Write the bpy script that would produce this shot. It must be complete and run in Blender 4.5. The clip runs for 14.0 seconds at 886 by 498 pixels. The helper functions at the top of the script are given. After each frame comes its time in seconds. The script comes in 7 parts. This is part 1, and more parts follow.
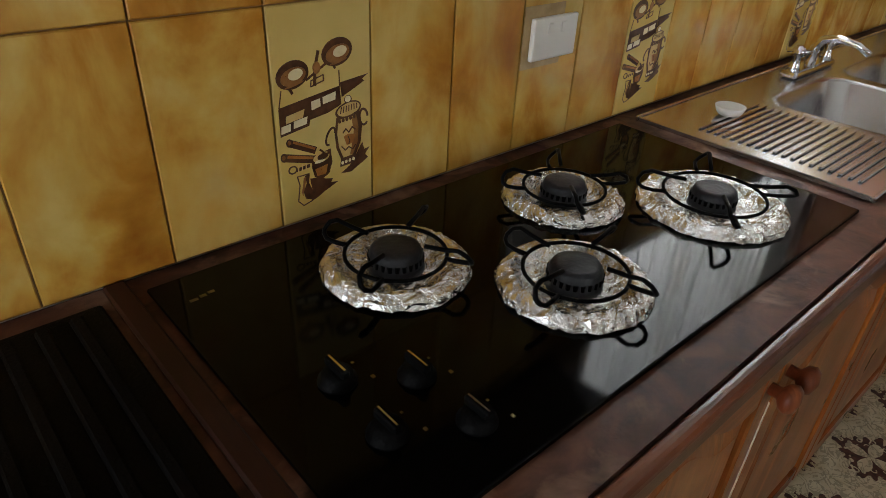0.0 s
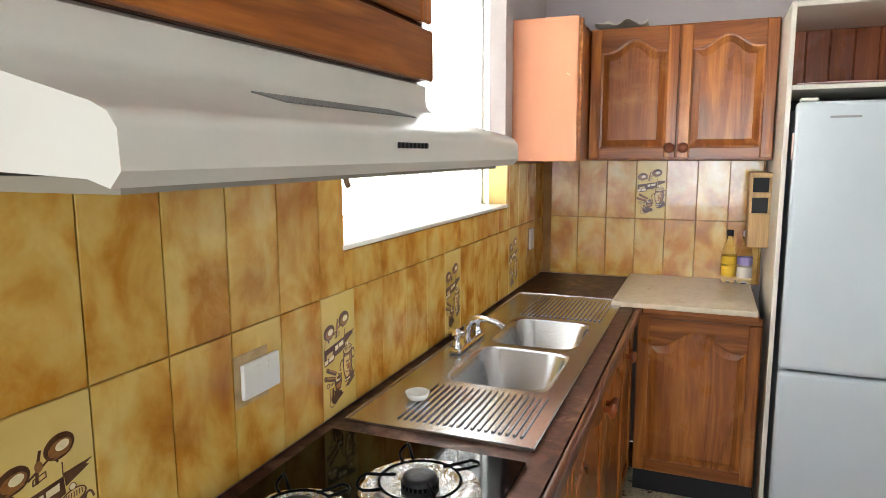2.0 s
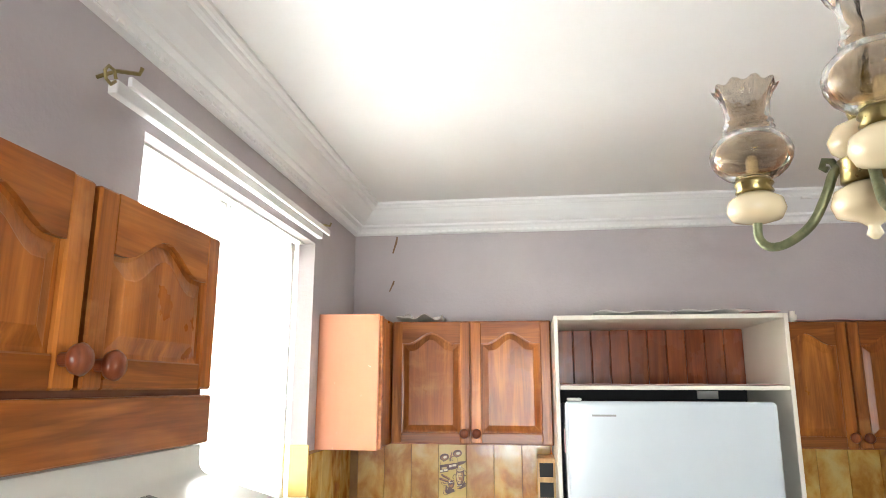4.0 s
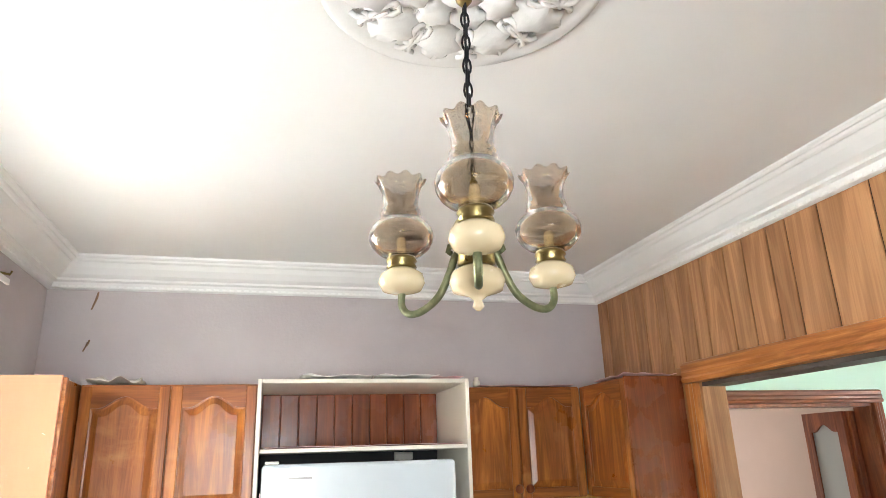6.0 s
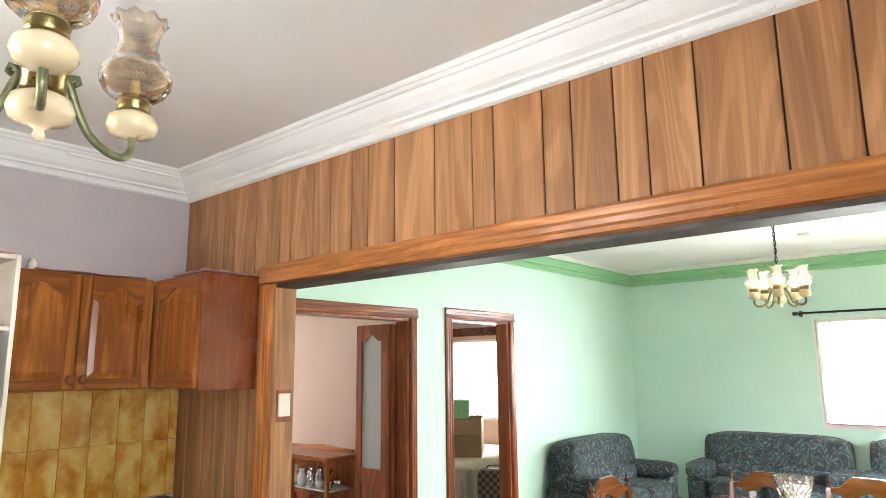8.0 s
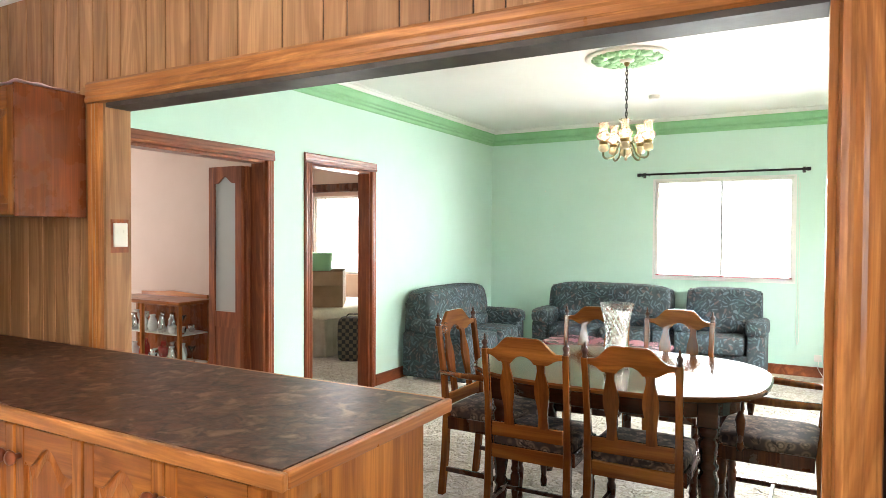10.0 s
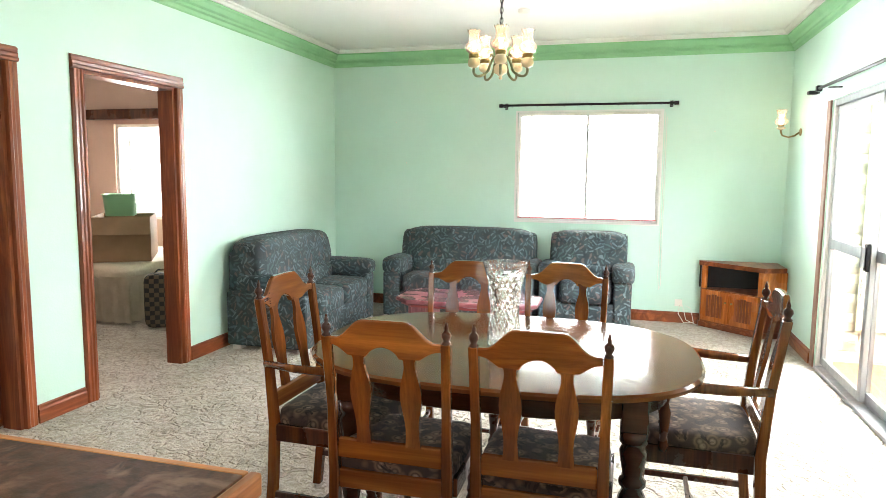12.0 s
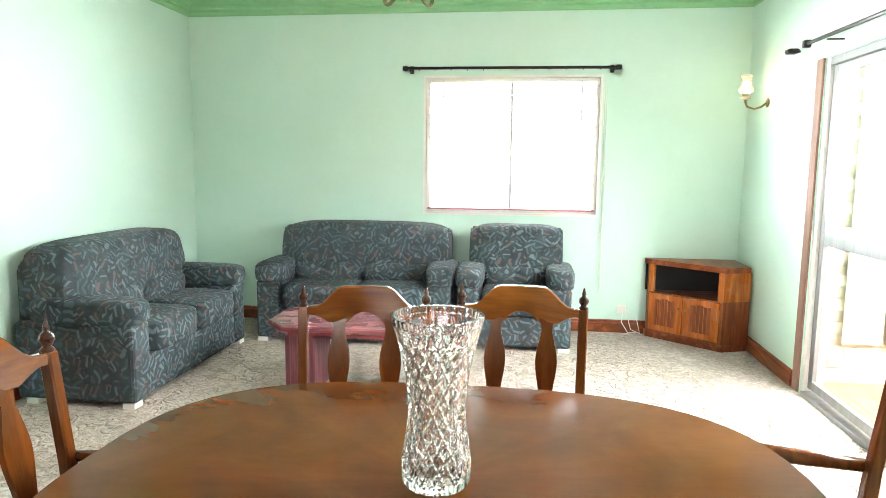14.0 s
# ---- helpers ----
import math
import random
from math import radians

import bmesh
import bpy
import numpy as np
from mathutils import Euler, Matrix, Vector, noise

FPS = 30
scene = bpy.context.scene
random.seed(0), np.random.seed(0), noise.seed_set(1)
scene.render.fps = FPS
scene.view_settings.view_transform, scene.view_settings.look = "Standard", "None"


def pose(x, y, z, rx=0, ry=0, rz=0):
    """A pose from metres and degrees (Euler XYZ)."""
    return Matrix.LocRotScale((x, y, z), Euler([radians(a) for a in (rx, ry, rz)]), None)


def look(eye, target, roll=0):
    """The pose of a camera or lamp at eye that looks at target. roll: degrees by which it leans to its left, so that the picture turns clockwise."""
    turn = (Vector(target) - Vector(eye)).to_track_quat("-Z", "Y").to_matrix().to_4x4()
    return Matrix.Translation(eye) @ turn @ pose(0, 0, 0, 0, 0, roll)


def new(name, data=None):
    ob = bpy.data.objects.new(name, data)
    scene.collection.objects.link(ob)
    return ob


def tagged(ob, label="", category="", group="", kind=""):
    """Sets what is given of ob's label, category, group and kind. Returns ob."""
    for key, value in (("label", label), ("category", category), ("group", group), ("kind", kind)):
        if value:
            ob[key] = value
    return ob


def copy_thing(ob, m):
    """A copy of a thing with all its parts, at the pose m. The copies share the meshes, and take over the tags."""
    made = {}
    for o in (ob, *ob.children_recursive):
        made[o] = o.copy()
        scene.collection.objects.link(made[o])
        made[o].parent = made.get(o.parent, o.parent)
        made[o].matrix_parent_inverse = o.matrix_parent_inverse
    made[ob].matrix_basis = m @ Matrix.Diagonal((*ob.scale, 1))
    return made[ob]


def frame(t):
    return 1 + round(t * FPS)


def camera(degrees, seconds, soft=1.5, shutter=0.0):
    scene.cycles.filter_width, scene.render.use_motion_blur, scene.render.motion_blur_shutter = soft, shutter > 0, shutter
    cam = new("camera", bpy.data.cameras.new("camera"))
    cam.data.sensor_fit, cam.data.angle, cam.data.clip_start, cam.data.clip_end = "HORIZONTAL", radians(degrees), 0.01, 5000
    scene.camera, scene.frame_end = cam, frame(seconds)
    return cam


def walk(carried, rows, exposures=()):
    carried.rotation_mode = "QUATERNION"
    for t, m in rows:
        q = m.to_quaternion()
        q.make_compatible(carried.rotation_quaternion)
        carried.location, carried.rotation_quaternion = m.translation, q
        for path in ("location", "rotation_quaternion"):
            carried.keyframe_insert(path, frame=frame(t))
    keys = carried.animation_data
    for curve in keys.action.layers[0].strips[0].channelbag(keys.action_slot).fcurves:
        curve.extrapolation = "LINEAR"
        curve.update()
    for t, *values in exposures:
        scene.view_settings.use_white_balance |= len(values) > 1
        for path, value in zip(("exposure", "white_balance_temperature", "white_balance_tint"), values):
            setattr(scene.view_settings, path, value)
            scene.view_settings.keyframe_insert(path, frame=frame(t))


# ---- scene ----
cam = camera(68.0, 14.0, soft=0.8)
PATH = [
    (0, (1.008, 0.945, 1.38), (2.17, 2.188, 0.332), 3.0),
    (0.5, (0.968, 1.0, 1.375), (2.426, 2.055, 0.504), 1.9),
    (1, (0.945, 0.956, 1.429), (2.597, 1.841, 0.729), 1.0),
    (1.5, (0.912, 0.902, 1.496), (2.677, 1.692, 0.988), 0.3),
    (2, (0.884, 0.858, 1.545), (2.719, 1.602, 1.259), -0.2),
    (2.5, (0.871, 0.857, 1.602), (2.753, 1.526, 1.51), 0.3),
    (3, (0.866, 0.813, 1.674), (2.777, 1.395, 1.759), 0.3),
    (3.5, (0.84, 0.744, 1.744), (2.77, 1.199, 2.001), 0.3),
    (4, (0.781, 0.713, 1.796), (2.722, 0.968, 2.205), 0.1),
    (4.2, (0.77, 0.684, 1.77), (2.704, 0.861, 2.248), -0.2),
    (6.3, (0.62, 0.571, 1.744), (2.425, -0.063, 2.327), -1.7),
    (6.5, (0.607, 0.567, 1.733), (2.379, -0.16, 2.307), -1.6),
    (7, (0.646, 0.559, 1.722), (2.294, -0.445, 2.251), -1.5),
    (7.5, (0.635, 0.558, 1.676), (2.109, -0.716, 2.131), -0.9),
    (8, (0.574, 0.563, 1.616), (1.85, -0.937, 1.968), -0.6),
    (8.5, (0.575, 0.548, 1.565), (1.697, -1.091, 1.803), -0.2),
    (9, (0.531, 0.547, 1.516), (1.596, -1.142, 1.627), -0.0),
    (11.5, (0.786, -0.131, 1.398), (1.482, -1.999, 1.231), 0.5),
    (12, (0.977, -0.471, 1.417), (1.516, -2.384, 1.195), 0.6),
    (12.5, (1.07, -0.807, 1.394), (1.48, -2.749, 1.151), 0.7),
    (13, (1.174, -1.163, 1.385), (1.509, -3.119, 1.136), 0.6),
    (13.5, (1.231, -1.478, 1.36), (1.516, -3.442, 1.112), 0.7),
    (14, (1.273, -1.792, 1.363), (1.518, -3.761, 1.107), 0.6),
]
EXPOSURE = [(0.0, -0.70), (0.7, -0.30), (1.5, 0.0), (2.5, 0.1), (4.0, 0.4), (6.4, 0.6), (7.5, 0.76), (9.0, 0.76), (11.4, 0.70), (14.0, 0.86)]
walk(cam, [(t, look(eye, target, roll)) for t, eye, target, roll in PATH], EXPOSURE)
# ---- light ----
world = bpy.data.worlds.new("daylight")
scene.world = world
world.use_nodes = True
wn = world.node_tree
sky = wn.nodes.new("ShaderNodeTexSky")
sky.sky_type, sky.sun_disc = "NISHITA", False
sky.sun_elevation, sky.sun_rotation = radians(52), radians(200)
wn.nodes["Background"].inputs[1].default_value = 0.12
wn.links.new(sky.outputs[0], wn.nodes["Background"].inputs[0])
sun = new("sun", bpy.data.lights.new("sun", "SUN"))
sun.data.energy, sun.data.angle, sun.data.color = 2.5, radians(0.6), (1.0, 0.95, 0.88)
sun.matrix_world = look((0, 0, 10), (0.55, 0.75, 8.6))


def opening_light(name, place, aim, w, h, watts, color=(1, 0.98, 0.95), spread=180):
    """Area light at an opening: sky light, or fill at an unseen, added one."""
    l = bpy.data.lights.new(name, "AREA")
    l.shape, l.size, l.size_y, l.energy, l.color, l.spread = "RECTANGLE", w, h, watts, color, radians(spread)
    ob = new(name, l)
    ob.matrix_world = look(place, aim)
    return ob


opening_light("sky_light_kitchen", (2.98, 1.93, 1.92), (2.98, 0, 1.82), 1.5, 1.25, 88, (0.95, 0.98, 1.0), 145)
opening_light("sky_light_living", (1.40, -7.47, 1.53), (1.40, 0, 1.45), 1.5, 1.2, 140, (0.96, 0.99, 1.0))
opening_light("sky_light_sunroom", (-1.55, -4.6, 2.36), (0.0, -4.6, 0.0), 3.2, 1.1, 385, (0.96, 0.99, 1.0))
opening_light("sky_light_bedroom", (6.4, -7.5, 1.45), (6.2, -5.0, 1.1), 1.4, 1.2, 70)
# added fill for the dining room, whose window is not seen
opening_light("sky_light_dining", (7.62, -2.3, 1.5), (5.0, -2.3, 1.2), 1.2, 1.2, 22)
# added fill from the unseen west end; no window is known there
opening_light("sky_light_kitchen_west", (-1.62, 0.78, 1.5), (2.0, 0.5, 1.7), 1.3, 1.3, 38, (0.92, 0.97, 1.0), 115)

# ---- materials ----


def nodes_of(name):
    m = bpy.data.materials.new(name)
    m.use_nodes = True
    nt = m.node_tree
    return m, nt, nt.nodes["Principled BSDF"]


def link(nt, a, b):
    nt.links.new(a, b)


def coords(nt, stretch=(1, 1, 1), rnd=0.0, kind="Object"):
    tc = nt.nodes.new("ShaderNodeTexCoord")
    mp = nt.nodes.new("ShaderNodeMapping")
    mp.inputs["Scale"].default_value = stretch
    link(nt, tc.outputs[kind], mp.inputs["Vector"])
    if rnd:
        oi = nt.nodes.new("ShaderNodeObjectInfo")
        mu = nt.nodes.new("ShaderNodeMath")
        mu.operation = "MULTIPLY"
        mu.inputs[1].default_value = rnd
        link(nt, oi.outputs["Random"], mu.inputs[0])
        link(nt, mu.outputs[0], mp.inputs["Location"])
    return mp.outputs[0]


def noise_tex(nt, vec, scale, detail=5.0, distort=0.0, rough=0.55):
    n = nt.nodes.new("ShaderNodeTexNoise")
    n.inputs["Scale"].default_value, n.inputs["Detail"].default_value = scale, detail
    n.inputs["Distortion"].default_value, n.inputs["Roughness"].default_value = distort, rough
    link(nt, vec, n.inputs["Vector"])
    return n.outputs["Fac"]


def ramp(nt, fac, stops):
    r = nt.nodes.new("ShaderNodeValToRGB")
    e = r.color_ramp.elements
    while len(e) < len(stops):
        e.new(0.5)
    for i, (p, c) in enumerate(stops):
        e[i].position, e[i].color = p, (*c, 1)
    link(nt, fac, r.inputs[0])
    return r.outputs[0]


def mix(nt, fac, a, b, mode="MIX"):
    x = nt.nodes.new("ShaderNodeMix")
    x.data_type, x.blend_type = "RGBA", mode
    for sock, v in ((x.inputs[0], fac), (x.inputs[6], a), (x.inputs[7], b)):
        if isinstance(v, (int, float)):
            sock.default_value = v
        elif isinstance(v, tuple):
            sock.default_value = (*v, 1)
        else:
            link(nt, v, sock)
    return x.outputs[2]


def bump(nt, bsdf, height, strength=0.3, dist=0.01):
    b = nt.nodes.new("ShaderNodeBump")
    b.inputs["Strength"].default_value, b.inputs["Distance"].default_value = strength, dist
    link(nt, height, b.inputs["Height"])
    link(nt, b.outputs[0], bsdf.inputs["Normal"])


def surf(name, c1, c2, scale=5, stretch=(1, 1, 1), rough=0.5, metal=0.0, bmp=0.0, bscale=80, detail=5, rnd=0.0,
         spots=None, spot_scale=2.0, spot_lo=0.55, spot_hi=0.75, distort=0.0, coat=0.0, rvar=0.08, lo=0.3, hi=0.7, bdist=0.004):
    m, nt, b = nodes_of(name)
    v = coords(nt, stretch, rnd)
    f = noise_tex(nt, v, scale, detail, distort)
    col = ramp(nt, f, [(lo, c1), (hi, c2)])
    if spots:
        s = noise_tex(nt, coords(nt, (1, 1, 1), rnd * 1.7), spot_scale, 6, 0.6)
        col = mix(nt, ramp(nt, s, [(spot_lo, (0, 0, 0)), (spot_hi, (1, 1, 1))]), col, spots)
    link(nt, col, b.inputs["Base Color"])
    rr = nt.nodes.new("ShaderNodeMapRange")
    rr.inputs["To Min"].default_value, rr.inputs["To Max"].default_value = max(0.02, rough - rvar), rough + rvar
    link(nt, noise_tex(nt, v, scale * 2.3, 4), rr.inputs["Value"])
    link(nt, rr.outputs[0], b.inputs["Roughness"])
    b.inputs["Metallic"].default_value, b.inputs["Coat Weight"].default_value = metal, coat
    if bmp:
        bump(nt, b, noise_tex(nt, coords(nt), bscale, 4), bmp, bdist)
    return m


def wood(name, c1, c2, axis=2, rough=0.3, rings=9.0, rnd=7.0, coat=0.3, fine=60.0, wear=None, figure=0.14):
    """Varnished timber with the grain along one axis."""
    m, nt, b = nodes_of(name)
    st = [1.0, 1.0, 1.0]
    st[axis] = 0.09
    v = coords(nt, tuple(st), rnd)
    big = noise_tex(nt, v, rings, 4, 1.2)
    col = ramp(nt, big, [(0.32, c1), (0.48, c2), (0.56, tuple(x * 0.8 for x in c2)), (0.72, c1)])
    st2 = [1.0, 1.0, 1.0]
    st2[axis] = 0.02
    grain = noise_tex(nt, coords(nt, tuple(st2), rnd), fine * 3, 3)
    b.inputs["Specular IOR Level"].default_value = 0.28
    col = mix(nt, 0.28, col, ramp(nt, grain, [(0.35, (0.45, 0.42, 0.4)), (0.6, (1, 1, 1))]), "MULTIPLY")
    if figure:
        k = nt.nodes.new("ShaderNodeMath")
        k.operation = "MULTIPLY"
        k.inputs[1].default_value = 140.0
        link(nt, noise_tex(nt, v, rings * 0.55, 2, 0.6), k.inputs[0])
        si = nt.nodes.new("ShaderNodeMath")
        si.operation = "SINE"
        link(nt, k.outputs[0], si.inputs[0])
        col = mix(nt, figure, col, ramp(nt, si.outputs[0], [(0.0, (0.45, 0.36, 0.30)), (0.55, (1, 1, 1))]), "MULTIPLY")
    if wear:
        w = noise_tex(nt, coords(nt, (1, 1, 1), rnd), 3.0, 7, 0.5)
        col = mix(nt, ramp(nt, w, [(0.58, (0, 0, 0)), (0.72, (0.7, 0.7, 0.7))]), col, wear)
    link(nt, col, b.inputs["Base Color"])
    rr = nt.nodes.new("ShaderNodeMapRange")
    rr.inputs["To Min"].default_value, rr.inputs["To Max"].default_value = rough * 0.7, rough * 1.5
    link(nt, noise_tex(nt, coords(nt), 6, 5), rr.inputs["Value"])
    link(nt, rr.outputs[0], b.inputs["Roughness"])
    b.inputs["Coat Weight"].default_value, b.inputs["Coat Roughness"].default_value = coat * 0.45, 0.12
    bump(nt, b, grain, 0.12, 0.002)
    return m


def plain(name, c, rough=0.5, metal=0.0, coat=0.0, emit=0.0, trans=0.0, ior=1.45):
    m, nt, b = nodes_of(name)
    b.inputs["Base Color"].default_value, b.inputs["Roughness"].default_value = (*c, 1), rough
    b.inputs["Metallic"].default_value, b.inputs["Coat Weight"].default_value = metal, coat
    b.inputs["Transmission Weight"].default_value, b.inputs["IOR"].default_value = trans, ior
    if emit:
        b.inputs["Emission Color"].default_value, b.inputs["Emission Strength"].default_value = (*c, 1), emit
    return m


M_ceil = surf("ceiling_paint", (0.81, 0.80, 0.78), (0.86, 0.85, 0.83), 1.2, rough=0.75, bmp=0.15, bscale=140, spots=(0.76, 0.73, 0.69), spot_scale=0.7, spot_lo=0.6, spot_hi=0.9)
M_plaster = surf("white_plaster_paint", (0.82, 0.82, 0.81), (0.88, 0.88, 0.87), 2.0, rough=0.6, bmp=0.12, bscale=120)
M_lilac = surf("grey_lilac_paint", (0.46, 0.41, 0.42), (0.53, 0.48, 0.48), 2.0, rough=0.7, bmp=0.3, bscale=60, spots=(0.38, 0.33, 0.33), spot_scale=1.4, spot_lo=0.58, spot_hi=0.85)
M_green = surf("mint_green_paint", (0.56, 0.77, 0.67), (0.61, 0.81, 0.72), 1.5, rough=0.6, bmp=0.25, bscale=90, spots=(0.53, 0.74, 0.62), spot_scale=0.9, spot_lo=0.55, spot_hi=0.9)
M_greencorn = surf("leaf_green_paint", (0.24, 0.52, 0.26), (0.30, 0.59, 0.32), 4.0, rough=0.5, bmp=0.15, bscale=120)
M_white = surf("white_gloss_paint", (0.76, 0.75, 0.72), (0.82, 0.81, 0.79), 3.0, rough=0.4, bmp=0.12, bscale=120, spots=(0.62, 0.57, 0.50), spot_scale=3.0, spot_lo=0.68, spot_hi=0.8)
M_cream = surf("cream_melamine", (0.74, 0.68, 0.58), (0.80, 0.75, 0.66), 3.0, rough=0.4, bmp=0.1, bscale=90, spots=(0.55, 0.45, 0.36), spot_scale=5.0, spot_lo=0.68, spot_hi=0.8)
M_pink = surf("dusky_pink_paint", (0.50, 0.37, 0.30), (0.56, 0.42, 0.35), 1.5, rough=0.7, bmp=0.2, bscale=80)
M_pine = wood("orange_varnished_timber", (0.54, 0.185, 0.034), (0.32, 0.095, 0.017), 2, 0.28, 10, wear=(0.52, 0.23, 0.075))
M_pine_x = wood("orange_varnished_timber_rail", (0.46, 0.155, 0.030), (0.27, 0.078, 0.014), 0, 0.28, 10, wear=(0.25, 0.07, 0.016))
M_pine_y = wood("orange_timber_edge", (0.62, 0.24, 0.07), (0.40, 0.13, 0.032), 1, 0.28, 10)
M_salmon = surf("salmon_painted_board", (0.56, 0.215, 0.105), (0.62, 0.255, 0.13), 6, (1, 1, 0.12), rough=0.4, bmp=0.15, bscale=40, spots=(0.78, 0.50, 0.36), spot_scale=30, spot_lo=0.70, spot_hi=0.74)
M_darkside = wood("red_brown_timber_side", (0.40, 0.115, 0.036), (0.26, 0.068, 0.022), 2, 0.25, 8)
M_arch = wood("architrave_timber", (0.66, 0.27, 0.075), (0.43, 0.15, 0.036), 0, 0.3, 12)
M_arch_z = wood("architrave_timber_upright", (0.66, 0.27, 0.075), (0.43, 0.15, 0.036), 2, 0.3, 12)
M_redwood = wood("red_stained_timber", (0.37, 0.108, 0.038), (0.22, 0.054, 0.020), 2, 0.3, 10)
M_redwood_y = wood("red_stained_timber_rail", (0.37, 0.108, 0.038), (0.22, 0.054, 0.020), 1, 0.3, 10)
M_panel = wood("wall_panelling", (0.53, 0.275, 0.125), (0.40, 0.190, 0.080), 2, 0.45, 4.5, rnd=31.0, coat=0.1, figure=0.30)
M_cab = wood("red_orange_cabinet_timber", (0.68, 0.225, 0.058), (0.48, 0.140, 0.034), 2, 0.25, 10)
M_soffit = surf("dark_brown_soffit", (0.035, 0.025, 0.020), (0.085, 0.065, 0.052), 6, rough=0.55, bmp=0.1)
M_panelback = plain("panelling_groove", (0.05, 0.02, 0.01), 0.7)
M_table_leg = wood("dark_table_timber", (0.065, 0.019, 0.007), (0.038, 0.011, 0.005), 0, 0.15, 3, coat=0.5, figure=0.0)
M_chair = wood("honey_brown_chair_timber", (0.25, 0.075, 0.014), (0.14, 0.038, 0.008), 2, 0.16, 7, coat=0.8, figure=0.06)
M_chair_x = wood("honey_brown_chair_rail", (0.33, 0.110, 0.021), (0.20, 0.058, 0.012), 0, 0.16, 6, coat=0.8, figure=0.06)
M_chairdark = wood("dark_chair_timber", (0.105, 0.030, 0.010), (0.050, 0.014, 0.006), 2, 0.25, 12, coat=0.5)
M_lam = surf("brown_slate_laminate", (0.020, 0.009, 0.006), (0.13, 0.052, 0.030), 13, rough=0.42, bmp=0.25, bscale=45, detail=10, spots=(0.21, 0.115, 0.075), spot_scale=12, spot_lo=0.54, spot_hi=0.68, distort=1.4)
# worktop edge timber, also the painted shade in the hood cupboard's door gap
M_edge_gap = wood("dark_edge_and_gap_shade", (0.20, 0.065, 0.026), (0.105, 0.033, 0.015), 0, 0.3, 8)
# red trim timber, its colour darkened for the shade under the rangehood
M_trim = wood("shaded_red_trim_timber", (0.050, 0.010, 0.005), (0.025, 0.006, 0.004), 1, 0.4, 8, coat=0.0)
M_lam.node_tree.nodes["Principled BSDF"].inputs["Specular IOR Level"].default_value = 0.14
M_black = plain("black_hob_glass", (0.0008, 0.0008, 0.0009), 0.07)
M_black.node_tree.nodes["Principled BSDF"].inputs["Specular IOR Level"].default_value = 0.15
M_iron = surf("black_cast_iron", (0.0010, 0.0010, 0.0012), (0.0030, 0.0030, 0.0032), 40, rough=0.55, bmp=0.3, bscale=200)
M_iron.node_tree.nodes["Principled BSDF"].inputs["Specular IOR Level"].default_value = 0.06
M_burner = surf("worn_burner_cap", (0.008, 0.008, 0.009), (0.032, 0.032, 0.035), 30, rough=0.5, metal=0.1, bmp=0.2, bscale=150)
M_burner.node_tree.nodes["Principled BSDF"].inputs["Specular IOR Level"].default_value = 0.2
M_steel = surf("brushed_steel", (0.50, 0.51, 0.52), (0.58, 0.59, 0.60), 40, (1, 10, 1), rough=0.24, metal=1.0, rvar=0.05)
M_chrome = plain("chrome", (0.75, 0.75, 0.76), 0.09, 1.0)
M_enamel = surf("cream_white_enamel", (0.62, 0.60, 0.54), (0.70, 0.68, 0.62), 4, rough=0.3, rvar=0.03)
M_fridge = surf("white_fridge_enamel", (0.58, 0.645, 0.70), (0.64, 0.70, 0.755), 2, rough=0.2, bmp=0.06, bscale=200, coat=0.4)
# black for rubber parts, and for shade painted into gaps and open compartments
M_rubber_shade = plain("black_rubber_and_shade", (0.008, 0.009, 0.012), 0.6)
M_brass = surf("aged_brass", (0.20, 0.15, 0.06), (0.33, 0.26, 0.11), 30, rough=0.3, metal=1.0, bmp=0.2, bscale=120)
M_verdi = surf("green_bronze", (0.10, 0.12, 0.06), (0.24, 0.24, 0.13), 40, rough=0.45, metal=0.7, bmp=0.3, bscale=160)
M_ceramic = surf("cream_ceramic", (0.60, 0.49, 0.31), (0.68, 0.57, 0.38), 8, rough=0.25, coat=0.2, spots=(0.45, 0.25, 0.12), spot_scale=14, spot_lo=0.66, spot_hi=0.74)
M_amber = plain("amber_glass", (0.99, 0.88, 0.73), 0.02, trans=1.0, ior=1.16)
M_glow = plain("lit_shade_glass", (1.0, 0.74, 0.56), 0.3, emit=0.75)
M_glass = plain("clear_glass", (0.97, 0.99, 0.98), 0.0, trans=1.0, ior=1.12)
M_crystal = plain("cut_crystal", (1.0, 1.0, 1.0), 0.0, trans=1.0, ior=1.46)
M_frost = plain("frosted_glass", (0.36, 0.36, 0.35), 0.45, coat=0.2)
M_plastic = plain("white_plastic", (0.78, 0.76, 0.71), 0.35)
M_alu = surf("anodised_aluminium", (0.24, 0.245, 0.25), (0.32, 0.325, 0.33), 20, (1, 1, 0.1), rough=0.4, metal=0.6)
M_sunwall = surf("cream_sunroom_paint", (0.42, 0.38, 0.30), (0.50, 0.46, 0.37), 3, rough=0.7)
M_blackmetal = plain("black_metal", (0.008, 0.008, 0.010), 0.4, 0.3)
M_paper = plain("white_paper", (0.80, 0.78, 0.74), 0.8)
M_pinkpaper = surf("pink_paper", (0.70, 0.36, 0.36), (0.80, 0.66, 0.62), 14, rough=0.8)
M_card = surf("brown_cardboard", (0.20, 0.12, 0.065), (0.25, 0.15, 0.085), 5, rough=0.8, bmp=0.1)
M_box = wood("light_pine_box", (0.68, 0.47, 0.24), (0.56, 0.36, 0.17), 2, 0.5, 10, coat=0.0)
M_dark = surf("dark_print", (0.045, 0.014, 0.005), (0.12, 0.045, 0.014), 60, rough=0.35)
M_grout = surf("brown_grout", (0.22, 0.105, 0.028), (0.34, 0.18, 0.055), 12, rough=0.8)


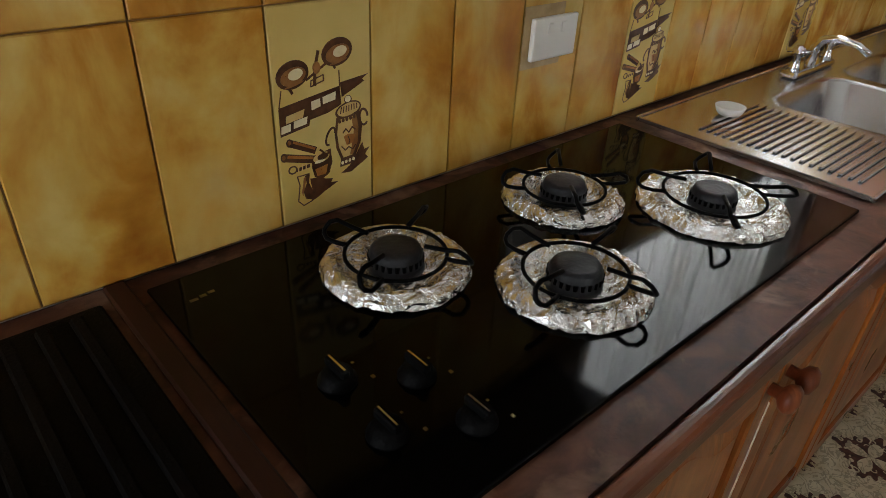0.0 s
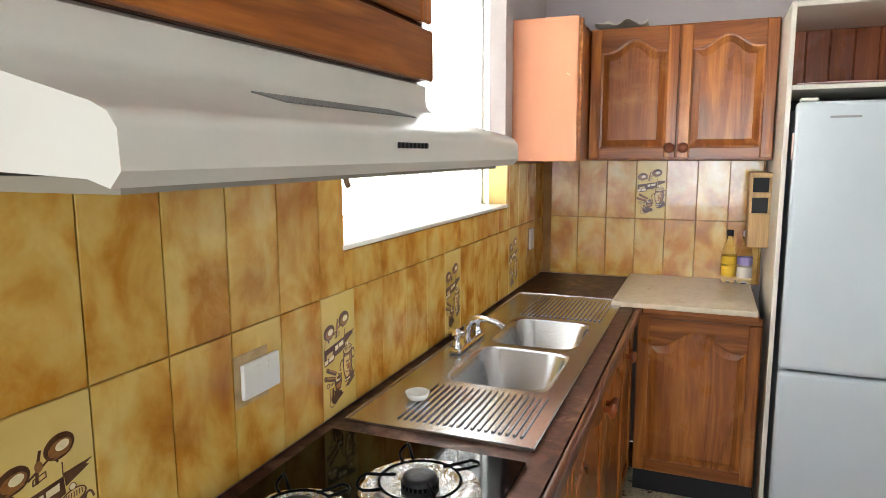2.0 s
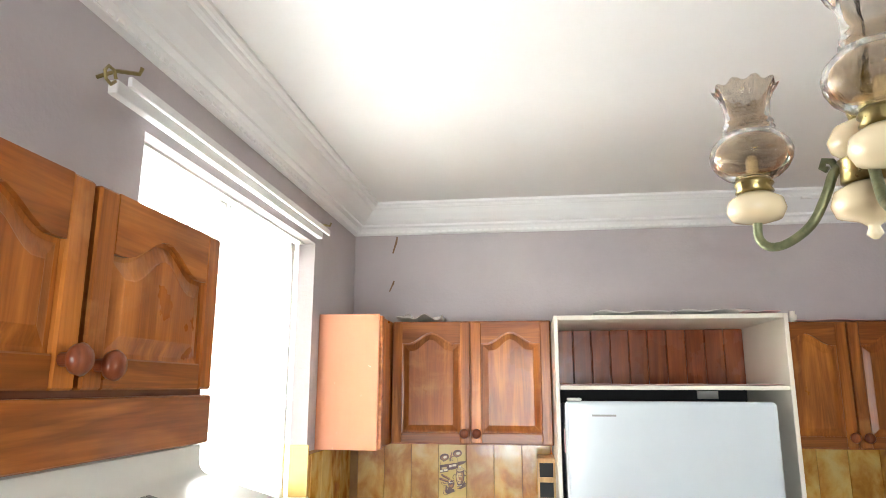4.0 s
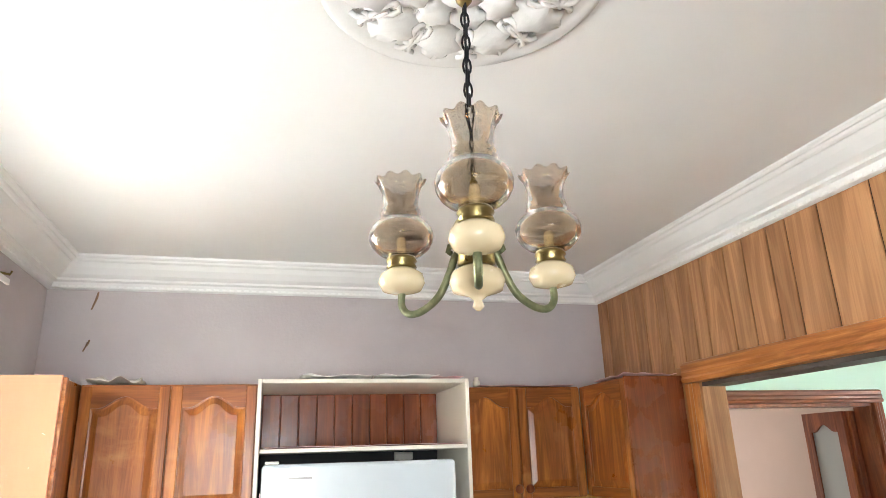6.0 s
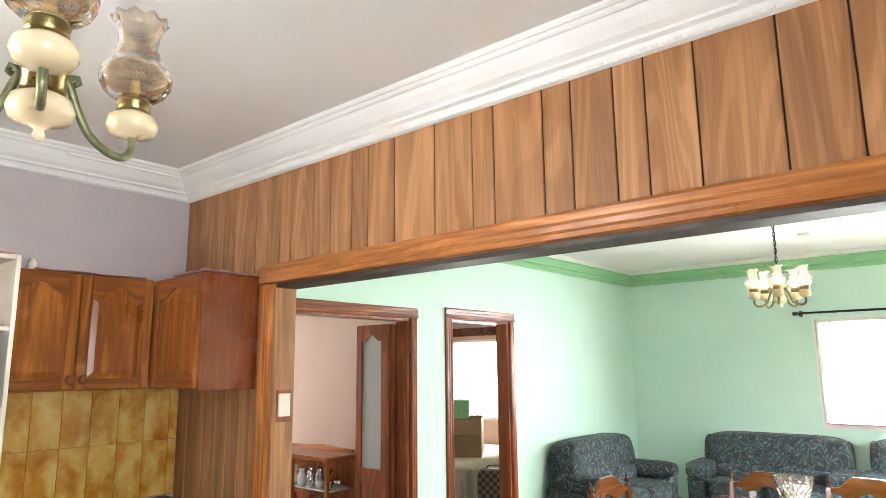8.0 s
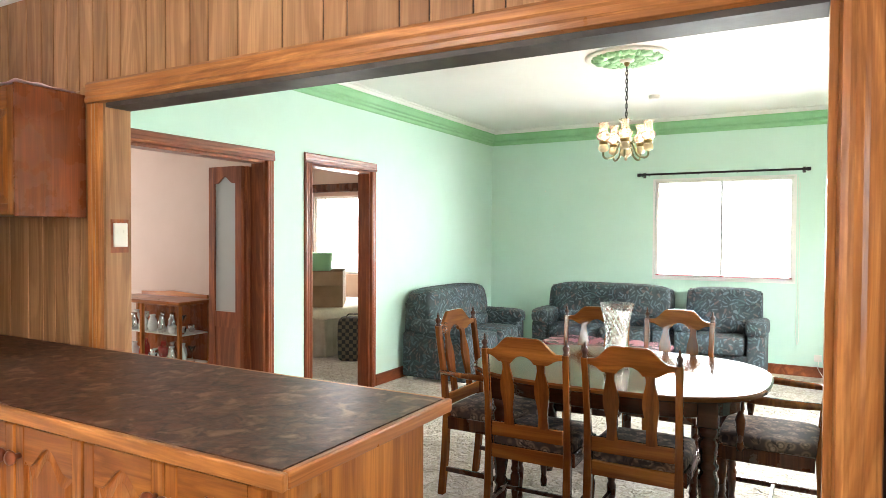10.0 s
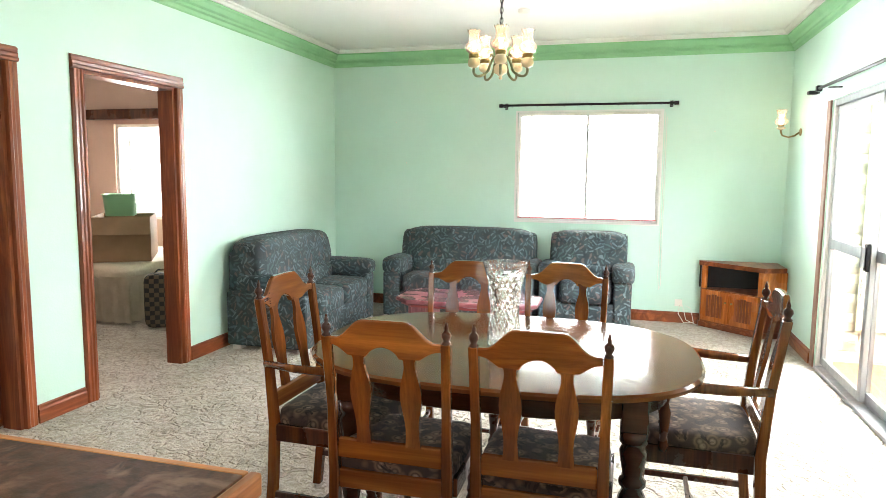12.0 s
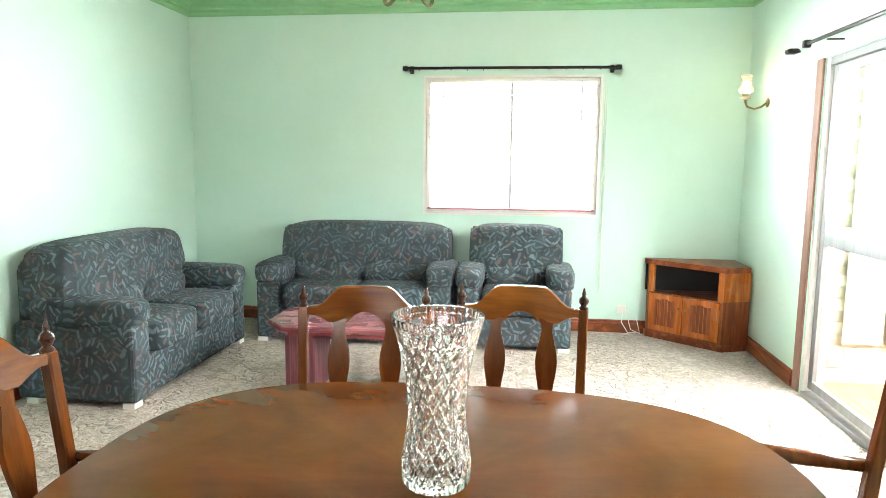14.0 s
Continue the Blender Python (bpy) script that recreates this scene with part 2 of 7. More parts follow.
def tile_material():
    """Mottled amber glaze, cream in the middle of a patch and burnt brown at its rim."""
    m, nt, b = nodes_of("mottled_amber_tile_glaze")
    v = coords(nt, (1, 1, 0.7), 40.0)
    f = noise_tex(nt, v, 9.0, 5, 0.35, 0.55)
    col = ramp(nt, f, [(0.34, (0.68, 0.48, 0.145)), (0.47, (0.62, 0.37, 0.075)), (0.58, (0.50, 0.225, 0.028)), (0.72, (0.34, 0.115, 0.010))])
    g = noise_tex(nt, v, 26, 4, 0.3)
    col = mix(nt, 0.35, col, ramp(nt, g, [(0.3, (0.75, 0.62, 0.45)), (0.7, (1, 1, 1))]), "MULTIPLY")
    link(nt, col, b.inputs["Base Color"])
    b.inputs["Roughness"].default_value, b.inputs["Coat Weight"].default_value = 0.22, 0.25
    bump(nt, b, noise_tex(nt, v, 9, 2), 0.10, 0.004)
    return m


def tile_cream_material():
    m, nt, b = nodes_of("cream_picture_tile_glaze")
    v = coords(nt, (1, 1, 1), 40.0)
    col = ramp(nt, noise_tex(nt, v, 6, 3, 0.4), [(0.35, (0.70, 0.52, 0.18)), (0.7, (0.62, 0.42, 0.11))])
    link(nt, col, b.inputs["Base Color"])
    b.inputs["Roughness"].default_value, b.inputs["Coat Weight"].default_value = 0.22, 0.25
    return m


M_tile = tile_material()
M_tilecream = tile_cream_material()


def carpet_material():
    """Beige sculpted pile with looping brown-grey lines."""
    m, nt, b = nodes_of("sculpted_beige_carpet")
    v = coords(nt)
    warp = noise_tex(nt, v, 3.0, 2, 0)
    loops = nt.nodes.new("ShaderNodeTexVoronoi")
    loops.feature = "DISTANCE_TO_EDGE"
    loops.inputs["Scale"].default_value = 11.0
    vm = nt.nodes.new("ShaderNodeVectorMath")
    vm.operation = "MULTIPLY_ADD"
    wc = nt.nodes.new("ShaderNodeTexNoise")
    wc.inputs["Scale"].default_value = 6.0
    link(nt, v, wc.inputs["Vector"])
    link(nt, wc.outputs["Color"], vm.inputs[0])
    vm.inputs[1].default_value = (0.30, 0.30, 0)
    link(nt, v, vm.inputs[2])
    link(nt, vm.outputs[0], loops.inputs["Vector"])
    edge = ramp(nt, loops.outputs["Distance"], [(0.0, (0, 0, 0)), (0.05, (0.35, 0.35, 0.35)), (0.13, (1, 1, 1))])
    gate = ramp(nt, noise_tex(nt, v, 9.0, 2), [(0.46, (0, 0, 0)), (0.54, (1, 1, 1))])
    line = mix(nt, gate, edge, (1, 1, 1))
    base = ramp(nt, warp, [(0.3, (0.57, 0.51, 0.44)), (0.7, (0.67, 0.61, 0.54))])
    patch = noise_tex(nt, v, 30.0, 3, 1.0)
    base = mix(nt, 0.55, base, ramp(nt, patch, [(0.42, (0.52, 0.48, 0.43)), (0.56, (1, 1, 1))]), "MULTIPLY")
    base = mix(nt, 0.6, base, ramp(nt, noise_tex(nt, v, 150, 4), [(0.3, (0.55, 0.53, 0.50)), (0.7, (1, 1, 1))]), "MULTIPLY")
    col = mix(nt, line, (0.43, 0.37, 0.31), base)
    link(nt, col, b.inputs["Base Color"])
    b.inputs["Roughness"].default_value = 0.95
    h1 = nt.nodes.new("ShaderNodeMath")
    h1.operation = "MULTIPLY_ADD"
    link(nt, noise_tex(nt, v, 160, 3), h1.inputs[0])
    h1.inputs[1].default_value = 0.35
    link(nt, line, h1.inputs[2])
    ad = nt.nodes.new("ShaderNodeMath")
    ad.operation = "MULTIPLY_ADD"
    link(nt, patch, ad.inputs[0])
    ad.inputs[1].default_value = 1.2
    link(nt, h1.outputs[0], ad.inputs[2])
    bump(nt, b, ad.outputs[0], 1.0, 0.02)
    return m


M_carpet = carpet_material()


def table_material():
    """Dark polished veneer laid in wedges that meet at the middle of the top."""
    m, nt, b = nodes_of("dark_wedge_veneer")
    v = coords(nt)
    g = nt.nodes.new("ShaderNodeTexGradient")
    g.gradient_type = "RADIAL"
    link(nt, v, g.inputs["Vector"])
    cx = nt.nodes.new("ShaderNodeCombineXYZ")
    link(nt, g.outputs["Fac"], cx.inputs[0])
    rays = noise_tex(nt, cx.outputs[0], 22.0, 4, 0.0)
    cloud = noise_tex(nt, v, 3.2, 4, 0.8)
    fine = noise_tex(nt, coords(nt, (0.25, 1, 1)), 60, 3, 0.4)
    col = ramp(nt, cloud, [(0.30, (0.092, 0.028, 0.007)), (0.52, (0.118, 0.038, 0.010)), (0.74, (0.150, 0.053, 0.014))])
    col = mix(nt, 0.5, col, ramp(nt, rays, [(0.38, (0.70, 0.66, 0.62)), (0.62, (1, 1, 1))]), "MULTIPLY")
    col = mix(nt, 0.12, col, ramp(nt, fine, [(0.35, (0.5, 0.45, 0.4)), (0.6, (1, 1, 1))]), "MULTIPLY")
    link(nt, col, b.inputs["Base Color"])
    rr = nt.nodes.new("ShaderNodeMapRange")
    rr.inputs["To Min"].default_value, rr.inputs["To Max"].default_value = 0.11, 0.13
    link(nt, fine, rr.inputs["Value"])
    link(nt, rr.outputs[0], b.inputs["Roughness"])
    b.inputs["Specular IOR Level"].default_value, b.inputs["Coat Weight"].default_value, b.inputs["Coat Roughness"].default_value = 0.20, 0.0, 0.06
    return m


M_table = table_material()


def floor_tile_material():
    """Cream vinyl tile with a brown scrolled rosette, in the tile's own plane."""
    m, nt, b = nodes_of("scrolled_vinyl_tile")
    tc = nt.nodes.new("ShaderNodeTexCoord")
    sx = nt.nodes.new("ShaderNodeSeparateXYZ")
    link(nt, tc.outputs["Object"], sx.inputs[0])

    def mth(op, a, c=None, d=None):
        n = nt.nodes.new("ShaderNodeMath")
        n.operation = op
        for i, q in enumerate((a, c, d)):
            if q is None:
                continue
            if isinstance(q, (int, float)):
                n.inputs[i].default_value = q
            else:
                link(nt, q, n.inputs[i])
        return n.outputs[0]

    x, y = mth("MULTIPLY", sx.outputs[0], 1 / 0.15), mth("MULTIPLY", sx.outputs[1], 1 / 0.15)
    v = tc.outputs["Object"]
    wob = mth("MULTIPLY", mth("SUBTRACT", noise_tex(nt, v, 45, 3), 0.5), 0.22)
    ax, ay = mth("ABSOLUTE", x), mth("ABSOLUTE", y)
    r = mth("SQRT", mth("ADD", mth("MULTIPLY", x, x), mth("MULTIPLY", y, y)))
    a = mth("ARCTAN2", y, x)
    dia = mth("ADD", mth("ADD", ax, ay), wob)
    rim = mth("ADD", 0.66, mth("MULTIPLY", mth("SINE", mth("MULTIPLY", a, 16.0)), 0.07))
    inside = mth("LESS_THAN", dia, rim)
    leaf_ = mth("GREATER_THAN", mth("SUBTRACT", mth("MULTIPLY", mth("ABSOLUTE", mth("COSINE", mth("MULTIPLY", a, 2.0))), 0.46), r), 0.02)
    dots = nt.nodes.new("ShaderNodeTexVoronoi")
    dots.inputs["Scale"].default_value = 52.0
    link(nt, v, dots.inputs["Vector"])
    scroll = mth("MULTIPLY", mth("LESS_THAN", mth("ABSOLUTE", mth("SUBTRACT", dots.outputs["Distance"], 0.34)), 0.09), mth("GREATER_THAN", dia, 0.40))
    u, w_ = mth("SUBTRACT", 1.0, ax), mth("SUBTRACT", 1.0, ay)
    rc = mth("ADD", mth("SQRT", mth("ADD", mth("MULTIPLY", u, u), mth("MULTIPLY", w_, w_))), wob)
    ac = mth("ARCTAN2", w_, u)
    flower = mth("LESS_THAN", mth("ABSOLUTE", mth("SUBTRACT", mth("ADD", rc, mth("MULTIPLY", mth("SINE", mth("MULTIPLY", ac, 12.0)), 0.08)), 0.27)), 0.075)
    dark = mth("MULTIPLY", inside, mth("SUBTRACT", 1.0, mth("MAXIMUM", leaf_, scroll)))
    speck = mth("GREATER_THAN", noise_tex(nt, v, 70, 2), 0.46)
    dark = mth("MAXIMUM", dark, mth("MULTIPLY", flower, speck))
    vine = mth("LESS_THAN", mth("ABSOLUTE", mth("SUBTRACT", noise_tex(nt, v, 30, 2, 1.2), 0.5)), 0.035)
    cream = ramp(nt, noise_tex(nt, v, 25, 4), [(0.3, (0.58, 0.50, 0.32)), (0.7, (0.74, 0.67, 0.48))])
    cream = mix(nt, mth("MULTIPLY", vine, 0.65), cream, (0.26, 0.235, 0.15))
    cream = mix(nt, ramp(nt, rc, [(0.25, (0.6, 0.6, 0.6)), (0.62, (0, 0, 0))]), cream, (0.46, 0.29, 0.11))
    brown = ramp(nt, noise_tex(nt, v, 60, 3), [(0.35, (0.028, 0.006, 0.005)), (0.65, (0.12, 0.034, 0.018))])
    col = mix(nt, dark, cream, brown)
    link(nt, col, b.inputs["Base Color"])
    b.inputs["Roughness"].default_value = 0.35
    bump(nt, b, noise_tex(nt, v, 60, 3), 0.15, 0.002)
    return m


M_floor = floor_tile_material()


def sofa_material():
    """Slate blue upholstery covered with brushed leaf strokes that lie every way."""
    m, nt, b = nodes_of("slate_blue_leaf_upholstery")
    v = coords(nt, (1, 1, 1))

    def vmath(op, a, c):
        n = nt.nodes.new("ShaderNodeVectorMath")
        n.operation = op
        for i, q in enumerate((a, c)):
            if isinstance(q, tuple):
                n.inputs[i].default_value = q
            else:
                link(nt, q, n.inputs[i])
        return n

    wob = nt.nodes.new("ShaderNodeTexNoise")
    wob.inputs["Scale"].default_value = 14.0
    link(nt, v, wob.inputs["Vector"])
    warped = vmath("ADD", v, vmath("MULTIPLY", wob.outputs["Color"], (0.028, 0.028, 0.028)).outputs[0]).outputs[0]
    cell = nt.nodes.new("ShaderNodeTexVoronoi")
    cell.inputs["Scale"].default_value = 20.0
    link(nt, warped, cell.inputs["Vector"])
    way = vmath("NORMALIZE", vmath("SUBTRACT", cell.outputs["Color"], (0.5, 0.5, 0.5)).outputs[0], (0, 0, 0)).outputs[0]
    along = vmath("DOT_PRODUCT", warped, way).outputs["Value"]
    wave = nt.nodes.new("ShaderNodeMath")
    wave.operation = "MULTIPLY"
    link(nt, along, wave.inputs[0])
    wave.inputs[1].default_value = 190.0
    sn_ = nt.nodes.new("ShaderNodeMath")
    sn_.operation = "SINE"
    link(nt, wave.outputs[0], sn_.inputs[0])
    stroke = ramp(nt, sn_.outputs[0], [(0.05, (0.10, 0.10, 0.10)), (0.35, (0.6, 0.6, 0.6)), (0.75, (1, 1, 1))])
    pick = nt.nodes.new("ShaderNodeSeparateXYZ")
    link(nt, cell.outputs["Color"], pick.inputs[0])
    tint = ramp(nt, pick.outputs[1], [(0.20, (0.105, 0.080, 0.078)), (0.35, (0.050, 0.085, 0.085)), (0.60, (0.082, 0.118, 0.138)), (0.85, (0.120, 0.152, 0.168))])
    ground_ = ramp(nt, noise_tex(nt, v, 9, 3), [(0.35, (0.016, 0.024, 0.029)), (0.65, (0.034, 0.048, 0.055))])
    rim = ramp(nt, cell.outputs["Distance"], [(0.58, (1, 1, 1)), (0.78, (0, 0, 0))])
    col = mix(nt, mix(nt, 1.0, stroke, rim, "MULTIPLY"), ground_, tint)
    link(nt, col, b.inputs["Base Color"])
    b.inputs["Roughness"].default_value, b.inputs["Sheen Weight"].default_value = 0.9, 0.0
    bump(nt, b, noise_tex(nt, v, 220, 3), 0.35, 0.003)
    return m


M_sofa = sofa_material()


def seat_material():
    m, nt, b = nodes_of("brown_floral_seat_fabric")
    v = coords(nt, (1, 1, 1), 3.0)
    vo = nt.nodes.new("ShaderNodeTexVoronoi")
    vo.inputs["Scale"].default_value = 21
    link(nt, v, vo.inputs["Vector"])
    col = ramp(nt, vo.outputs["Distance"], [(0.16, (0.24, 0.165, 0.115)), (0.30, (0.060, 0.036, 0.024)), (0.42, (0.15, 0.095, 0.062)), (0.6, (0.045, 0.026, 0.019))])
    n = noise_tex(nt, v, 12, 4, 1.5)
    col = mix(nt, ramp(nt, n, [(0.55, (0, 0, 0)), (0.6, (1, 1, 1))]), col, (0.022, 0.012, 0.009))
    link(nt, col, b.inputs["Base Color"])
    b.inputs["Roughness"].default_value = 0.9
    bump(nt, b, noise_tex(nt, v, 200, 3), 0.4, 0.003)
    return m


M_seat = seat_material()


def blind_material():
    m = bpy.data.materials.new("white_blind_fabric")
    m.use_nodes = True
    nt = m.node_tree
    b = nt.nodes["Principled BSDF"]
    b.inputs["Base Color"].default_value, b.inputs["Roughness"].default_value = (0.85, 0.84, 0.82, 1), 0.8
    t = nt.nodes.new("ShaderNodeBsdfTranslucent")
    t.inputs[0].default_value = (0.9, 0.89, 0.86, 1)
    mx = nt.nodes.new("ShaderNodeMixShader")
    mx.inputs[0].default_value = 0.5
    link(nt, b.outputs[0], mx.inputs[1])
    link(nt, t.outputs[0], mx.inputs[2])
    link(nt, mx.outputs[0], nt.nodes["Material Output"].inputs[0])
    return m


M_blind = blind_material()

# ---- mesh helpers ----


def thing(name, label, category, place=(0, 0, 0), rz=0.0, group="", kind=""):
    e = new(name)
    e.empty_display_size = 0.1
    e.matrix_world = pose(*place, 0, 0, rz)
    return tagged(e, label, category, group, kind)


def part(name, bm, material, parent=None, label="", smooth=False):
    me = bpy.data.meshes.new(name)
    bmesh.ops.recalc_face_normals(bm, faces=bm.faces)
    bm.to_mesh(me)
    bm.free()
    me.materials.append(material)
    if smooth:
        for p in me.polygons:
            p.use_smooth = True
    ob = new(name, me)
    if parent:
        ob.parent = parent
    if label:
        tagged(ob, label)
    return ob


def box(bm, x0, x1, y0, y1, z0, z1, bev=0.0, seg=1):
    ret = bmesh.ops.create_cube(bm, size=1)
    vs = ret["verts"]
    for v in vs:
        v.co = Vector(((x0 + x1) / 2 + v.co.x * (x1 - x0), (y0 + y1) / 2 + v.co.y * (y1 - y0), (z0 + z1) / 2 + v.co.z * (z1 - z0)))
    if bev:
        es = list({e for v in vs for e in v.link_edges})
        bmesh.ops.bevel(bm, geom=es, offset=bev, segments=seg, profile=0.5, affect="EDGES")
    return bm


def boxes(*bs, bev=0.0, seg=1):
    bm = bmesh.new()
    for b in bs:
        box(bm, *b, bev=bev, seg=seg)
    return bm


def prism(bm, pts, axis, d0, d1):
    """A polygon of (u, v) pushed along an axis: 'x' takes (y, z), 'y' (x, z), 'z' (x, y)."""
    def at(u, v, d):
        return {"x": (d, u, v), "y": (u, d, v), "z": (u, v, d)}[axis]
    a = [bm.verts.new(at(u, v, d0)) for u, v in pts]
    b = [bm.verts.new(at(u, v, d1)) for u, v in pts]
    bm.faces.new(a)
    bm.faces.new(b[::-1])
    n = len(pts)
    for i in range(n):
        bm.faces.new((a[i], b[i], b[(i + 1) % n], a[(i + 1) % n]))
    return bm


def loft(bm, rings, cap=True):
    """Skin over rings of equal length."""
    vs = [[bm.verts.new(p) for p in r] for r in rings]
    n = len(vs[0])
    for a, b in zip(vs, vs[1:]):
        for i in range(n):
            bm.faces.new((a[i], a[(i + 1) % n], b[(i + 1) % n], b[i]))
    if cap:
        bm.faces.new(vs[0])
        bm.faces.new(vs[-1][::-1])
    return bm


def lathe(bm, prof, seg=16, c=(0, 0, 0), cap=True):
    rings = [[(c[0] + r * math.cos(2 * math.pi * i / seg), c[1] + r * math.sin(2 * math.pi * i / seg), c[2] + z) for i in range(seg)] for r, z in prof]
    return loft(bm, rings, cap)


def tube(bm, pts, r, seg=8, flat=1.0):
    """A round bar along points; r a number or one for each point."""
    pts = [Vector(p) for p in pts]
    rs = r if isinstance(r, (list, tuple)) else [r] * len(pts)
    rings = []
    ref = None
    for i, p in enumerate(pts):
        d = (pts[min(i + 1, len(pts) - 1)] - pts[max(i - 1, 0)]).normalized()
        if ref is None:
            ref = d.orthogonal().normalized()
        ref = (ref - d * ref.dot(d)).normalized()
        o = d.cross(ref)
        rings.append([p + (ref * math.cos(2 * math.pi * k / seg) + o * math.sin(2 * math.pi * k / seg) * flat) * rs[i] for k in range(seg)])
    return loft(bm, rings)


def puffy(bm, c, s, e=0.35, n=14, m=10, sag=0.0):
    """A stuffed block: a rounded box with full sides."""
    def pw(q, k):
        return math.copysign(abs(q) ** k, q)
    rings = []
    for j in range(m + 1):
        th = -math.pi / 2 + math.pi * j / m
        ct, stt = max(abs(math.cos(th)), 1e-3), math.sin(th)
        ring = []
        for i in range(n * 2):
            ph = math.pi * i / n
            x, y, z = pw(ct, e) * pw(math.cos(ph), e), pw(ct, e) * pw(math.sin(ph), e), pw(stt, e)
            ring.append((c[0] + x * s[0] / 2, c[1] + y * s[1] / 2, c[2] + z * s[2] / 2 - sag * (1 - x * x) * (1 - y * y)))
        rings.append(ring)
    return loft(bm, rings)


def arc(n, f):
    return [f(i / n) for i in range(n + 1)]


def structure(name, bm, material, label, category, smooth=False):
    ob = part(name, bm, material, None, "", smooth)
    return tagged(ob, label, category, "", "structure")
# ---- plan, in metres ----
KN, KE, KS, KW = 1.70, 4.40, -1.47, -1.30      # kitchen faces
KC, LC = 2.80, 2.75                            # ceilings
LN, LE, LS, LW = -1.59, 4.144, -7.24, -0.42    # living room faces
OX0, OX1, OZ = 0.494, 3.464, 2.05              # opening between the rooms
WX0, WX1, WZ0, WZ1 = 2.29, 3.69, 1.322, 2.45   # kitchen window
SX0, SX1, SZ0, SZ1 = 0.705, 2.10, 0.968, 2.06  # living room window
D1Y0, D1Y1, D1Z = -3.21, -1.86, 1.99           # folding door opening
D2Y0, D2Y1, D2Z = -4.56, -3.73, 2.02           # bedroom door opening
GY0, GY1, GZ = -5.92, -3.55, 1.99              # sliding door opening
T = 0.12


def wall_with_hole(name, material, axis, a0, a1, d0, d1, z1, hole, label):
    """A wall along one axis from a0 to a1, between depths d0 and d1, with one opening (h0, h1, zlo, zhi)."""
    bm = bmesh.new()
    h0, h1, zl, zh = hole
    spans = [(a0, h0, 0, z1), (h1, a1, 0, z1), (h0, h1, zh, z1)]
    if zl > 0:
        spans.append((h0, h1, 0, zl))
    for p, q, lo, hi in spans:
        if q - p < 1e-3:
            continue
        if axis == "x":
            box(bm, p, q, d0, d1, lo, hi)
        else:
            box(bm, d0, d1, p, q, lo, hi)
    return structure(name, bm, material, label, "wall")


structure("ground", boxes((-30, 30, -30, 30, -0.4, -0.25)), surf("dry_ground", (0.16, 0.15, 0.11), (0.24, 0.22, 0.16), 2, rough=0.9), "flat dry ground around the house", "ground")
wall_with_hole("wall_north", M_lilac, "x", KW - T, KE + T, KN, KN + 0.16, KC + 0.1, (WX0, WX1, WZ0, WZ1), "grey lilac painted kitchen wall with a window opening")
structure("wall_east", boxes((KE, KE + T, KS - T, KN, 0, KC + 0.1)), M_lilac, "grey lilac painted kitchen wall above the cupboards", "wall")
# unseen end wall; its opening is added to let the fill light in
wall_with_hole("wall_west", M_lilac, "y", KS, KN, KW - T, KW, KC + 0.1, (0.08, 1.46, 0.85, 2.2), "unseen grey lilac end wall with an opening added for fill light")
# wall between the rooms: one leaf for each side
wall_with_hole("wall_south", M_panelback, "x", KW, KE, KS - 0.052, KS - 0.008, KC + 0.1, (OX0 - 0.002, OX1 + 0.002, 0, OZ + 0.002), "dark backing behind the timber panelling")
wall_with_hole("wall_divider", M_green, "x", LW - T, KE + T, LN, KS - 0.055, KC + 0.1, (OX0 - 0.002, OX1 + 0.002, 0, OZ + 0.002), "mint green painted dividing wall with a wide opening")
# living room
bm = bmesh.new()
for y0, y1, z0, z1 in ((LS, D2Y0, 0, LC + 0.1), (D2Y0, D2Y1, D2Z, LC + 0.1), (D2Y1, D1Y0, 0, LC + 0.1), (D1Y0, D1Y1, D1Z, LC + 0.1), (D1Y1, LN, 0, LC + 0.1)):
    box(bm, LE, LE + T, y0, y1, z0, z1)
structure("wall_living_east", bm, M_green, "mint green painted wall with two door openings", "wall")
wall_with_hole("wall_living_south", M_green, "x", LW - T, LE + T, LS - 0.16, LS, LC + 0.1, (SX0, SX1, SZ0, SZ1), "mint green painted wall with a window opening")
wall_with_hole("wall_living_west", M_green, "y", LS, LN, LW - T, LW, LC + 0.1, (GY0, GY1, 0.0, GZ), "mint green painted wall with a sliding door opening")
structure("ceiling_kitchen", boxes((KW - T, KE + T, KS - 0.05, KN + 0.1, KC, KC + 0.1)), M_ceil, "off-white painted plaster kitchen ceiling", "ceiling")
structure("ceiling_living", boxes((LW - T, LE + T, LS - 0.1, LN, LC, LC + 0.1)), M_ceil, "off-white painted plaster living room ceiling", "ceiling")
# rooms seen through the doors
RX = 7.55
structure("wall_rooms_divider", boxes((LE + T, RX, -3.52, -3.42, 0, LC)), M_pink, "dusky pink painted wall between two rooms", "wall")
# the dining room opening is added, only to pass the fill light
wall_with_hole("wall_rooms_east", M_pink, "y", LS, -0.8, RX, RX + T, LC, (-2.9, -1.7, 0.90, 2.1), "dusky pink painted wall with an unseen opening added for fill light")
structure("wall_rooms_north", boxes((KE + T, RX, -0.8, -0.7, 0, LC)), M_pink, "dusky pink painted wall of the dining room", "wall")
wall_with_hole("wall_rooms_south", M_pink, "x", LE + T, RX, LS - 0.1, LS, LC, (5.7, 7.1, 0.85, 2.0), "dusky pink painted bedroom wall with a window")
structure("ceiling_rooms", boxes((LE + T, RX + T, LS - 0.1, -0.7, LC, LC + 0.1)), M_ceil, "off-white ceiling of the back rooms", "ceiling")
# floors
structure("floor_living", boxes((LW - T, RX, LS - 0.1, -1.50, -0.1, 0.0)), M_carpet, "beige sculpted pile carpet with looping lines", "carpet")
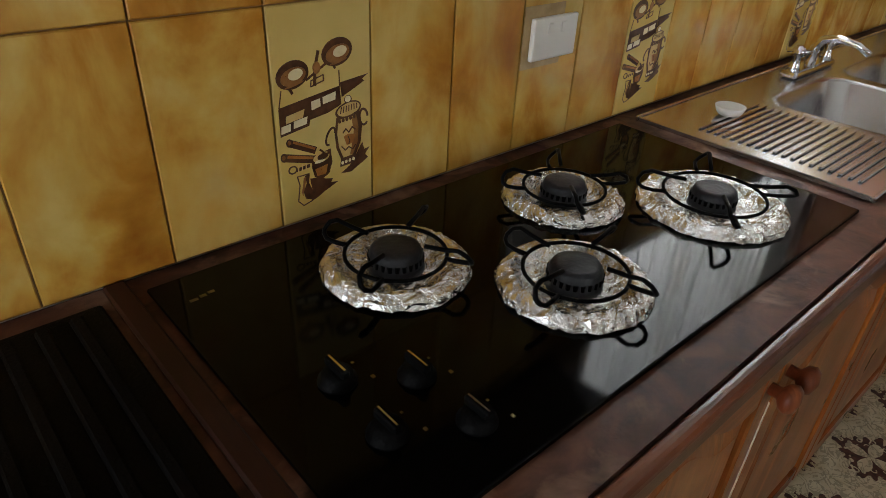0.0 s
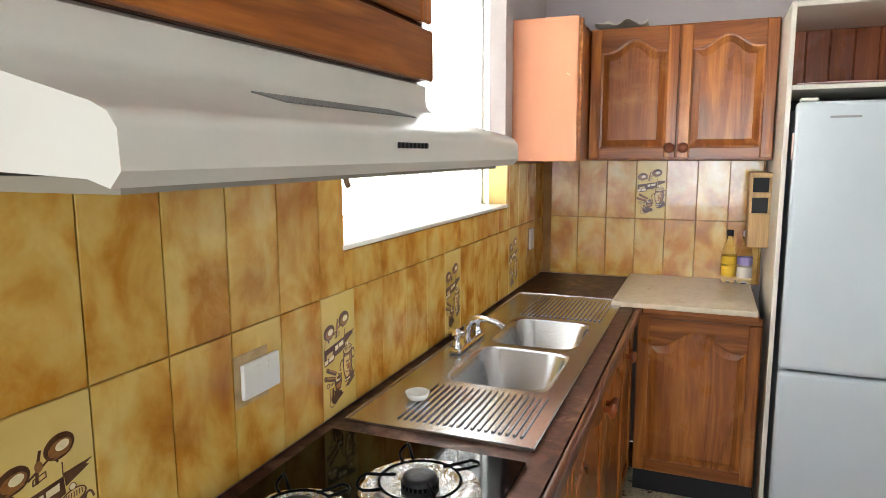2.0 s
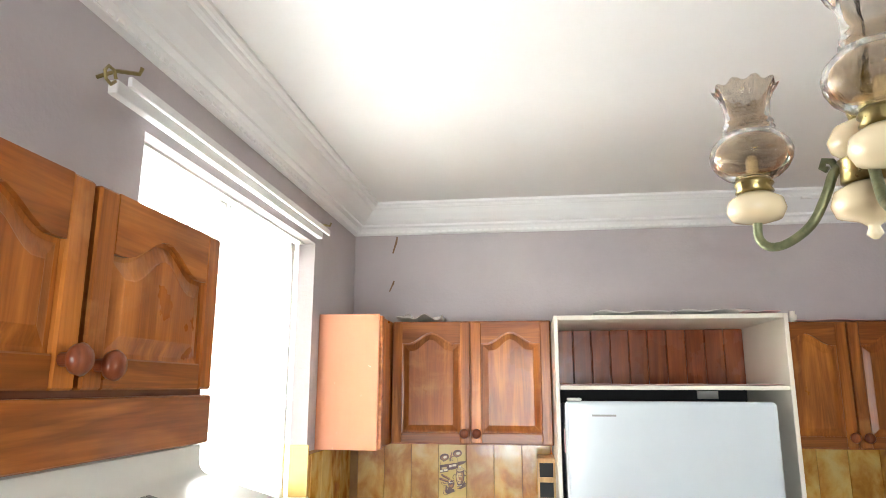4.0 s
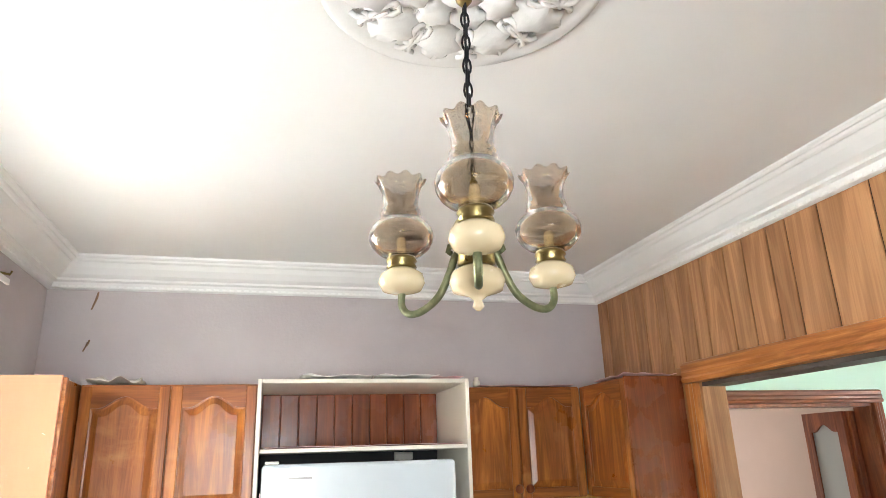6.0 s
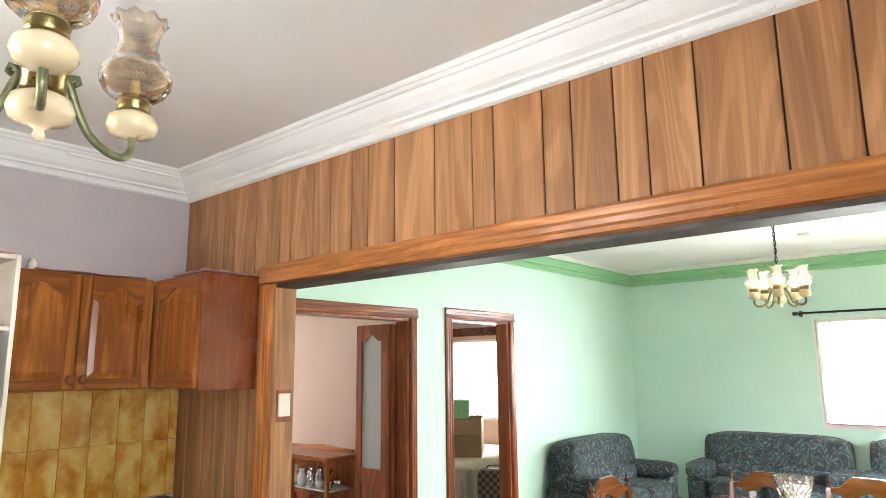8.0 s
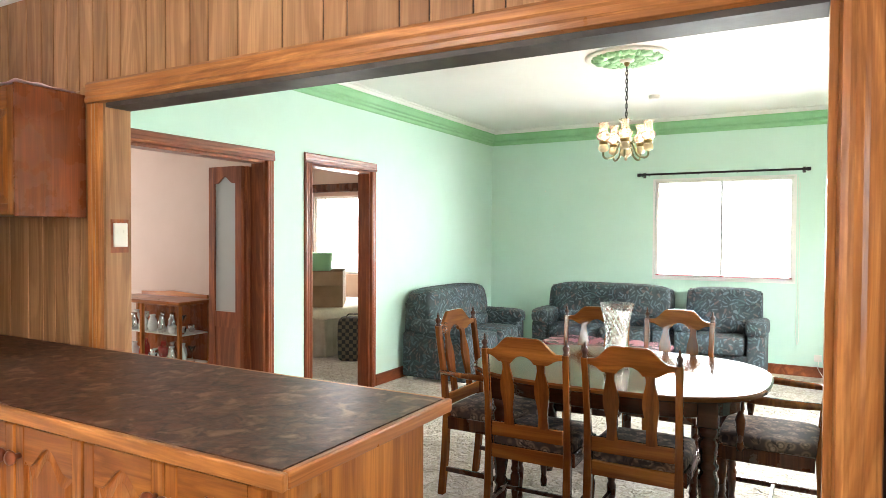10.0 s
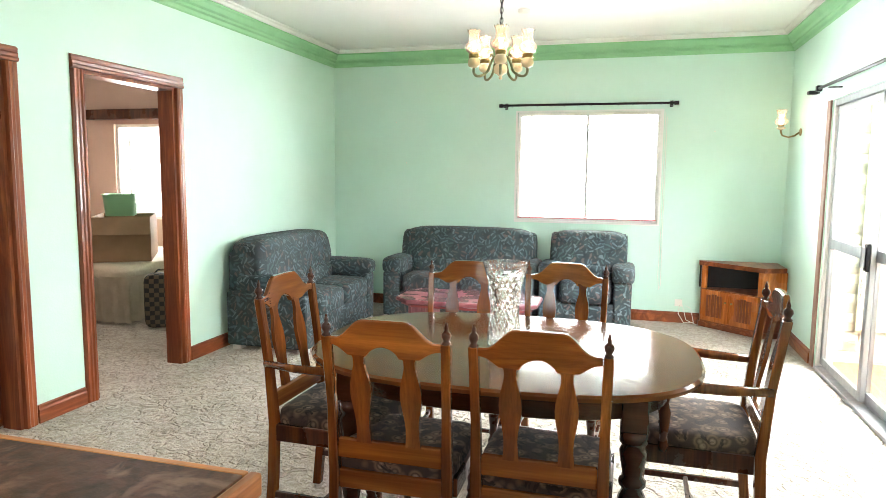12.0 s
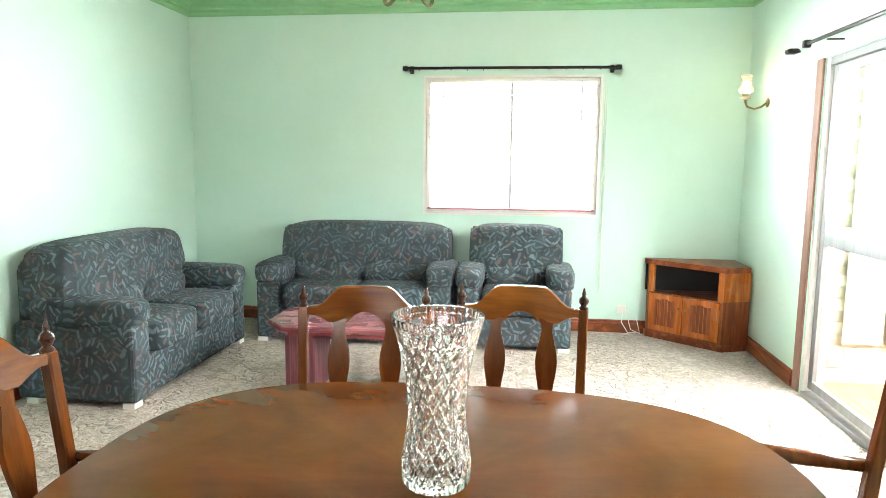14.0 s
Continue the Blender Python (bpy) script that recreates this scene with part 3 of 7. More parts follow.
floor_k = structure("floor_kitchen", boxes((KW, KE, -1.50, KN, -0.1, -0.006)), M_grout, "kitchen floor of scrolled brown and cream tiles", "floor")


def cornice(name, pts, run, material, label):
    """A plaster cornice: profile (out from the wall, down from the ceiling) along straight runs."""
    for axis, a0, a1, wall, sign, zc in run:
        prof = [(wall + sign * u, zc - v) for u, v in pts]
        structure(name, prism(bmesh.new(), prof, "x" if axis == "x" else "y", a0, a1), material, label, "cornice")


CORN = [(0, 0), (0.168, 0), (0.168, 0.012), (0.160, 0.020), (0.150, 0.020), (0.146, 0.030), (0.138, 0.036), (0.128, 0.036), (0.112, 0.060), (0.082, 0.090), (0.056, 0.104), (0.056, 0.116), (0.034, 0.122), (0.022, 0.15), (0, 0.155)]
runs_k = [("x", KW, KE, KN, -1, KC), ("x", KW, KE, KS, 1, KC), ("y", KS, KN, KE, -1, KC), ("y", KS, KN, KW, 1, KC)]
cornice("cornice_kitchen", CORN, runs_k, M_plaster, "white moulded plaster cornice with a small bead pattern")
LCORN_G = [(0, 0.042), (0.085, 0.042), (0.085, 0.055), (0.072, 0.068), (0.055, 0.10), (0.034, 0.112), (0.034, 0.130), (0.015, 0.140), (0.012, 0.165), (0, 0.175)]
LCORN_W = [(0, 0), (0.125, 0), (0.125, 0.012), (0.110, 0.020), (0.100, 0.041), (0.0, 0.041)]
runs_l = [("x", LW, LE, LS, 1, LC), ("x", LW, LE, LN, -1, LC), ("y", LS, LN, LE, -1, LC), ("y", LS, LN, LW, 1, LC)]
cornice("cornice_living", LCORN_G, runs_l, M_greencorn, "leaf green painted plaster cornice")
cornice("cornice_living_lip", LCORN_W, runs_l, M_white, "white lip above the green cornice")
# small repeated bead along the kitchen cornice
bm = bmesh.new()
x = KW + 0.05
while x < KE - 0.03:
    for yy in (KN - 0.022, KS + 0.022):
        box(bm, x - 0.012, x + 0.012, yy - 0.006, yy + 0.006, KC - 0.147, KC - 0.128)
    x += 0.04
y = KS + 0.05
while y < KN - 0.03:
    box(bm, KE - 0.028, KE - 0.016, y - 0.012, y + 0.012, KC - 0.147, KC - 0.128)
    y += 0.04
tagged(structure("cornice_beads", bm, M_plaster, "row of small plaster beads along the cornice", "cornice"), kind="stuff")

# skirting
SK = [(0, 0), (0.018, 0), (0.018, 0.075), (0.012, 0.085), (0.012, 0.10), (0.0, 0.105)]
bm = bmesh.new()
for y0, y1 in ((LS, D2Y0 - 0.09), (D2Y1 + 0.09, D1Y0 - 0.09), (D1Y1 + 0.09, LN)):
    prism(bm, [(LE - u, v) for u, v in SK], "y", y0, y1)
prism(bm, [(LS + u, v) for u, v in SK], "x", LW, LE)
prism(bm, [(LW + u, v) for u, v in SK], "y", LS, GY0 - 0.1)
structure("baseboard", bm, M_redwood_y, "red stained timber skirting board", "baseboard")

# architraves
AR = [(0, 0), (0.022, 0.006), (0.026, 0.02), (0.02, 0.03), (0.022, 0.045), (0.018, 0.055), (0.02, 0.075), (0.012, 0.085), (0, 0.088)]


def architrave_y(name, y0, y1, z, xface, out, w, mats, label):
    """A moulded door frame on a wall of constant x: two uprights and a head."""
    e = thing(name, label, "door frame", kind="structure")
    k = w / 0.088
    prof = [(xface + out * t, s * k) for t, s in AR]
    part("upright", prism(bmesh.new(), [(px, y0 - s) for px, s in prof], "z", 0, z), mats[0], e)
    part("upright", prism(bmesh.new(), [(px, y1 + s) for px, s in prof], "z", 0, z), mats[0], e)
    part("head", prism(bmesh.new(), [(px, z + s) for px, s in prof], "y", y0 - w, y1 + w), mats[1], e)
    part("jamb", boxes((LE - 0.002, LE + T + 0.002, y0, y0 + 0.02, 0, z), (LE - 0.002, LE + T + 0.002, y1 - 0.02, y1, 0, z), (LE - 0.002, LE + T + 0.002, y0 + 0.021, y1 - 0.021, z - 0.02, z)), mats[0], e)
    return e


architrave_y("door_1", D1Y0, D1Y1, D1Z, LE, -1, 0.085, (M_redwood, M_redwood_y), "red stained moulded timber frame of the folding doors")
architrave_y("door_2", D2Y0, D2Y1, D2Z, LE, -1, 0.085, (M_redwood, M_redwood_y), "red stained moulded timber frame of the bedroom door")

fr = thing("opening_frame", "wide orange-brown moulded timber frame of the room opening", "door frame", kind="structure")
k = 0.11 / 0.088
prof = [(KS + t * 1.1, s * k) for t, s in AR]
part("upright", prism(bmesh.new(), [(OX1 + s, py) for py, s in prof], "z", 0, OZ + 0.0), M_arch_z, fr)
part("upright", prism(bmesh.new(), [(OX0 - s, py) for py, s in prof], "z", 0, OZ + 0.0), M_arch_z, fr)
part("head", prism(bmesh.new(), [(py, OZ + s) for py, s in prof], "x", OX0 - 0.11, OX1 + 0.11), M_arch, fr)
part("jamb", boxes((OX1 - 0.02, OX1, LN - 0.005, KS + 0.005, 0, OZ)), M_panel, fr, "panelled jamb lining")
part("jamb", boxes((OX0, OX0 + 0.02, LN - 0.005, KS + 0.005, 0, OZ)), M_arch_z, fr)
# underside much darker than the jamb linings
part("soffit", boxes((OX0 + 0.021, OX1 - 0.021, LN - 0.005, KS + 0.005, OZ - 0.02, OZ)), M_soffit, fr, "dark grey-brown underside")
for xx, s in ((OX1, 1), (OX0, -1)):
    part("upright", prism(bmesh.new(), [(xx + s * u * k, LN - t) for t, u in AR], "z", 0, OZ), M_redwood, fr)
part("head", prism(bmesh.new(), [(LN - t, OZ + u * k) for t, u in AR], "x", OX0 - 0.11, OX1 + 0.11), M_redwood, fr)

# exterior sunroom beyond the sliding door
structure("floor_sunroom", boxes((-2.6, LW - T, -7.4, -2.2, -0.1, -0.02)), wood("sunroom_boards", (0.55, 0.27, 0.12), (0.42, 0.19, 0.08), 1, 0.4, 8), "orange timber sunroom floor", "floor")
M_brick = surf("cream_brick", (0.62, 0.56, 0.46), (0.72, 0.67, 0.57), 12, rough=0.8, bmp=0.3, bscale=70, rnd=9)
wall_b = structure("wall_sunroom", boxes((-2.6, LW - T - 0.01, -6.32, -6.22, -0.02, 2.6)), surf("cream_mortar", (0.6, 0.57, 0.5), (0.7, 0.67, 0.6), 20, rough=0.9), "cream brick sunroom end wall", "wall")
M_curtain = surf("cream_curtain", (0.74, 0.66, 0.44), (0.50, 0.46, 0.36), 6, (1, 1, 0.1), rough=0.8)
structure("ceiling_sunroom", boxes((-2.6, LW - T, -7.4, -2.2, 2.6, 2.7)), M_white, "white sunroom ceiling", "ceiling")
structure("wall_sunroom_far", boxes((-2.7, -2.6, -7.4, -2.2, -0.1, 2.7)), M_sunwall, "cream far wall of the sunroom", "wall")
structure("wall_sunroom_end", boxes((-2.6, LW - T, -2.2, -2.1, -0.1, 2.7)), M_sunwall, "cream end wall of the sunroom", "wall")
# ---- kitchen: joinery ----
M_glowsky = plain("bright_overcast_sky", (1.0, 1.0, 1.0), 1.0, emit=3.2)
structure("backdrop_north", boxes((0.5, 14, 2.95, 3.0, -0.2, 6.6)), M_glowsky, "plain bright sky behind the kitchen window", "backdrop")


def arch_curve(w, n=16):
    """Cathedral arch over a width w: (x, rise 0 to 1)."""
    out = []
    for i in range(n + 1):
        u = -1 + 2 * i / n
        s = min(1.0, abs(u) / 0.82)
        out.append((u * w / 2, 0.5 + 0.5 * math.cos(math.pi * s)))
    return out


def cupboard_door(parent, x0, x1, z0, z1, yf, knob=None, rise=0.055, mats=None, stile=0.05):
    """A framed door with an arched raised panel; its face looks towards -y."""
    mz, mx = mats or (M_pine, M_pine_x)
    bm = bmesh.new()
    g, t = 0.003, 0.02
    a, b, lo, hi = x0 + g, x1 - g, z0 + g, z1 - g
    box(bm, a + 0.004, b - 0.004, yf + 0.0145, yf + t, lo + 0.004, hi - 0.004)
    d = part("door", bm, mz, parent)
    part("stile", boxes((a, a + stile, yf, yf + t - 0.001, lo, hi), bev=0.004), mz, d)
    part("stile", boxes((b - stile, b, yf, yf + t - 0.001, lo, hi), bev=0.004), mz, d)
    part("rail", boxes((a + stile, b - stile, yf + 0.001, yf + 0.0144, lo, lo + stile), bev=0.003), mx, d)
    bm = bmesh.new()
    w, cx = b - a - 2 * stile, (a + b) / 2
    base = hi - stile - rise
    curve = [(cx + u, base + r * rise) for u, r in arch_curve(w)]
    prism(bm, [(a + stile, hi)] + curve + [(b - stile, hi)], "y", yf + 0.001, yf + 0.0144)
    part("rail", bm, mx, d)
    bm = bmesh.new()

    def ring(inset, y):
        k0, k1 = (w / 2 - inset) / (w / 2), inset
        pts = [(cx - w / 2 + inset, lo + stile + k1), (cx + w / 2 - inset, lo + stile + k1)]
        pts += [(cx + (u * k0), base + r * rise - k1) for u, r in reversed(arch_curve(w))]
        return [(px, y, pz) for px, pz in pts]
    loft(bm, [ring(0.0, yf + 0.014), ring(0.0, yf + 0.011), ring(0.008, yf + 0.012), ring(0.034, yf + 0.004), ring(0.036, yf + 0.003)])
    part("panel", bm, mz, d)
    if knob:
        bm = lathe(bmesh.new(), [(0.010, 0), (0.010, 0.014), (0.021, 0.021), (0.024, 0.031), (0.018, 0.039), (0.003, 0.043)], 16)
        bmesh.ops.rotate(bm, verts=bm.verts, cent=(0, 0, 0), matrix=Matrix.Rotation(radians(90), 3, "X"))
        bmesh.ops.translate(bm, verts=bm.verts, vec=(knob[0], yf, knob[1]))
        part("knob", bm, M_redwood, d, "red-brown turned wooden knob", True)
    return d


def wall_cupboard(name, label, place, rz, w, depth, z0, z1, doors, side_mat=None, knob_low=True, group="wall cupboards"):
    """A cupboard whose back lies on y = 0 and whose doors look towards -y."""
    e = thing(name, label, "cupboard", place, rz, group)
    part("body", boxes((0, w, -depth + 0.022, -0.002, z0, z1), bev=0.002), M_pine, e)
    n = doors
    for i in range(n):
        a, b = w * i / n, w * (i + 1) / n
        kx = None
        if n == 1:
            kx = (b - 0.035, z0 + 0.06)
        else:
            kx = (b - 0.03, z0 + 0.055) if i % 2 == 0 else (a + 0.03, z0 + 0.055)
        cupboard_door(e, a, b, z0 + 0.004, z1 - 0.004, -depth, kx)
    if side_mat:
        part("side_panel", boxes((-0.016, 0, -depth, -0.002, z0 - 0.003, z1 + 0.003), bev=0.002), side_mat, e)
    return e


wall_cupboard("wall_cupboard", "orange varnished timber wall cupboard with two arched panel doors", (KE - 0.001, 1.41, 0), -90, 0.80, 0.30, 1.515, 2.12, 2)
# corner block with a salmon end panel towards the window
c = thing("wall_cupboard", "corner wall cupboard with a salmon painted end panel", "cupboard", (3.79, KN - 0.002, 0), 0, "wall cupboards")
part("body", boxes((0.018, 0.60, -0.285, 0, 1.515, 2.12), bev=0.003), M_pine, c)
part("side_panel", boxes((0, 0.017, -0.29, 0, 1.512, 2.128), bev=0.002), M_salmon, c, "salmon painted board, chipped at the edges")
part("corner_post", boxes((0.012, 0.045, -0.305, -0.2851, 1.515, 2.12), bev=0.003), M_pine_y, c)
wall_cupboard("wall_cupboard", "orange varnished timber wall cupboard beside the fridge housing", (KE - 0.001, -0.39, 0), -90, 0.75, 0.30, 1.515, 2.10, 2)
c = thing("wall_cupboard", "end wall cupboard with one arched door and a red-brown side", "cupboard", (4.115, KS + 0.003, 0), 180, "wall cupboards")
part("body", boxes((0.0, 0.50, -0.30, 0, 1.518, 2.097), bev=0.002), M_pine, c)
cupboard_door(c, 0.0, 0.50, 1.516, 2.097, -0.322, None)
part("side_panel", boxes((0.501, 0.515, -0.325, 0, 1.512, 2.10), bev=0.002), M_darkside, c, "red-brown veneered end panel")

# cupboard over the rangehood
c = thing("wall_cupboard", "orange timber cupboard above the rangehood, scuffed fascia", "cupboard", (1.29, KN - 0.002, 0), 0, "wall cupboards")
# dark body colour paints the shadow gap between doors and fascia
part("body", boxes((-0.42, 0.80, -0.31, 0, 1.684, 2.105), bev=0.002), M_edge_gap, c)
cupboard_door(c, -0.42, -0.005, 1.786, 2.105, -0.332, None, 0.05)
cupboard_door(c, 0.0, 0.385, 1.786, 2.105, -0.332, (0.348, 1.832), 0.05)
cupboard_door(c, 0.391, 0.80, 1.786, 2.105, -0.332, (0.427, 1.826), 0.05)
part("fascia", boxes((-0.42, 0.802, -0.332, -0.3101, 1.684, 1.778), bev=0.003), M_pine_x, c, "worn timber fascia strip")

# rangehood
h = thing("rangehood", "cream-white enamelled slide rangehood with grille and buttons", "rangehood", (1.19, KN - 0.012, 0), 0)
bm = prism(bmesh.new(), [(0, 1.683), (-0.29, 1.683), (-0.30, 1.677), (-0.30, 1.648), (-0.303, 1.635), (-0.312, 1.625), (-0.328, 1.618), (-0.35, 1.612), (-0.468, 1.579), (-0.482, 1.572), (-0.489, 1.562), (-0.49, 1.535), (-0.48, 1.524), (-0.46, 1.53), (-0.05, 1.55), (0, 1.55)], "x", 0, 0.915)
part("hood_body", bm, M_enamel, h, "", True)
h.children[0].data.set_sharp_from_angle(angle=radians(40))
bm = bmesh.new()
for i in range(24):
    x = 0.325 + i * 0.0148
    prism(bm, [(-0.338, 1.6155), (-0.386, 1.6025), (-0.386, 1.6045), (-0.338, 1.6175)], "x", x, x + 0.0105)
part("grille", bm, plain("grey_grille", (0.20, 0.20, 0.19), 0.5), h, "grey slotted vent grille")
for i in range(8):
    part("button", boxes((0.394 + i * 0.0112, 0.401 + i * 0.0112, -0.4925, -0.4885, 1.552, 1.559), bev=0.001), M_blackmetal, h)
part("underside", boxes((0.03, 0.885, -0.455, -0.03, 1.518, 1.53)), plain("greasy_filter", (0.30, 0.27, 0.22), 0.5, 0.3), h, "grey filter panel")
tagged(part("pull_cord", tube(bmesh.new(), [(1.60, 1.28, 1.535), (1.602, 1.28, 1.515), (1.61, 1.281, 1.505)], 0.004), M_card), "small brown cord stub under the rangehood", "cord")

# base cupboards
M_kick = plain("black_plinth", (0.012, 0.013, 0.016), 0.5)


def base_unit(name, label, place, rz, w, doors, depth=0.56, top=0.862, knobs=True):
    e = thing(name, label, "base cupboard", place, rz, "base cupboards")
    part("body", boxes((0, w, -depth + 0.022, -0.003, 0.12, 0.73), bev=0.002), M_pine, e)
    part("top_rail", boxes((0, w, -depth + 0.022, -depth + 0.05, 0.7305, top)), M_pine_x, e)
    part("plinth", boxes((0, w, -depth + 0.07, -0.05, -0.006, 0.1195)), M_kick, e, "black recessed plinth")
    for i in range(doors):
        a, b = w * i / doors, w * (i + 1) / doors
        k = (b - 0.03, top - 0.122) if i % 2 == 0 and doors > 1 else (a + 0.03, top - 0.122)
        cupboard_door(e, a, b, 0.125, top - 0.025, -depth, k if knobs else None, 0.07)
    return e


for i in range(3):
    bu_ = base_unit("base_cupboard", "orange timber base cupboard under the brown worktop", (0.25 + i * 1.08, KN - 0.004, 0), 0, 1.08, 2)
    if i == 1:
        part("worn_edge", prism(bmesh.new(), [(0.528, 0.44), (0.5355, 0.42), (0.5365, 0.695), (0.531, 0.70)], "y", -0.5615, -0.5602), M_cream, bu_, "pale bare timber along the worn door edge")
base_unit("base_cupboard", "narrow orange timber base cupboard beside the corner", (3.49, KN - 0.004, 0), 0, 0.31, 1)
base_unit("base_cupboard", "orange timber base cupboard with a large arched door", (KE - 0.004, 1.125, 0), -90, 0.50, 1, 0.58, knobs=False)
base_unit("base_cupboard", "orange timber base cupboard by the fridge housing", (KE - 0.004, -0.40, 0), -90, 0.22, 1, 0.58, knobs=False)
for i in range(3):
    base_unit("base_cupboard", "orange timber base cupboard of the breakfast bar", (3.80 - i * 0.71, -1.42, 0), 180, 0.71, 2, 0.74)

# worktops
w = thing("worktop", "dark brown slate-pattern laminate worktop with a timber edge", "worktop")
for b in ((0.40, 2.235, 1.128, KN - 0.002), (2.235, 3.765, 1.128, 1.20), (2.235, 3.765, 1.64, KN - 0.002), (3.765, KE - 0.002, 1.128, KN - 0.002)):
    part("slab", boxes((b[0], b[1], b[2], b[3], 0.864, 0.90)), M_lam, w)
part("edge_strip", boxes((0.40, 3.80, 1.105, 1.1275, 0.858, 0.8985), bev=0.009, seg=3), M_edge_gap, w, "rounded red-brown timber edge")
w2 = thing("bench_board", "pale cream speckled board lying on the bench", "board")
part("board", boxes((3.685, KE - 0.012, 0.655, 1.222, 0.902, 0.926), bev=0.005, seg=2), surf("cream_stone_board", (0.60, 0.50, 0.37), (0.70, 0.60, 0.46), 30, rough=0.3, spots=(0.52, 0.41, 0.28), spot_scale=8), w2)
w3 = thing("worktop", "brown laminate top below the cream board", "worktop")
part("slab", boxes((3.80, KE - 0.003, 0.645, 1.1275, 0.864, 0.90)), M_lam, w3)
part("edge_strip", boxes((3.775, 3.7995, 0.645, 1.10, 0.862, 0.8985), bev=0.005), M_pine_y, w3)
bar = thing("breakfast_bar_top", "long brown laminate breakfast bar with an orange timber edge", "worktop")
bm = boxes((1.60, KE - 0.003, -1.42, -0.665, 0.864, 0.90), (3.80, KE - 0.003, -0.665, -0.39, 0.864, 0.90))
part("slab", bm, M_lam, bar)
part("edge_strip", boxes((1.575, 3.80, -0.6645, -0.642, 0.855, 0.8985), bev=0.006, seg=2), M_arch, bar, "rounded orange timber edge")
part("edge_strip", boxes((1.575, 1.5995, -1.445, -0.665, 0.855, 0.8985), bev=0.006, seg=2), M_pine_y, bar)
part("edge_strip", boxes((1.60, 3.45, -1.445, -1.4205, 0.855, 0.8985), bev=0.006, seg=2), M_arch, bar)
part("end_panel", boxes((1.66, 1.679, -1.40, -0.70, 0.0, 0.863)), M_pine, bar, "plain orange end panel")
part("back_panel", boxes((1.68, 3.46, -1.42, -1.405, 0.0, 0.863)), M_pine, bar)

# fridge housing
f = thing("fridge_housing", "cream fridge housing with an open plank-backed shelf", "housing")
part("side_panel", boxes((3.75, KE - 0.004, 0.588, 0.606, 0.0, 2.105), bev=0.002), M_cream, f)
part("side_panel", boxes((3.75, KE - 0.004, -0.382, -0.364, 0.0, 2.105), bev=0.002), M_cream, f)
part("top_board", boxes((3.75, KE - 0.004, -0.363, 0.587, 2.085, 2.105), bev=0.002), M_cream, f)
part("shelf", boxes((3.752, KE - 0.004, -0.363, 0.587, 1.782, 1.80), bev=0.002), M_cream, f)
for i in range(10):
    y0 = -0.36 + i * 0.0945
    part("plank", boxes((4.31, 4.325, y0, y0 + 0.0925, 1.80, 2.084), bev=0.004), M_darkside, f)
# black sheet put in as the shade around the fridge, no real board
part("shadow_board", boxes((4.33, 4.39, -0.363, 0.587, 0.0, 1.78)), M_rubber_shade, f, "black sheet added as the shade behind the fridge")

# fridge
fr2 = thing("fridge", "white two-door fridge with a lower freezer drawer", "fridge", (0, 0, 0))
part("cabinet", boxes((3.765, 4.30, -0.285, 0.565, 0.03, 1.715), bev=0.008, seg=2), M_fridge, fr2)
d = part("door", boxes((3.70, 3.76, -0.29, 0.572, 0.70, 1.735), bev=0.018, seg=3), M_fridge, fr2)
part("badge", boxes((3.6975, 3.6995, 0.36, 0.46, 1.672, 1.68)), M_alu, d, "small silver badge")
part("gasket", boxes((3.761, 3.7645, -0.28, 0.56, 0.71, 1.72)), M_rubber_shade, d)
d = part("door", boxes((3.70, 3.76, -0.29, 0.572, 0.06, 0.69), bev=0.018, seg=3), M_fridge, fr2)
part("gasket", boxes((3.761, 3.7645, -0.28, 0.56, 0.07, 0.68)), M_rubber_shade, d)
part("hinge_cap", boxes((3.705, 3.76, 0.50, 0.56, 1.7355, 1.748), bev=0.004), M_plastic, fr2)
part("foot", boxes((3.80, 3.86, 0.46, 0.52, -0.006, 0.03)), M_rubber_shade, fr2)
part("foot", boxes((3.80, 3.86, -0.24, -0.18, -0.006, 0.03)), M_rubber_shade, fr2)
tagged(part("magnet", boxes((3.72, 3.745, 0.5725, 0.577, 1.52, 1.62), bev=0.002), M_pinkpaper, fr2), "small fridge magnet stuck on the side")
tagged(part("power_point", boxes((4.31, 4.3295, -0.22, -0.12, 1.735, 1.775), bev=0.003), M_plastic), "white power point above the fridge", "power point")

# papers lying on top of the cupboards
rnd = random.Random(4)


def crumpled_sheet(name, label, x0, x1, y0, y1, z, material, amp=0.02, n=14):
    bm = bmesh.new()
    bmesh.ops.create_grid(bm, x_segments=n, y_segments=n, size=0.5)
    for v in bm.verts:
        u, w_ = v.co.x + 0.5, v.co.y + 0.5
        q = noise.noise(Vector((u * 4 + x0 * 7, w_ * 4, y0))) * amp
        v.co = Vector((x0 + u * (x1 - x0), y0 + w_ * (y1 - y0), z + amp * 0.7 + q))
    bmesh.ops.solidify(bm, geom=bm.faces[:], thickness=0.002)
    return tagged(part(name, bm, material, None, "", True), label, "paper")


crumpled_sheet("paper_sheet", "crumpled white paper lying on the fridge housing", 3.76, 4.2, 0.08, 0.42, 2.107, M_paper, 0.022)
crumpled_sheet("paper_sheet", "crumpled white paper on top of the housing", 3.76, 4.2, -0.24, 0.07, 2.107, M_paper, 0.02)
crumpled_sheet("paper_sheet", "pink striped paper on top of the housing", 3.755, 4.2, -0.36, -0.20, 2.108, M_pinkpaper, 0.01)
crumpled_sheet("paper_sheet", "pink striped paper over the end cupboard", 3.60, 3.95, -1.44, -1.16, 2.103, M_pinkpaper, 0.016)
crumpled_sheet("paper_sheet", "pink lining paper on the wall cupboard", 4.09, 4.36, -1.10, -0.55, 2.103, M_pinkpaper, 0.008)
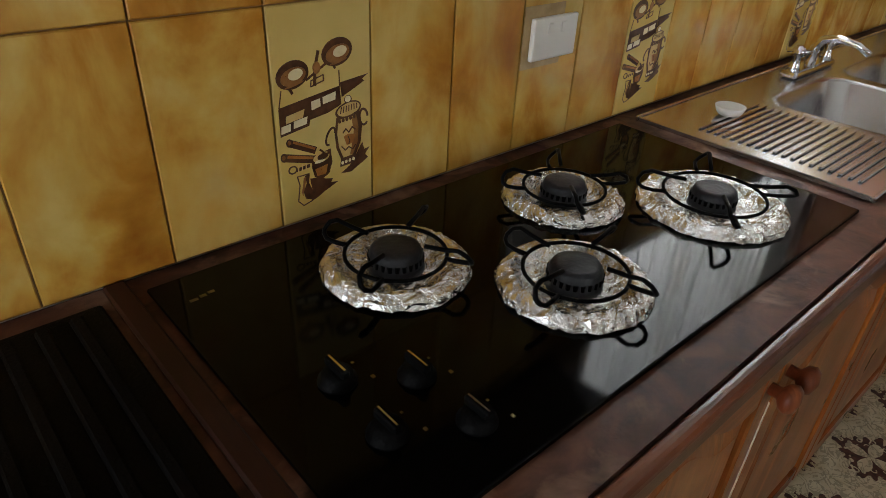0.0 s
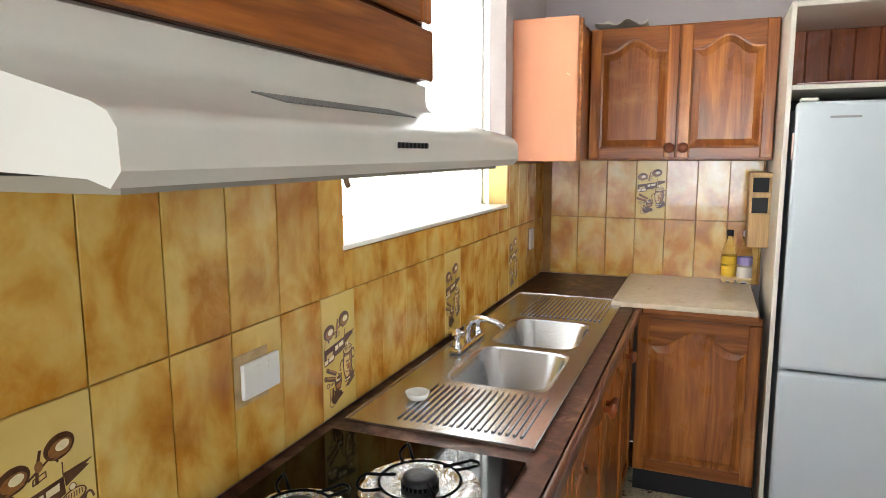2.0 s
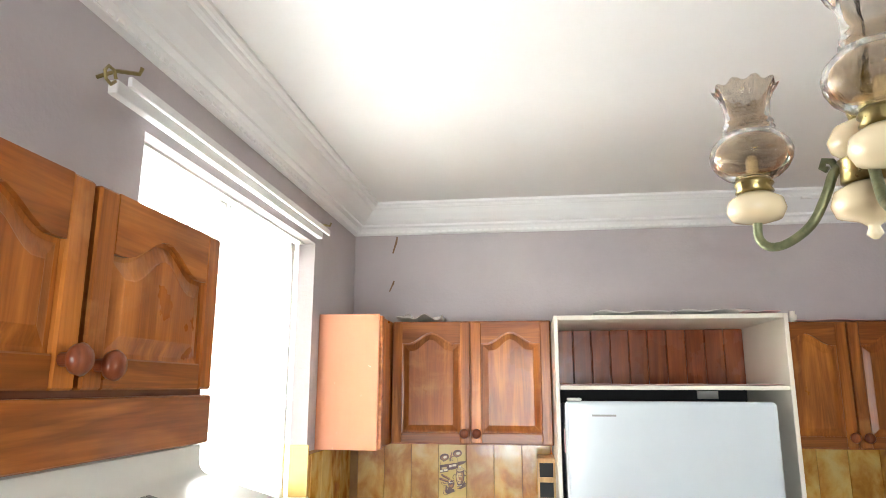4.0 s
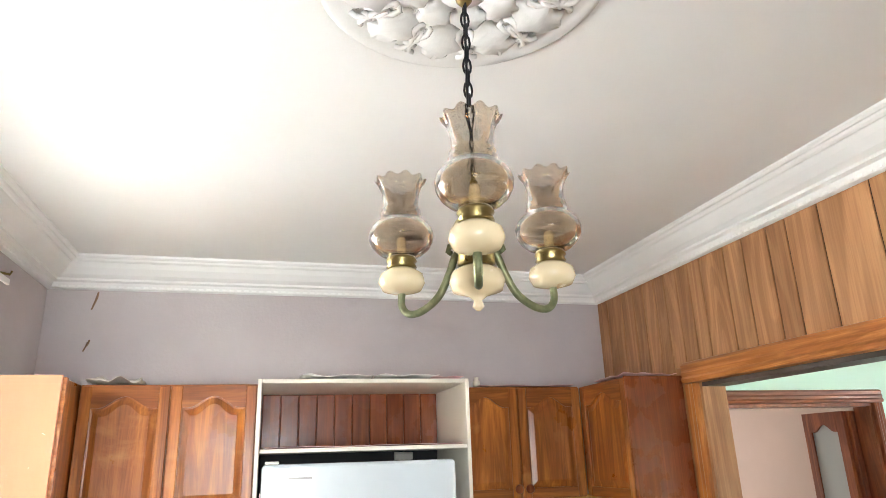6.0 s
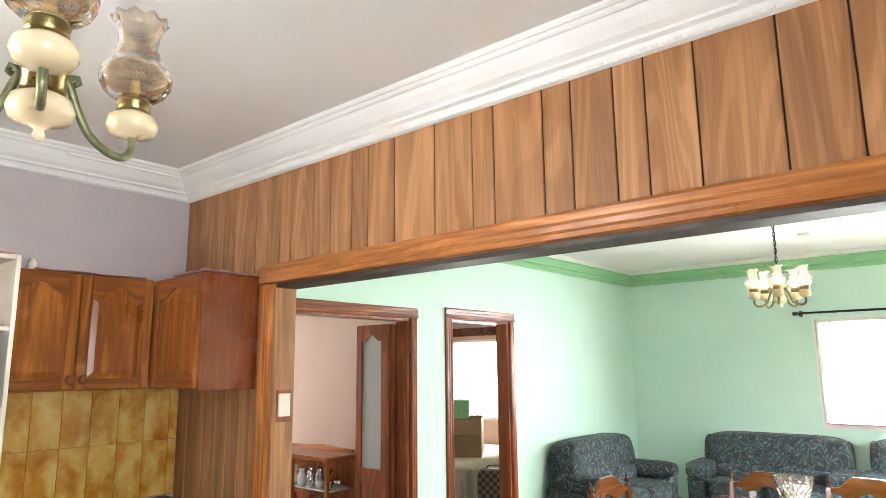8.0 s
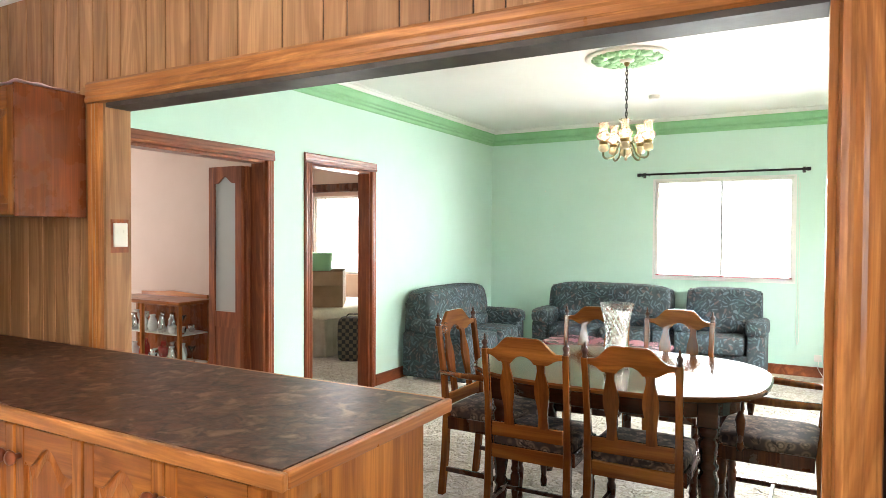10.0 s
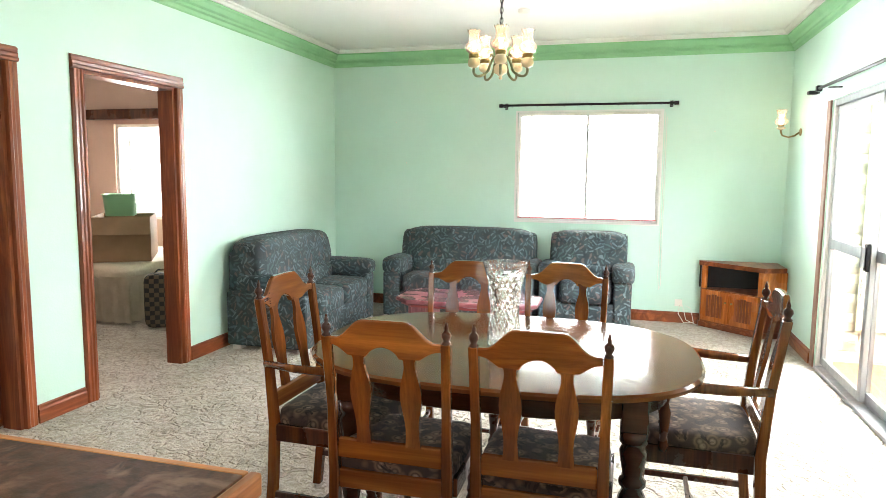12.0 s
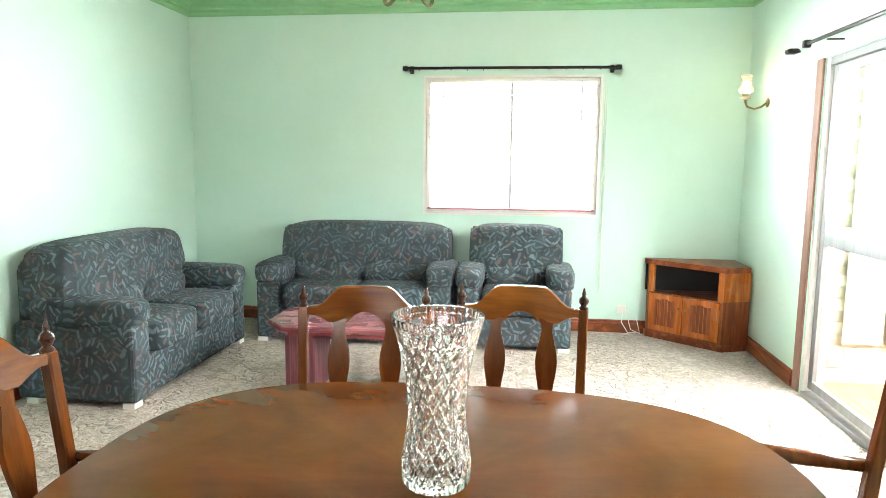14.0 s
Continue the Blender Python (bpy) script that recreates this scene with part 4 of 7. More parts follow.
crumpled_sheet("paper_sheet", "curled cream paper on the corner cupboard", 4.12, 4.36, 1.16, 1.40, 2.124, M_cream, 0.03)
crumpled_sheet("paper_sheet", "lining paper on the open shelf", 3.748, 4.28, -0.34, 0.57, 1.801, M_pinkpaper, 0.006)
tagged(part("small_jar", lathe(bmesh.new(), [(0.018, 0), (0.02, 0.03), (0.012, 0.04), (0.014, 0.052)], 12, (4.15, -0.55, 2.103)), M_cream, None, "", True), "small cream jar on top of the cupboard", "jar")

# ---- kitchen: hob ----
hob = thing("gas_hob", "black glass four-burner gas hob, foil-lined burner bowls", "hob", (0, 0, 0))
part("glass_top", boxes((1.185, 2.15, 1.185, 1.655, 0.9005, 0.908), bev=0.003, seg=2), M_black, hob)
m, nt, b = nodes_of("crumpled_foil")
v = coords(nt, (1, 1, 1), 9.0)
col = ramp(nt, noise_tex(nt, v, 30, 4), [(0.3, (0.70, 0.68, 0.64)), (0.55, (0.95, 0.95, 0.94))])
col = mix(nt, ramp(nt, noise_tex(nt, v, 14, 4), [(0.60, (0, 0, 0)), (0.72, (0.7, 0.7, 0.7))]), col, (0.40, 0.27, 0.12))
link(nt, col, b.inputs["Base Color"])
b.inputs["Metallic"].default_value, b.inputs["Roughness"].default_value = 1.0, 0.16
bump(nt, b, noise_tex(nt, v, 48, 5, 0.6), 1.0, 0.014)
M_foil = m


def burner(x, y, r, seed, turn):
    rr = random.Random(seed)
    bm = bmesh.new()
    seg = 72
    prof = [(0.28, 0.003), (0.42, 0.001), (0.56, 0.002), (0.66, 0.006), (0.74, 0.012), (0.82, 0.016), (0.90, 0.0155), (0.97, 0.012), (1.02, 0.008), (1.05, 0.001)]
    wob = [1 + rr.uniform(-0.018, 0.018) for _ in range(seg)]
    rings = []
    for k, (q, z) in enumerate(prof):
        rings.append([(x + r * q * (wob[i] if q > 0.75 else 1) * math.cos(2 * math.pi * i / seg), y + r * q * (wob[i] if q > 0.75 else 1) * math.sin(2 * math.pi * i / seg),
                       0.9088 + max(0.0, z + rr.uniform(-0.0024, 0.0024))) for i in range(seg)])
    loft(bm, rings, cap=False)
    bo = part("foil_bowl", bm, M_foil, hob, "crumpled kitchen foil bowl")
    bm = lathe(bmesh.new(), [(0.038, 0), (0.0365, 0.008), (0.036, 0.012), (0.0355, 0.020), (0.034, 0.023), (0.0335, 0.0265), (0.031, 0.0305), (0.024, 0.032), (0.001, 0.0325)], 28, (x, y, 0.910))
    bu = part("burner_cap", bm, M_burner, hob, "", True)
    rings = [[(x + (0.0368 if (i // 2) % 2 else 0.0352) * math.cos(2 * math.pi * i / 96), y + (0.0368 if (i // 2) % 2 else 0.0352) * math.sin(2 * math.pi * i / 96), z) for i in range(96)] for z in (0.922, 0.930)]
    bm = loft(bmesh.new(), rings)
    part("flame_ring", bm, M_iron, bu)
    ro = 0.70 * r
    bm = tube(bmesh.new(), [(x + ro * math.cos(turn + 2 * math.pi * j / 36), y + ro * math.sin(turn + 2 * math.pi * j / 36), 0.931) for j in range(37)], 0.0028, 6)
    ps = part("pan_support", bm, M_iron, hob, "black wire pan support", True)
    for k in range(4):
        a = turn + math.pi / 2 * k
        ca, sa = math.cos(a), math.sin(a)
        pts = []
        for q, z, o in ((0.68, 0.932, 0.11), (0.86, 0.932, 0.11), (1.00, 0.934, 0.10), (1.07, 0.938, 0.05), (1.08, 0.943, 0.0), (1.02, 0.952, -0.05), (0.90, 0.957, -0.05), (0.70, 0.953, -0.03), (0.42, 0.950, 0.0)):
            pts.append((x + r * (q * ca - o * sa), y + r * (q * sa + o * ca), z))
        part("finger", tube(bmesh.new(), pts, 0.0033, 6), M_iron, ps, "", True)


burner(1.452, 1.508, 0.094, 1, 0.5)
burner(1.606, 1.338, 0.096, 2, 0.2)
burner(1.782, 1.502, 0.092, 3, 0.9)
burner(1.957, 1.342, 0.112, 4, 0.7)
for i, (x, y) in enumerate(((1.275, 1.378), (1.343, 1.333), (1.271, 1.289), (1.348, 1.248))):
    kb = part("control_knob", lathe(bmesh.new(), [(0.021, 0), (0.021, 0.003), (0.017, 0.006), (0.016, 0.012), (0.001, 0.013)], 20, (x, y, 0.9083)), M_iron, hob, "", True)
    part("grip", boxes((x - 0.005, x + 0.005, y - 0.017, y + 0.017, 0.9215, 0.932), bev=0.002), M_iron, kb)
    part("grip_line", boxes((x - 0.0012, x + 0.0012, y - 0.015, y + 0.015, 0.9322, 0.9328)), M_chrome, kb, "thin chrome pointer line")
    part("dial_mark", boxes((x + 0.030, x + 0.034, y - 0.020, y - 0.015, 0.9082, 0.9086)), M_brass, hob, "small faded dial mark")
    part("dial_mark", boxes((x + 0.026, x + 0.029, y + 0.012, y + 0.015, 0.9082, 0.9086)), M_brass, hob, "small faded dial mark")
part("maker_mark", boxes((1.215, 1.225, 1.595, 1.60, 0.9082, 0.9086), (1.228, 1.236, 1.597, 1.602, 0.9082, 0.9086), (1.239, 1.247, 1.599, 1.604, 0.9082, 0.9086)), M_brass, hob, "faded gold mark")

tagged(part("timber_trim", boxes((1.145, 1.172, 1.12, 1.69, 0.9005, 0.909), bev=0.003), M_trim), "red-brown trim strip beside the hob", "trim")
g = thing("griddle_plate", "black ribbed cooking plate set in the worktop", "griddle")
part("tray", boxes((0.86, 1.135, 1.16, 1.66, 0.9005, 0.906), bev=0.003), M_iron, g)
for i in range(7):
    part("rib", boxes((0.885 + i * 0.035, 0.9 + i * 0.035, 1.18, 1.64, 0.9065, 0.915), bev=0.003), M_iron, g)

# ---- kitchen: sink ----
s = thing("sink", "stainless steel double-bowl sink with ridged drainers", "sink")
SX = (2.215, 2.55, 2.925, 2.955, 3.335, 3.785)
for a, b_ in ((SX[0], SX[1]), (SX[2], SX[3]), (SX[4], SX[5])):
    part("deck", boxes((a, b_, 1.19, 1.648, 0.901, 0.9075)), M_steel, s)
for a, b_ in ((SX[1], SX[2]), (SX[3], SX[4])):
    part("deck", boxes((a, b_, 1.19, 1.235, 0.901, 0.9075)), M_steel, s)
    part("deck", boxes((a, b_, 1.545, 1.648, 0.901, 0.9075)), M_steel, s)
part("rolled_edge", boxes((2.208, 3.792, 1.182, 1.1895, 0.9005, 0.911), (2.208, 3.792, 1.6485, 1.656, 0.9005, 0.911), (2.208, 2.2145, 1.19, 1.648, 0.9005, 0.911), (3.7855, 3.792, 1.19, 1.648, 0.9005, 0.911), bev=0.002), M_steel, s)


def rrect(cx, cy, hx, hy, z, k, n=36):
    out = []
    for i in range(n):
        a = 2 * math.pi * i / n
        c_, s_ = math.cos(a), math.sin(a)
        out.append((cx + hx * math.copysign(abs(c_) ** k, c_), cy + hy * math.copysign(abs(s_) ** k, s_), z))
    return out


for a, b_ in ((SX[1], SX[2]), (SX[3], SX[4])):
    cx, hx = (a + b_) / 2, (b_ - a) / 2
    bm = bmesh.new()
    loft(bm, [rrect(cx, 1.39, hx + 0.004, 0.159, 0.9078, 0.12), rrect(cx, 1.39, hx - 0.004, 0.151, 0.909, 0.35), rrect(cx, 1.39, hx - 0.012, 0.143, 0.902, 0.4), rrect(cx, 1.39, hx - 0.03, 0.125, 0.78, 0.45), rrect(cx, 1.39, hx - 0.06, 0.095, 0.757, 0.55)], cap=False)
    bm.faces.new([v for v in bm.verts[-36:]])
    bo = part("bowl", bm, M_steel, s, "deep rounded steel bowl", True)
    part("waste", lathe(bmesh.new(), [(0.038, 0), (0.038, 0.003), (0.025, 0.004), (0.02, 0.001), (0.001, 0.001)], 20, (cx, 1.39, 0.7575)), M_chrome, bo)
for i in range(19):
    y = 1.222 + i * 0.0172
    part("drainer_ridge", boxes((2.26, 2.515, y, y + 0.0085, 0.908, 0.912), bev=0.0018), M_steel, s)
    part("drainer_ridge", boxes((3.38, 3.74, y, y + 0.0085, 0.908, 0.9125), bev=0.002), M_steel, s)
tap = thing("mixer_tap", "chrome sink tap set with two star handles and swan spout", "tap", (2.91, 1.592, 0.908))
part("base", boxes((-0.125, 0.125, -0.022, 0.022, 0.0, 0.018), bev=0.008, seg=2), M_chrome, tap)
part("spout", tube(bmesh.new(), [(0, 0, 0.015), (0, 0, 0.06), (0, -0.015, 0.085), (0, -0.05, 0.095), (0, -0.10, 0.088), (0, -0.13, 0.072)], [0.014, 0.012, 0.011, 0.010, 0.009, 0.009], 10), M_chrome, tap, "", True)
for sx in (-0.10, 0.10):
    hd = part("handle", lathe(bmesh.new(), [(0.018, 0.018), (0.012, 0.03), (0.010, 0.05), (0.016, 0.056), (0.016, 0.072), (0.008, 0.08), (0.001, 0.081)], 14, (sx, 0, 0)), M_chrome, tap, "", True)
    bm = bmesh.new()
    for k in range(2):
        a = k * math.pi / 2 + 0.4
        tube(bm, [(sx - 0.028 * math.cos(a), -0.028 * math.sin(a), 0.066), (sx + 0.028 * math.cos(a), 0.028 * math.sin(a), 0.066)], 0.006, 8)
    part("cross_handle", bm, M_chrome, hd, "", True)
tagged(part("soap_dish", lathe(bmesh.new(), [(0.022, 0), (0.027, 0.005), (0.032, 0.018), (0.0295, 0.018), (0.024, 0.007), (0.001, 0.006)], 24, (2.385, 1.54, 0.9125)), M_plastic, None, "", True), "small round white dish on the drainer", "dish")

# ---- kitchen: small things ----


def bottle(place, label_colors, name_label):
    e = thing("bottle", name_label, "bottle", place, 0, "bottles on the bench")
    part("body", lathe(bmesh.new(), [(0.030, 0), (0.033, 0.01), (0.033, 0.13), (0.028, 0.16), (0.015, 0.20), (0.013, 0.225)], 18), M_glass, e, "clear plastic body", True)
    part("label", lathe(bmesh.new(), [(0.0338, 0.03), (0.0342, 0.032), (0.0342, 0.078), (0.0338, 0.08)], 18, cap=False), label_colors[0], e, "printed wrap label", True)
    part("label", lathe(bmesh.new(), [(0.0338, 0.09), (0.0342, 0.092), (0.0342, 0.125), (0.0338, 0.127)], 18, cap=False), label_colors[1], e, "printed wrap label", True)
    part("cap", lathe(bmesh.new(), [(0.015, 0.226), (0.016, 0.25), (0.012, 0.254), (0.001, 0.255)], 14), label_colors[2], e, "screw cap", True)


M_yel = plain("yellow_label", (0.75, 0.47, 0.03), 0.4)
M_blu = plain("violet_label", (0.30, 0.25, 0.50), 0.4)
bottle((4.31, 0.755, 0.9265), (M_yel, M_yel, M_blackmetal), "clear bottle with a yellow label and black cap")
bottle((4.30, 0.685, 0.9265), (M_plastic, M_blu, M_plastic), "clear bottle with a white and violet label")

k = thing("letter_rack", "light pine wall rack with two dark pigeonholes", "rack", (4.08, 0.6075, 1.13), 0)
part("case", boxes((0.012, 0.20, 0, 0.085, 0, 0.33), bev=0.002), M_box, k)
part("front", boxes((0, 0.0115, 0, 0.085, 0, 0.15), bev=0.002), M_box, k)
for z in (0.222, 0.31):
    part("rail", boxes((0, 0.0115, 0, 0.085, z, z + 0.02), bev=0.001), M_box, k)
for y in (0.0, 0.075):
    part("upright", boxes((0, 0.0115, y, y + 0.01, 0.1505, 0.2215)), M_box, k)
    part("upright", boxes((0, 0.0115, y, y + 0.01, 0.2425, 0.3095)), M_box, k)
# the case is solid: black plates give the pigeonholes their inner shade
for z0, z1 in ((0.152, 0.22), (0.244, 0.308)):
    part("pigeonhole", boxes((0.0085, 0.0118, 0.0105, 0.0745, z0, z1)), M_rubber_shade, k, "black plate as the shade inside a pigeonhole")


def power_point(place, rz, label, w=0.115, hgt=0.072, rockers=2):
    e = thing("power_point", label, "power point", place, rz)
    part("plate", boxes((-w / 2, w / 2, -0.010, 0, -hgt / 2, hgt / 2), bev=0.003, seg=2), M_plastic, e)
    for i in range(rockers):
        x = (i - (rockers - 1) / 2) * 0.035
        part("rocker", boxes((x - 0.006, x + 0.006, -0.0125, -0.0102, 0.008, 0.026), bev=0.001), M_plastic, e)
    return e


e = power_point((1.932, KN - 0.0135, 1.104), 0, "loose white power point over a dirty cut-out")
part("cut_out", boxes((-0.072, 0.03, 0.0006, 0.002, -0.05, 0.055)), surf("exposed_plaster", (0.30, 0.20, 0.08), (0.50, 0.36, 0.18), 30, rough=0.9), e, "rough brown hole beside the plate")
power_point((4.115, KN - 0.0115, 1.119), 0, "white double power point on the tiles", 0.072, 0.105, 1)
e = power_point((3.4435, -1.535, 1.43), -90, "grubby cream light switch with rockers on the jamb", 0.07, 0.115, 2)
for q in e.children:
    q.data.materials[0] = M_cream
part("grime", boxes((-0.048, 0.046, 0.0, 0.0012, -0.085, 0.075)), M_darkside, e, "dark worn patch around the plate")

# peeling paint on the end wall
for i, (y, z, hh) in enumerate(((1.47, 2.55, 0.085), (1.485, 2.33, 0.05))):
    bm = bmesh.new()
    loft(bm, [[(KE - 0.0015, y, z), (KE - 0.0015, y + 0.012, z - 0.01), (KE - 0.003, y + 0.004, z - 0.012)], [(KE - 0.012, y - 0.02, z + hh * 0.6), (KE - 0.004, y - 0.005, z + hh * 0.6), (KE - 0.014, y - 0.012, z + hh * 0.62)], [(KE - 0.0015, y - 0.02, z + hh), (KE - 0.001, y - 0.012, z + hh), (KE - 0.003, y - 0.016, z + hh)]])
    tagged(part("paint_flake", bm, M_card), "curled flake of peeling wall paint", "paint flake")

# ---- kitchen window ----
wn1 = thing("window_1", "kitchen window with white vertical blinds, daylight behind", "window", kind="structure")
part("window_frame", boxes((WX0, WX0 + 0.04, 1.80, 1.855, WZ0, WZ1), (WX1 - 0.04, WX1, 1.80, 1.855, WZ0, WZ1), (WX0 + 0.041, WX1 - 0.041, 1.80, 1.855, WZ0, WZ0 + 0.04), (WX0 + 0.041, WX1 - 0.041, 1.80, 1.855, WZ1 - 0.04, WZ1), (2.97, 3.01, 1.80, 1.85, WZ0 + 0.041, WZ1 - 0.041)), M_white, wn1)
pn = part("pane", boxes((WX0 + 0.041, 2.969, 1.825, 1.829, WZ0 + 0.041, WZ1 - 0.041)), M_glass, wn1)
pn.visible_shadow = False
pn = part("pane", boxes((3.011, WX1 - 0.041, 1.825, 1.829, WZ0 + 0.041, WZ1 - 0.041)), M_glass, wn1)
pn.visible_shadow = False
part("window_sill", boxes((WX0 - 0.01, WX1 + 0.012, 1.685, 1.799, WZ0 - 0.012, WZ0 + 0.002), bev=0.003), M_white, wn1)
part("reveal", boxes((WX1 - 0.012, WX1 - 0.001, 1.688, 1.799, WZ0 + 0.0025, WZ0 + 0.22)), M_tilecream, wn1, "glazed tile at the foot of the reveal")
bl = thing("vertical_blind", "white fabric vertical blind under a curtain track", "blind")
for i in range(16):
    x = 2.27 + i * 0.0885
    ob = part("slat", boxes((-0.044, 0.044, -0.0008, 0.0008, -1.11, 0)), M_blind, bl)
    ob.matrix_local = pose(x + 0.03, 1.765, 2.44, 0, 0, 28 + rnd.uniform(-5, 5))
part("head_rail", boxes((2.25, 3.67, 1.745, 1.785, 2.442, 2.449)), M_plastic, bl)
tr = thing("curtain_track", "white double curtain track on wall brackets", "curtain track")
part("rail", boxes((2.07, 3.60, 1.60, 1.612, 2.465, 2.49), bev=0.002), M_white, tr)
part("rail", boxes((2.07, 3.60, 1.635, 1.66, 2.452, 2.485), bev=0.002), M_white, tr)
for x in (2.08, 3.56):
    part("bracket", tube(bmesh.new(), [(x, 1.698, 2.50), (x, 1.65, 2.512), (x, 1.59, 2.50), (x, 1.585, 2.515)], 0.005, 6), M_brass, tr)
part("ring", tube(bmesh.new(), [(2.02 + 0.02 * math.cos(i), 1.62, 2.47 + 0.02 * math.sin(i)) for i in range(7)], 0.004, 6), M_brass, tr)
# ---- dining table and chairs ----
TZ = 0.755
TC = (1.43, -2.99)


def stadium(cx, cy, hx, hy, z, k=0.72, n=56):
    return rrect(cx, cy, hx, hy, z, k, n)


tb = thing("dining_table", "dark stained oval extension dining table with turned legs", "dining table", (TC[0], TC[1], 0))
bm = bmesh.new()
loft(bm, [stadium(0, 0, 0.715, 0.545, TZ - 0.032), stadium(0, 0, 0.735, 0.565, TZ - 0.022), stadium(0, 0, 0.738, 0.568, TZ - 0.008), stadium(0, 0, 0.728, 0.558, TZ)])
part("tabletop", bm, M_table, tb)
bm = bmesh.new()
loft(bm, [stadium(0, 0, 0.60, 0.43, TZ - 0.13), stadium(0, 0, 0.62, 0.45, TZ - 0.12), stadium(0, 0, 0.62, 0.45, TZ - 0.034)])
part("apron", bm, M_table_leg, tb)
LEG = [(0.022, 0), (0.026, 0.02), (0.020, 0.045), (0.030, 0.09), (0.033, 0.12), (0.024, 0.15), (0.034, 0.165), (0.034, 0.18), (0.026, 0.20), (0.036, 0.26), (0.046, 0.33), (0.046, 0.37), (0.032, 0.40), (0.044, 0.415), (0.044, 0.43), (0.032, 0.445), (0.040, 0.49), (0.046, 0.53), (0.036, 0.55), (0.046, 0.56), (0.046, 0.60)]
for sx in (-1, 1):
    for sy in (-1, 1):
        lg = part("leg", lathe(bmesh.new(), LEG, 16, (sx * 0.50, sy * 0.36, 0)), M_table_leg, tb, "", True)
        part("leg_block", boxes((sx * 0.50 - 0.042, sx * 0.50 + 0.042, sy * 0.36 - 0.042, sy * 0.36 + 0.042, 0.60, TZ - 0.034), bev=0.004), M_table_leg, lg)


def chair(label, arms, place, rz, group):
    """A dining chair that faces +y, its origin on the floor below the seat's middle."""
    e = thing("armchair" if arms else "dining_chair", label, "dining chair", place, rz, group)
    hw = 0.197
    yb = -0.215
    for s in (-1, 1):
        pts = [(s * hw, yb - 0.03, 0.0), (s * hw, yb - 0.01, 0.2), (s * hw, yb, 0.42), (s * hw, yb - 0.02, 0.65), (s * hw * 1.02, yb - 0.055, 0.90)]
        bm = bmesh.new()
        rings = []
        for (x, y, z) in pts:
            q = 0.015 if z > 0.5 else 0.018
            rings.append([(x - q, y - q, z), (x + q, y - q, z), (x + q, y + q, z), (x - q, y + q, z)])
        loft(bm, rings)
        bmesh.ops.bevel(bm, geom=bm.edges[:], offset=0.004, segments=1, affect="EDGES")
        po = part("back_post", bm, M_chair, e)
        part("finial", lathe(bmesh.new(), [(0.013, 0), (0.016, 0.006), (0.009, 0.013), (0.0165, 0.027), (0.015, 0.038), (0.006, 0.046), (0.0075, 0.053), (0.002, 0.073)], 12, (s * hw * 1.02, yb - 0.055, 0.897)), M_chairdark, po, "dark turned finial", True)
    # crest rail, arched on top and scalloped below
    w = hw * 1.02 - 0.016
    top, low = [], []
    n = 40
    for i in range(n + 1):
        u = -1 + 2 * i / n
        a = abs(u)
        s_ = 0.5 + 0.5 * math.cos(math.pi * min(1, max(0, (a - 0.38) / 0.5))) - 0.12 * a * a
        top.append((u * w, 0.906 + 0.060 * s_))
        lo_ = 0.846 + (0.034 * math.cos(min(1, a / 0.30) * math.pi / 2) ** 0.7 if a < 0.30 else 0) + (0.026 * math.sin(min(1, (a - 0.66) / 0.3) * math.pi / 2) if a > 0.66 else 0)
        low.append((u * w, lo_))
    bm = bmesh.new()
    y0 = yb - 0.064
    rings = []
    for (ux, tz), (_, lz) in zip(top, low):
        rings.append([(ux, y0, lz + 0.003), (ux, y0, tz - 0.005), (ux, y0 + 0.004, tz), (ux, y0 + 0.018, tz), (ux, y0 + 0.022, tz - 0.005), (ux, y0 + 0.022, lz + 0.003), (ux, y0 + 0.019, lz), (ux, y0 + 0.003, lz)])
    loft(bm, rings)
    for v in bm.verts:
        v.co.y -= 0.022 * (1 - (v.co.x / w) ** 2)
    part("crest_rail", bm, M_chair_x, e)
    # two vase-shaped splats
    for s in (-1, 1):
        L, R = [], []
        for i in range(15):
            t = i / 14
            hwid = 0.027 + 0.009 * math.cos((t - 0.55) * math.pi * 2.6) * (0.4 + t) + 0.012 * max(0, t - 0.9) * 10
            z = 0.535 + 0.325 * t
            L.append((s * 0.085 - hwid, z))
            R.append((s * 0.085 + hwid, z))
        bm = prism(bmesh.new(), L + R[::-1], "y", 0, 0.014)
        for v in bm.verts:
            v.co.y += yb - 0.015 - 0.055 * (v.co.z - 0.50) / 0.33
        part("splat", bm, M_chair, e)
    part("lower_back_rail", boxes((-hw + 0.018, hw - 0.018, yb - 0.02, yb + 0.002, 0.474, 0.542), bev=0.004), M_chair_x, e)
    part("seat_rail", boxes((-hw + 0.0175, hw - 0.0175, yb - 0.012, yb + 0.012, 0.365, 0.43), bev=0.003), M_chair_x, e)
    for s in (-1, 1):
        part("seat_rail", boxes((s * 0.212 - 0.012, s * 0.212 + 0.012, yb + 0.02, 0.175, 0.365, 0.43), bev=0.003), M_chairdark, e)
    part("seat_rail", boxes((-0.20, 0.20, 0.176, 0.20, 0.365, 0.43), bev=0.003), M_chairdark, e)
    bm = puffy(bmesh.new(), (0, -0.005, 0.442), (0.43, 0.42, 0.085), 0.3, 14, 8)
    part("seat", bm, M_seat, e, "brown floral upholstered seat", True)
    for s in (-1, 1):
        part("front_leg", lathe(bmesh.new(), [(0.016, 0), (0.019, 0.03), (0.014, 0.06), (0.021, 0.12), (0.024, 0.18), (0.016, 0.2), (0.022, 0.215), (0.017, 0.235), (0.024, 0.30), (0.023, 0.364)], 12, (s * 0.195, 0.18, 0)), M_chairdark, e, "", True)
